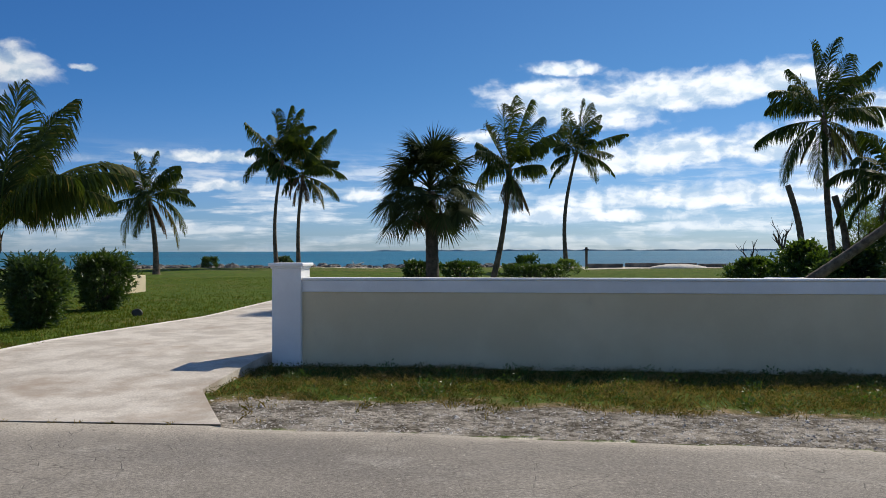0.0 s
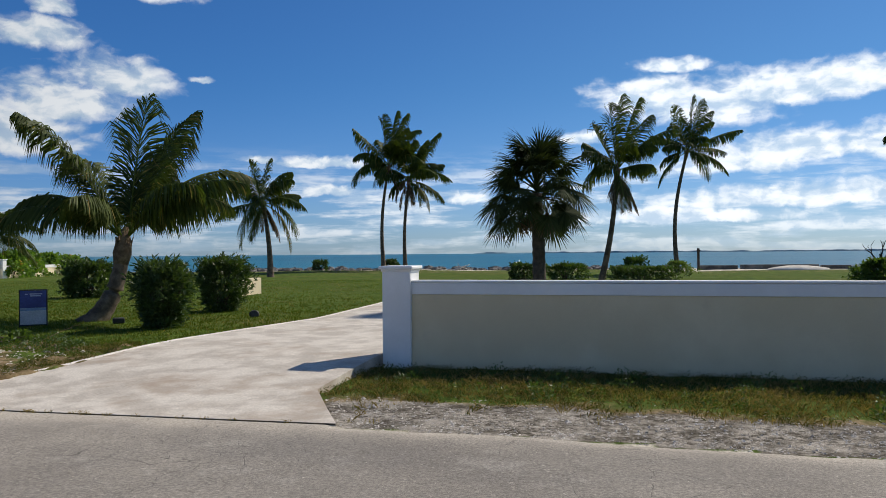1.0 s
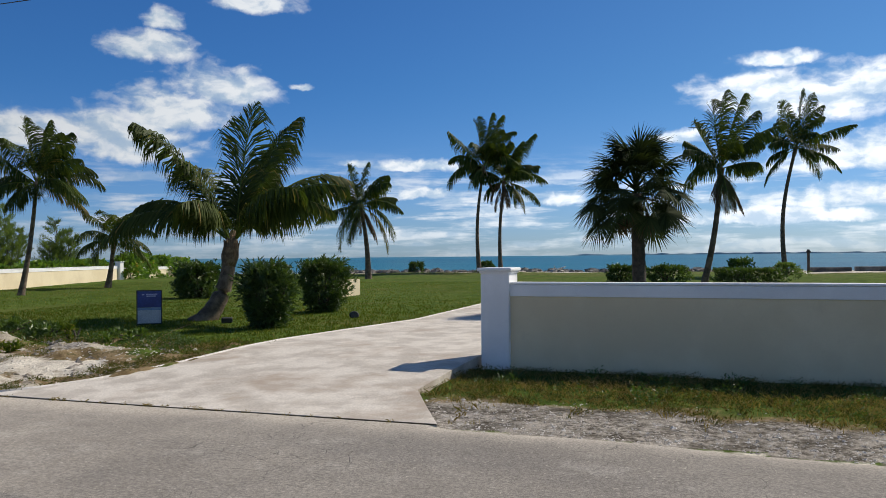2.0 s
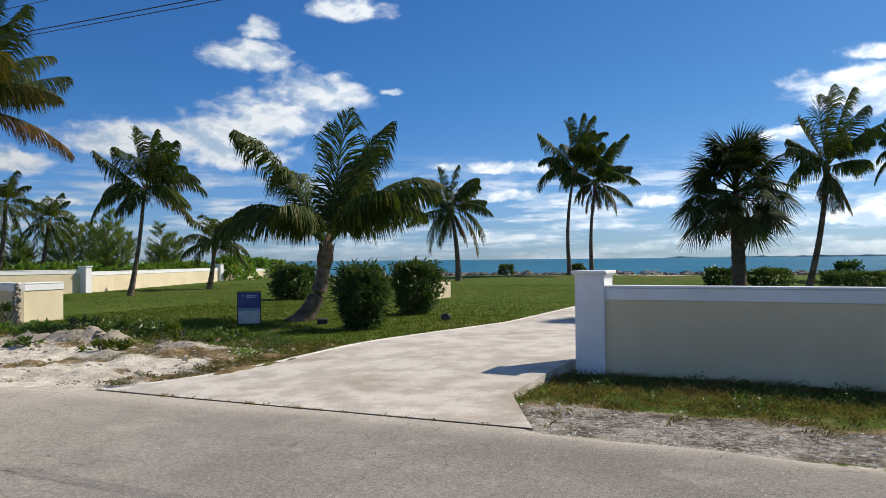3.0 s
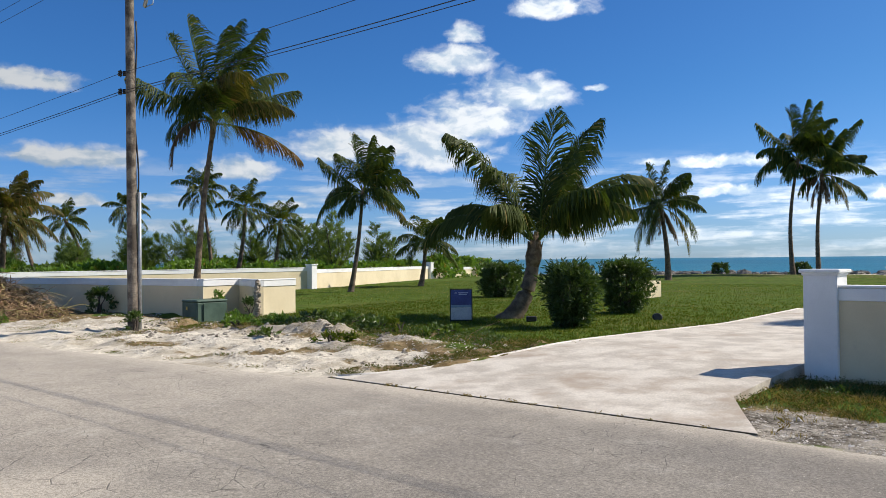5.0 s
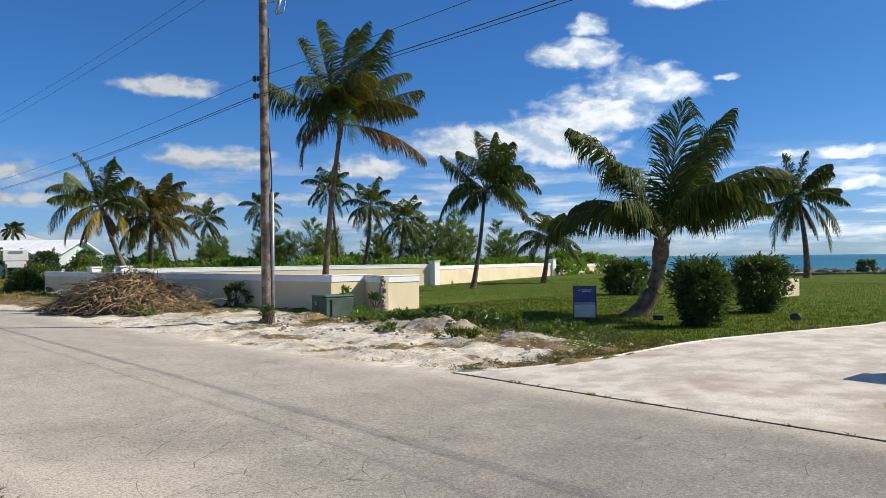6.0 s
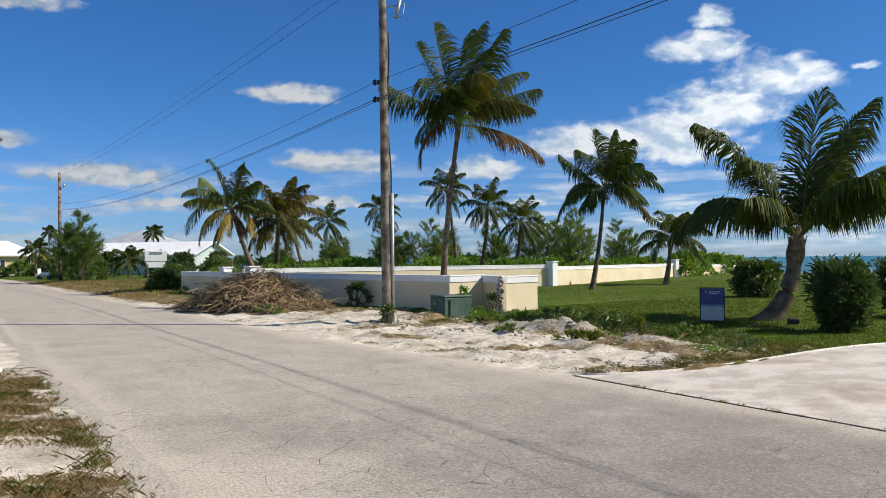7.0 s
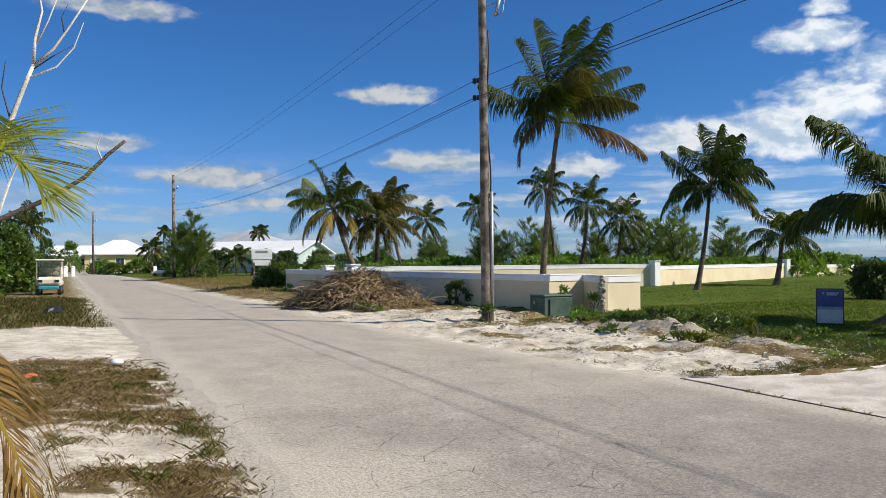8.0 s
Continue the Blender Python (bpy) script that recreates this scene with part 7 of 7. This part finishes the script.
turf("roadside_grass", clumped(scatter(4200, -15, -3.2, -2.2, 2.6, lambda x, y: near_keep(x, y) * float(smooth01(0.0, 0.3, wobble(x, y, 2.1, 31.0)))), 24, 0.06), 0.06, 0.0022, GRASS, "green grass tufts on the near verge", 0.8)
turf("field_grass", clumped(scatter(3000, -70, -36, 10, 26, lambda x, y: 1.0 if y > lerp_table(ROAD_FAR, x) + 0.5 else 0.0), 6, 0.12), 0.13, 0.03, GRASS_DRY, "rough long grass in the field beside the road")
turf("field_grass", clumped(scatter(2600, -48, -20, -3, 3.5, lambda x, y: 1.0 if y < lerp_table(ROAD_NEAR, x) - 0.3 and x < -21.5 and (x > -38 or y < 0.5) else 0.0), 14, 0.14), 0.14, 0.006, VERGE, "rough olive grass beside the parked cart")


def pebbles(name, feet, size, mat, label):
    base = np.array([(0, 0, 1), (1, 0, 0), (0.3, 0.95, 0), (-0.8, 0.6, 0), (-0.8, -0.6, 0), (0.3, -0.95, 0), (0, 0, -1)], float)
    faces = np.array([(0, i, 1 + i % 5) for i in range(1, 6)] + [(6, 1 + i % 5, i) for i in range(1, 6)])
    n = len(feet)
    s = size * RNG.uniform(0.4, 1.6, (n, 1, 1)) * RNG.uniform(0.6, 1.2, (n, 1, 3)) * np.array([1, 1, 0.55])
    v = feet[:, None, :] + (base[None] + RNG.normal(0, 0.15, (n, 7, 3))) * s
    f = faces[None] + 7 * np.arange(n)[:, None, None]
    whole(name, array_mesh(name, v.reshape(-1, 3), f.reshape(-1, 3), mat), None, label, "gravel", "stuff")


turf("joint_weeds", clumped(np.array([(x, 7.95 - 0.5 * (x + 8.06) / 5.96, 0.0) for x in RNG.uniform(-8, -2.2, 26)]), 14, 0.025), 0.03, 0.005, GRASS_DRY, "tiny dry weeds in the joint at the road", 1.0)


pebbles("gravel", scatter(20000, -2.6, 9.5, 6.3, 9.4, lambda x, y: float(smooth01(1.9, 0.7, y - lerp_table(ROAD_FAR, x))) if off_drive(x, y) and y > lerp_table(ROAD_FAR, x) else 0.0), 0.018, STONE, "loose pale gravel stones on the verge")
pebbles("rubble", scatter(9000, -22, -7.0, 8.2, 13.4, lambda x, y: 0.25 + 0.75 * float(smooth01(0.1, 0.4, wobble(x, y, 1.1, 3.0))) if off_drive(x, y) and y < lerp_table(BANK, x) - 0.15 else 0.0), 0.026, RUBBLE, "broken limestone rubble on the sandy verge")
CLOD = surface("soil_clod", (0.12, 0.10, 0.075), (0.42, 0.37, 0.30), 5.0, 50, 0.95, 0.6, 0.01)
clod_keep = lambda x, y: float(smooth01(-0.05, 0.35, wobble(x, y, 0.9, 73.0) + 0.5 * wobble(x, y, 2.7, 75.0))) * float(smooth01(1.0, 2.2, y - lerp_table(ROAD_FAR, x))) if off_drive(x, y) and y < lerp_table(BANK, x) + 0.1 else 0.0
pebbles("clods", scatter(2600, -19, -7.2, 9.0, 13.6, clod_keep), 0.055, CLOD, "broken clods of grey sandy soil on the verge")
pebbles("grit", scatter(2600, -22, -3.2, -3, 2.2, lambda x, y: 0.8 if y < lerp_table(ROAD_NEAR, x) else 0.0), 0.018, STONE, "loose pale stones on the near verge")

# broad-leaved weeds at the wall foot and by the transformer
for k, (x, y, hx, hz, n, mat) in enumerate(((-16.4, 13.2, 0.5, 0.3, 240, LEAF_GRAPE), (-15.6, 12.7, 0.7, 0.2, 260, LEAF_GRAPE), (-17.9, 13.9, 0.3, 0.75, 160, LEAF_GRAPE), (-16.9, 14.1, 0.3, 0.6, 160, LEAF_DARK),
                                            (-12.6, 13.1, 1.3, 0.4, 700, LEAF_MID), (-10.8, 12.9, 0.5, 0.35, 200, GRASS), (-22.5, 13.1, 0.55, 0.85, 900, LEAF_DARK), (-26.6, 9.4, 0.45, 0.35, 260, LEAF_GRAPE),
                                            (-17.0, 10.75, 0.3, 0.4, 160, LEAF_MID), (-22.7, 10.2, 0.6, 0.2, 200, LEAF_GRAPE), (-11.6, 13.2, 0.9, 0.3, 420, LEAF_MID), (-13.9, 13.4, 0.9, 0.35, 420, LEAF_DARK), (-14.9, 13.3, 0.7, 0.25, 300, LEAF_GRAPE), (-9.6, 12.9, 0.7, 0.25, 300, LEAF_MID), (-12.9, 11.1, 0.4, 0.15, 160, LEAF_MID), (-10.9, 11.1, 0.5, 0.16, 200, GRASS))):
    bush((x, y, 0.06), (hx, hx * 0.7, hz), MOUND, n, 0.12, 0.05, mat, "low leafy weed on the sandy verge", 270 + k, "weed", "weed_clump", 4, False, group="verge weeds")


def weed_patch(name, feet, per, reach, tall, length, width, mat, label):
    """Low sprawling weeds: small leaves heaped round each foot."""
    at = np.repeat(feet, per, 0)
    r, a = reach * np.sqrt(RNG.uniform(0, 1, len(at))), RNG.uniform(0, 2 * np.pi, len(at))
    size = np.repeat(RNG.uniform(0.5, 1.3, len(feet)), per)
    at[:, 0] += r * size * np.cos(a)
    at[:, 1] += r * size * np.sin(a)
    at[:, 2] += 0.012 + tall * size * RNG.uniform(0, 1, len(at)) * (1 - (r / reach) ** 2 * 0.8)
    v, f = leaves(RNG, at, np.stack([np.cos(a), np.sin(a), np.full(len(at), 0.3)], 1), length, width, 0.3, 0.7)
    whole(name, array_mesh(name, v, f, mat), None, label, "weeds", "stuff")


bank_keep = lambda x, y: float(smooth01(0.7, 0.1, abs(y - lerp_table(BANK, x) - 0.05))) * float(smooth01(-0.2, 0.25, wobble(x, y, 0.8, 81.0) + 0.3)) if off_drive(x, y) else 0.0
weed_patch("bank_weeds", scatter(900, -16.8, -7.4, 11.0, 14.4, bank_keep), 40, 0.22, 0.16, 0.06, 0.024, LEAF_MID, "sprawling green weeds along the bank above the sand")
weed_patch("bank_straw", scatter(500, -16.8, -6.9, 9.2, 13.6, lambda x, y: bank_keep(x, y + 0.4)), 30, 0.2, 0.08, 0.09, 0.007, MAT_BROWN, "dead brown stems along the bank above the sand")
edge_keep = lambda x, y: float(smooth01(0.8, 0.2, abs(x - drive_side(y)[0] + 0.3))) * 0.8 if off_drive(x, y) else 0.0
weed_patch("drive_weeds", scatter(700, -9.6, -6.6, 8.2, 12.4, edge_keep), 26, 0.12, 0.05, 0.05, 0.012, VERGE, "low weeds along the edge of the drive")
foot_keep = lambda x, y: verge_keep(x, y) * float(smooth01(-0.15, 0.3, wobble(x, y, 1.3, 91.0)))
weed_patch("wall_weeds", scatter(380, -2.6, 9.5, 8.0, 11.2, foot_keep), 46, 0.12, 0.15, 0.045, 0.018, LEAF_MID, "leafy green weeds on the verge before the wall")
weed_patch("wall_creeper", scatter(1300, -2.7, 9.5, 7.8, 11.2, verge_keep), 30, 0.11, 0.09, 0.035, 0.012, VERGE, "creeping olive weeds on the verge before the wall")
weed_patch("wall_straw", scatter(900, -2.7, 9.5, 7.6, 11.0, lambda x, y: verge_keep(x, y) * float(smooth01(-0.1, 0.3, wobble(x, y, 1.1, 95.0)))), 34, 0.14, 0.1, 0.06, 0.006, MAT_BROWN, "reddish dry stems on the verge before the wall")

# dry twigs washed together along the sandy track
lit = Mesh()
lit_rng = random.Random(44)
for k in range(150):
    x, y = -13.6 + lit_rng.gauss(0, 0.5), lit_rng.uniform(-1.5, 2.3)
    a, l = lit_rng.uniform(0, 6.28), lit_rng.uniform(0.08, 0.3)
    p = Vector((x, y, height(x, y) + 0.012))
    q = p + Vector((math.cos(a) * l, math.sin(a) * l, 0.02))
    lit.tube([p, p.lerp(q, 0.5) + Vector((0, 0, 0.03)), q], [0.006, 0.005, 0.003], 4, 0, False)
whole("twig_litter", lit, TWIG_AND_SHADE, "scattered dry twigs along the sandy track", "twigs", "stuff")
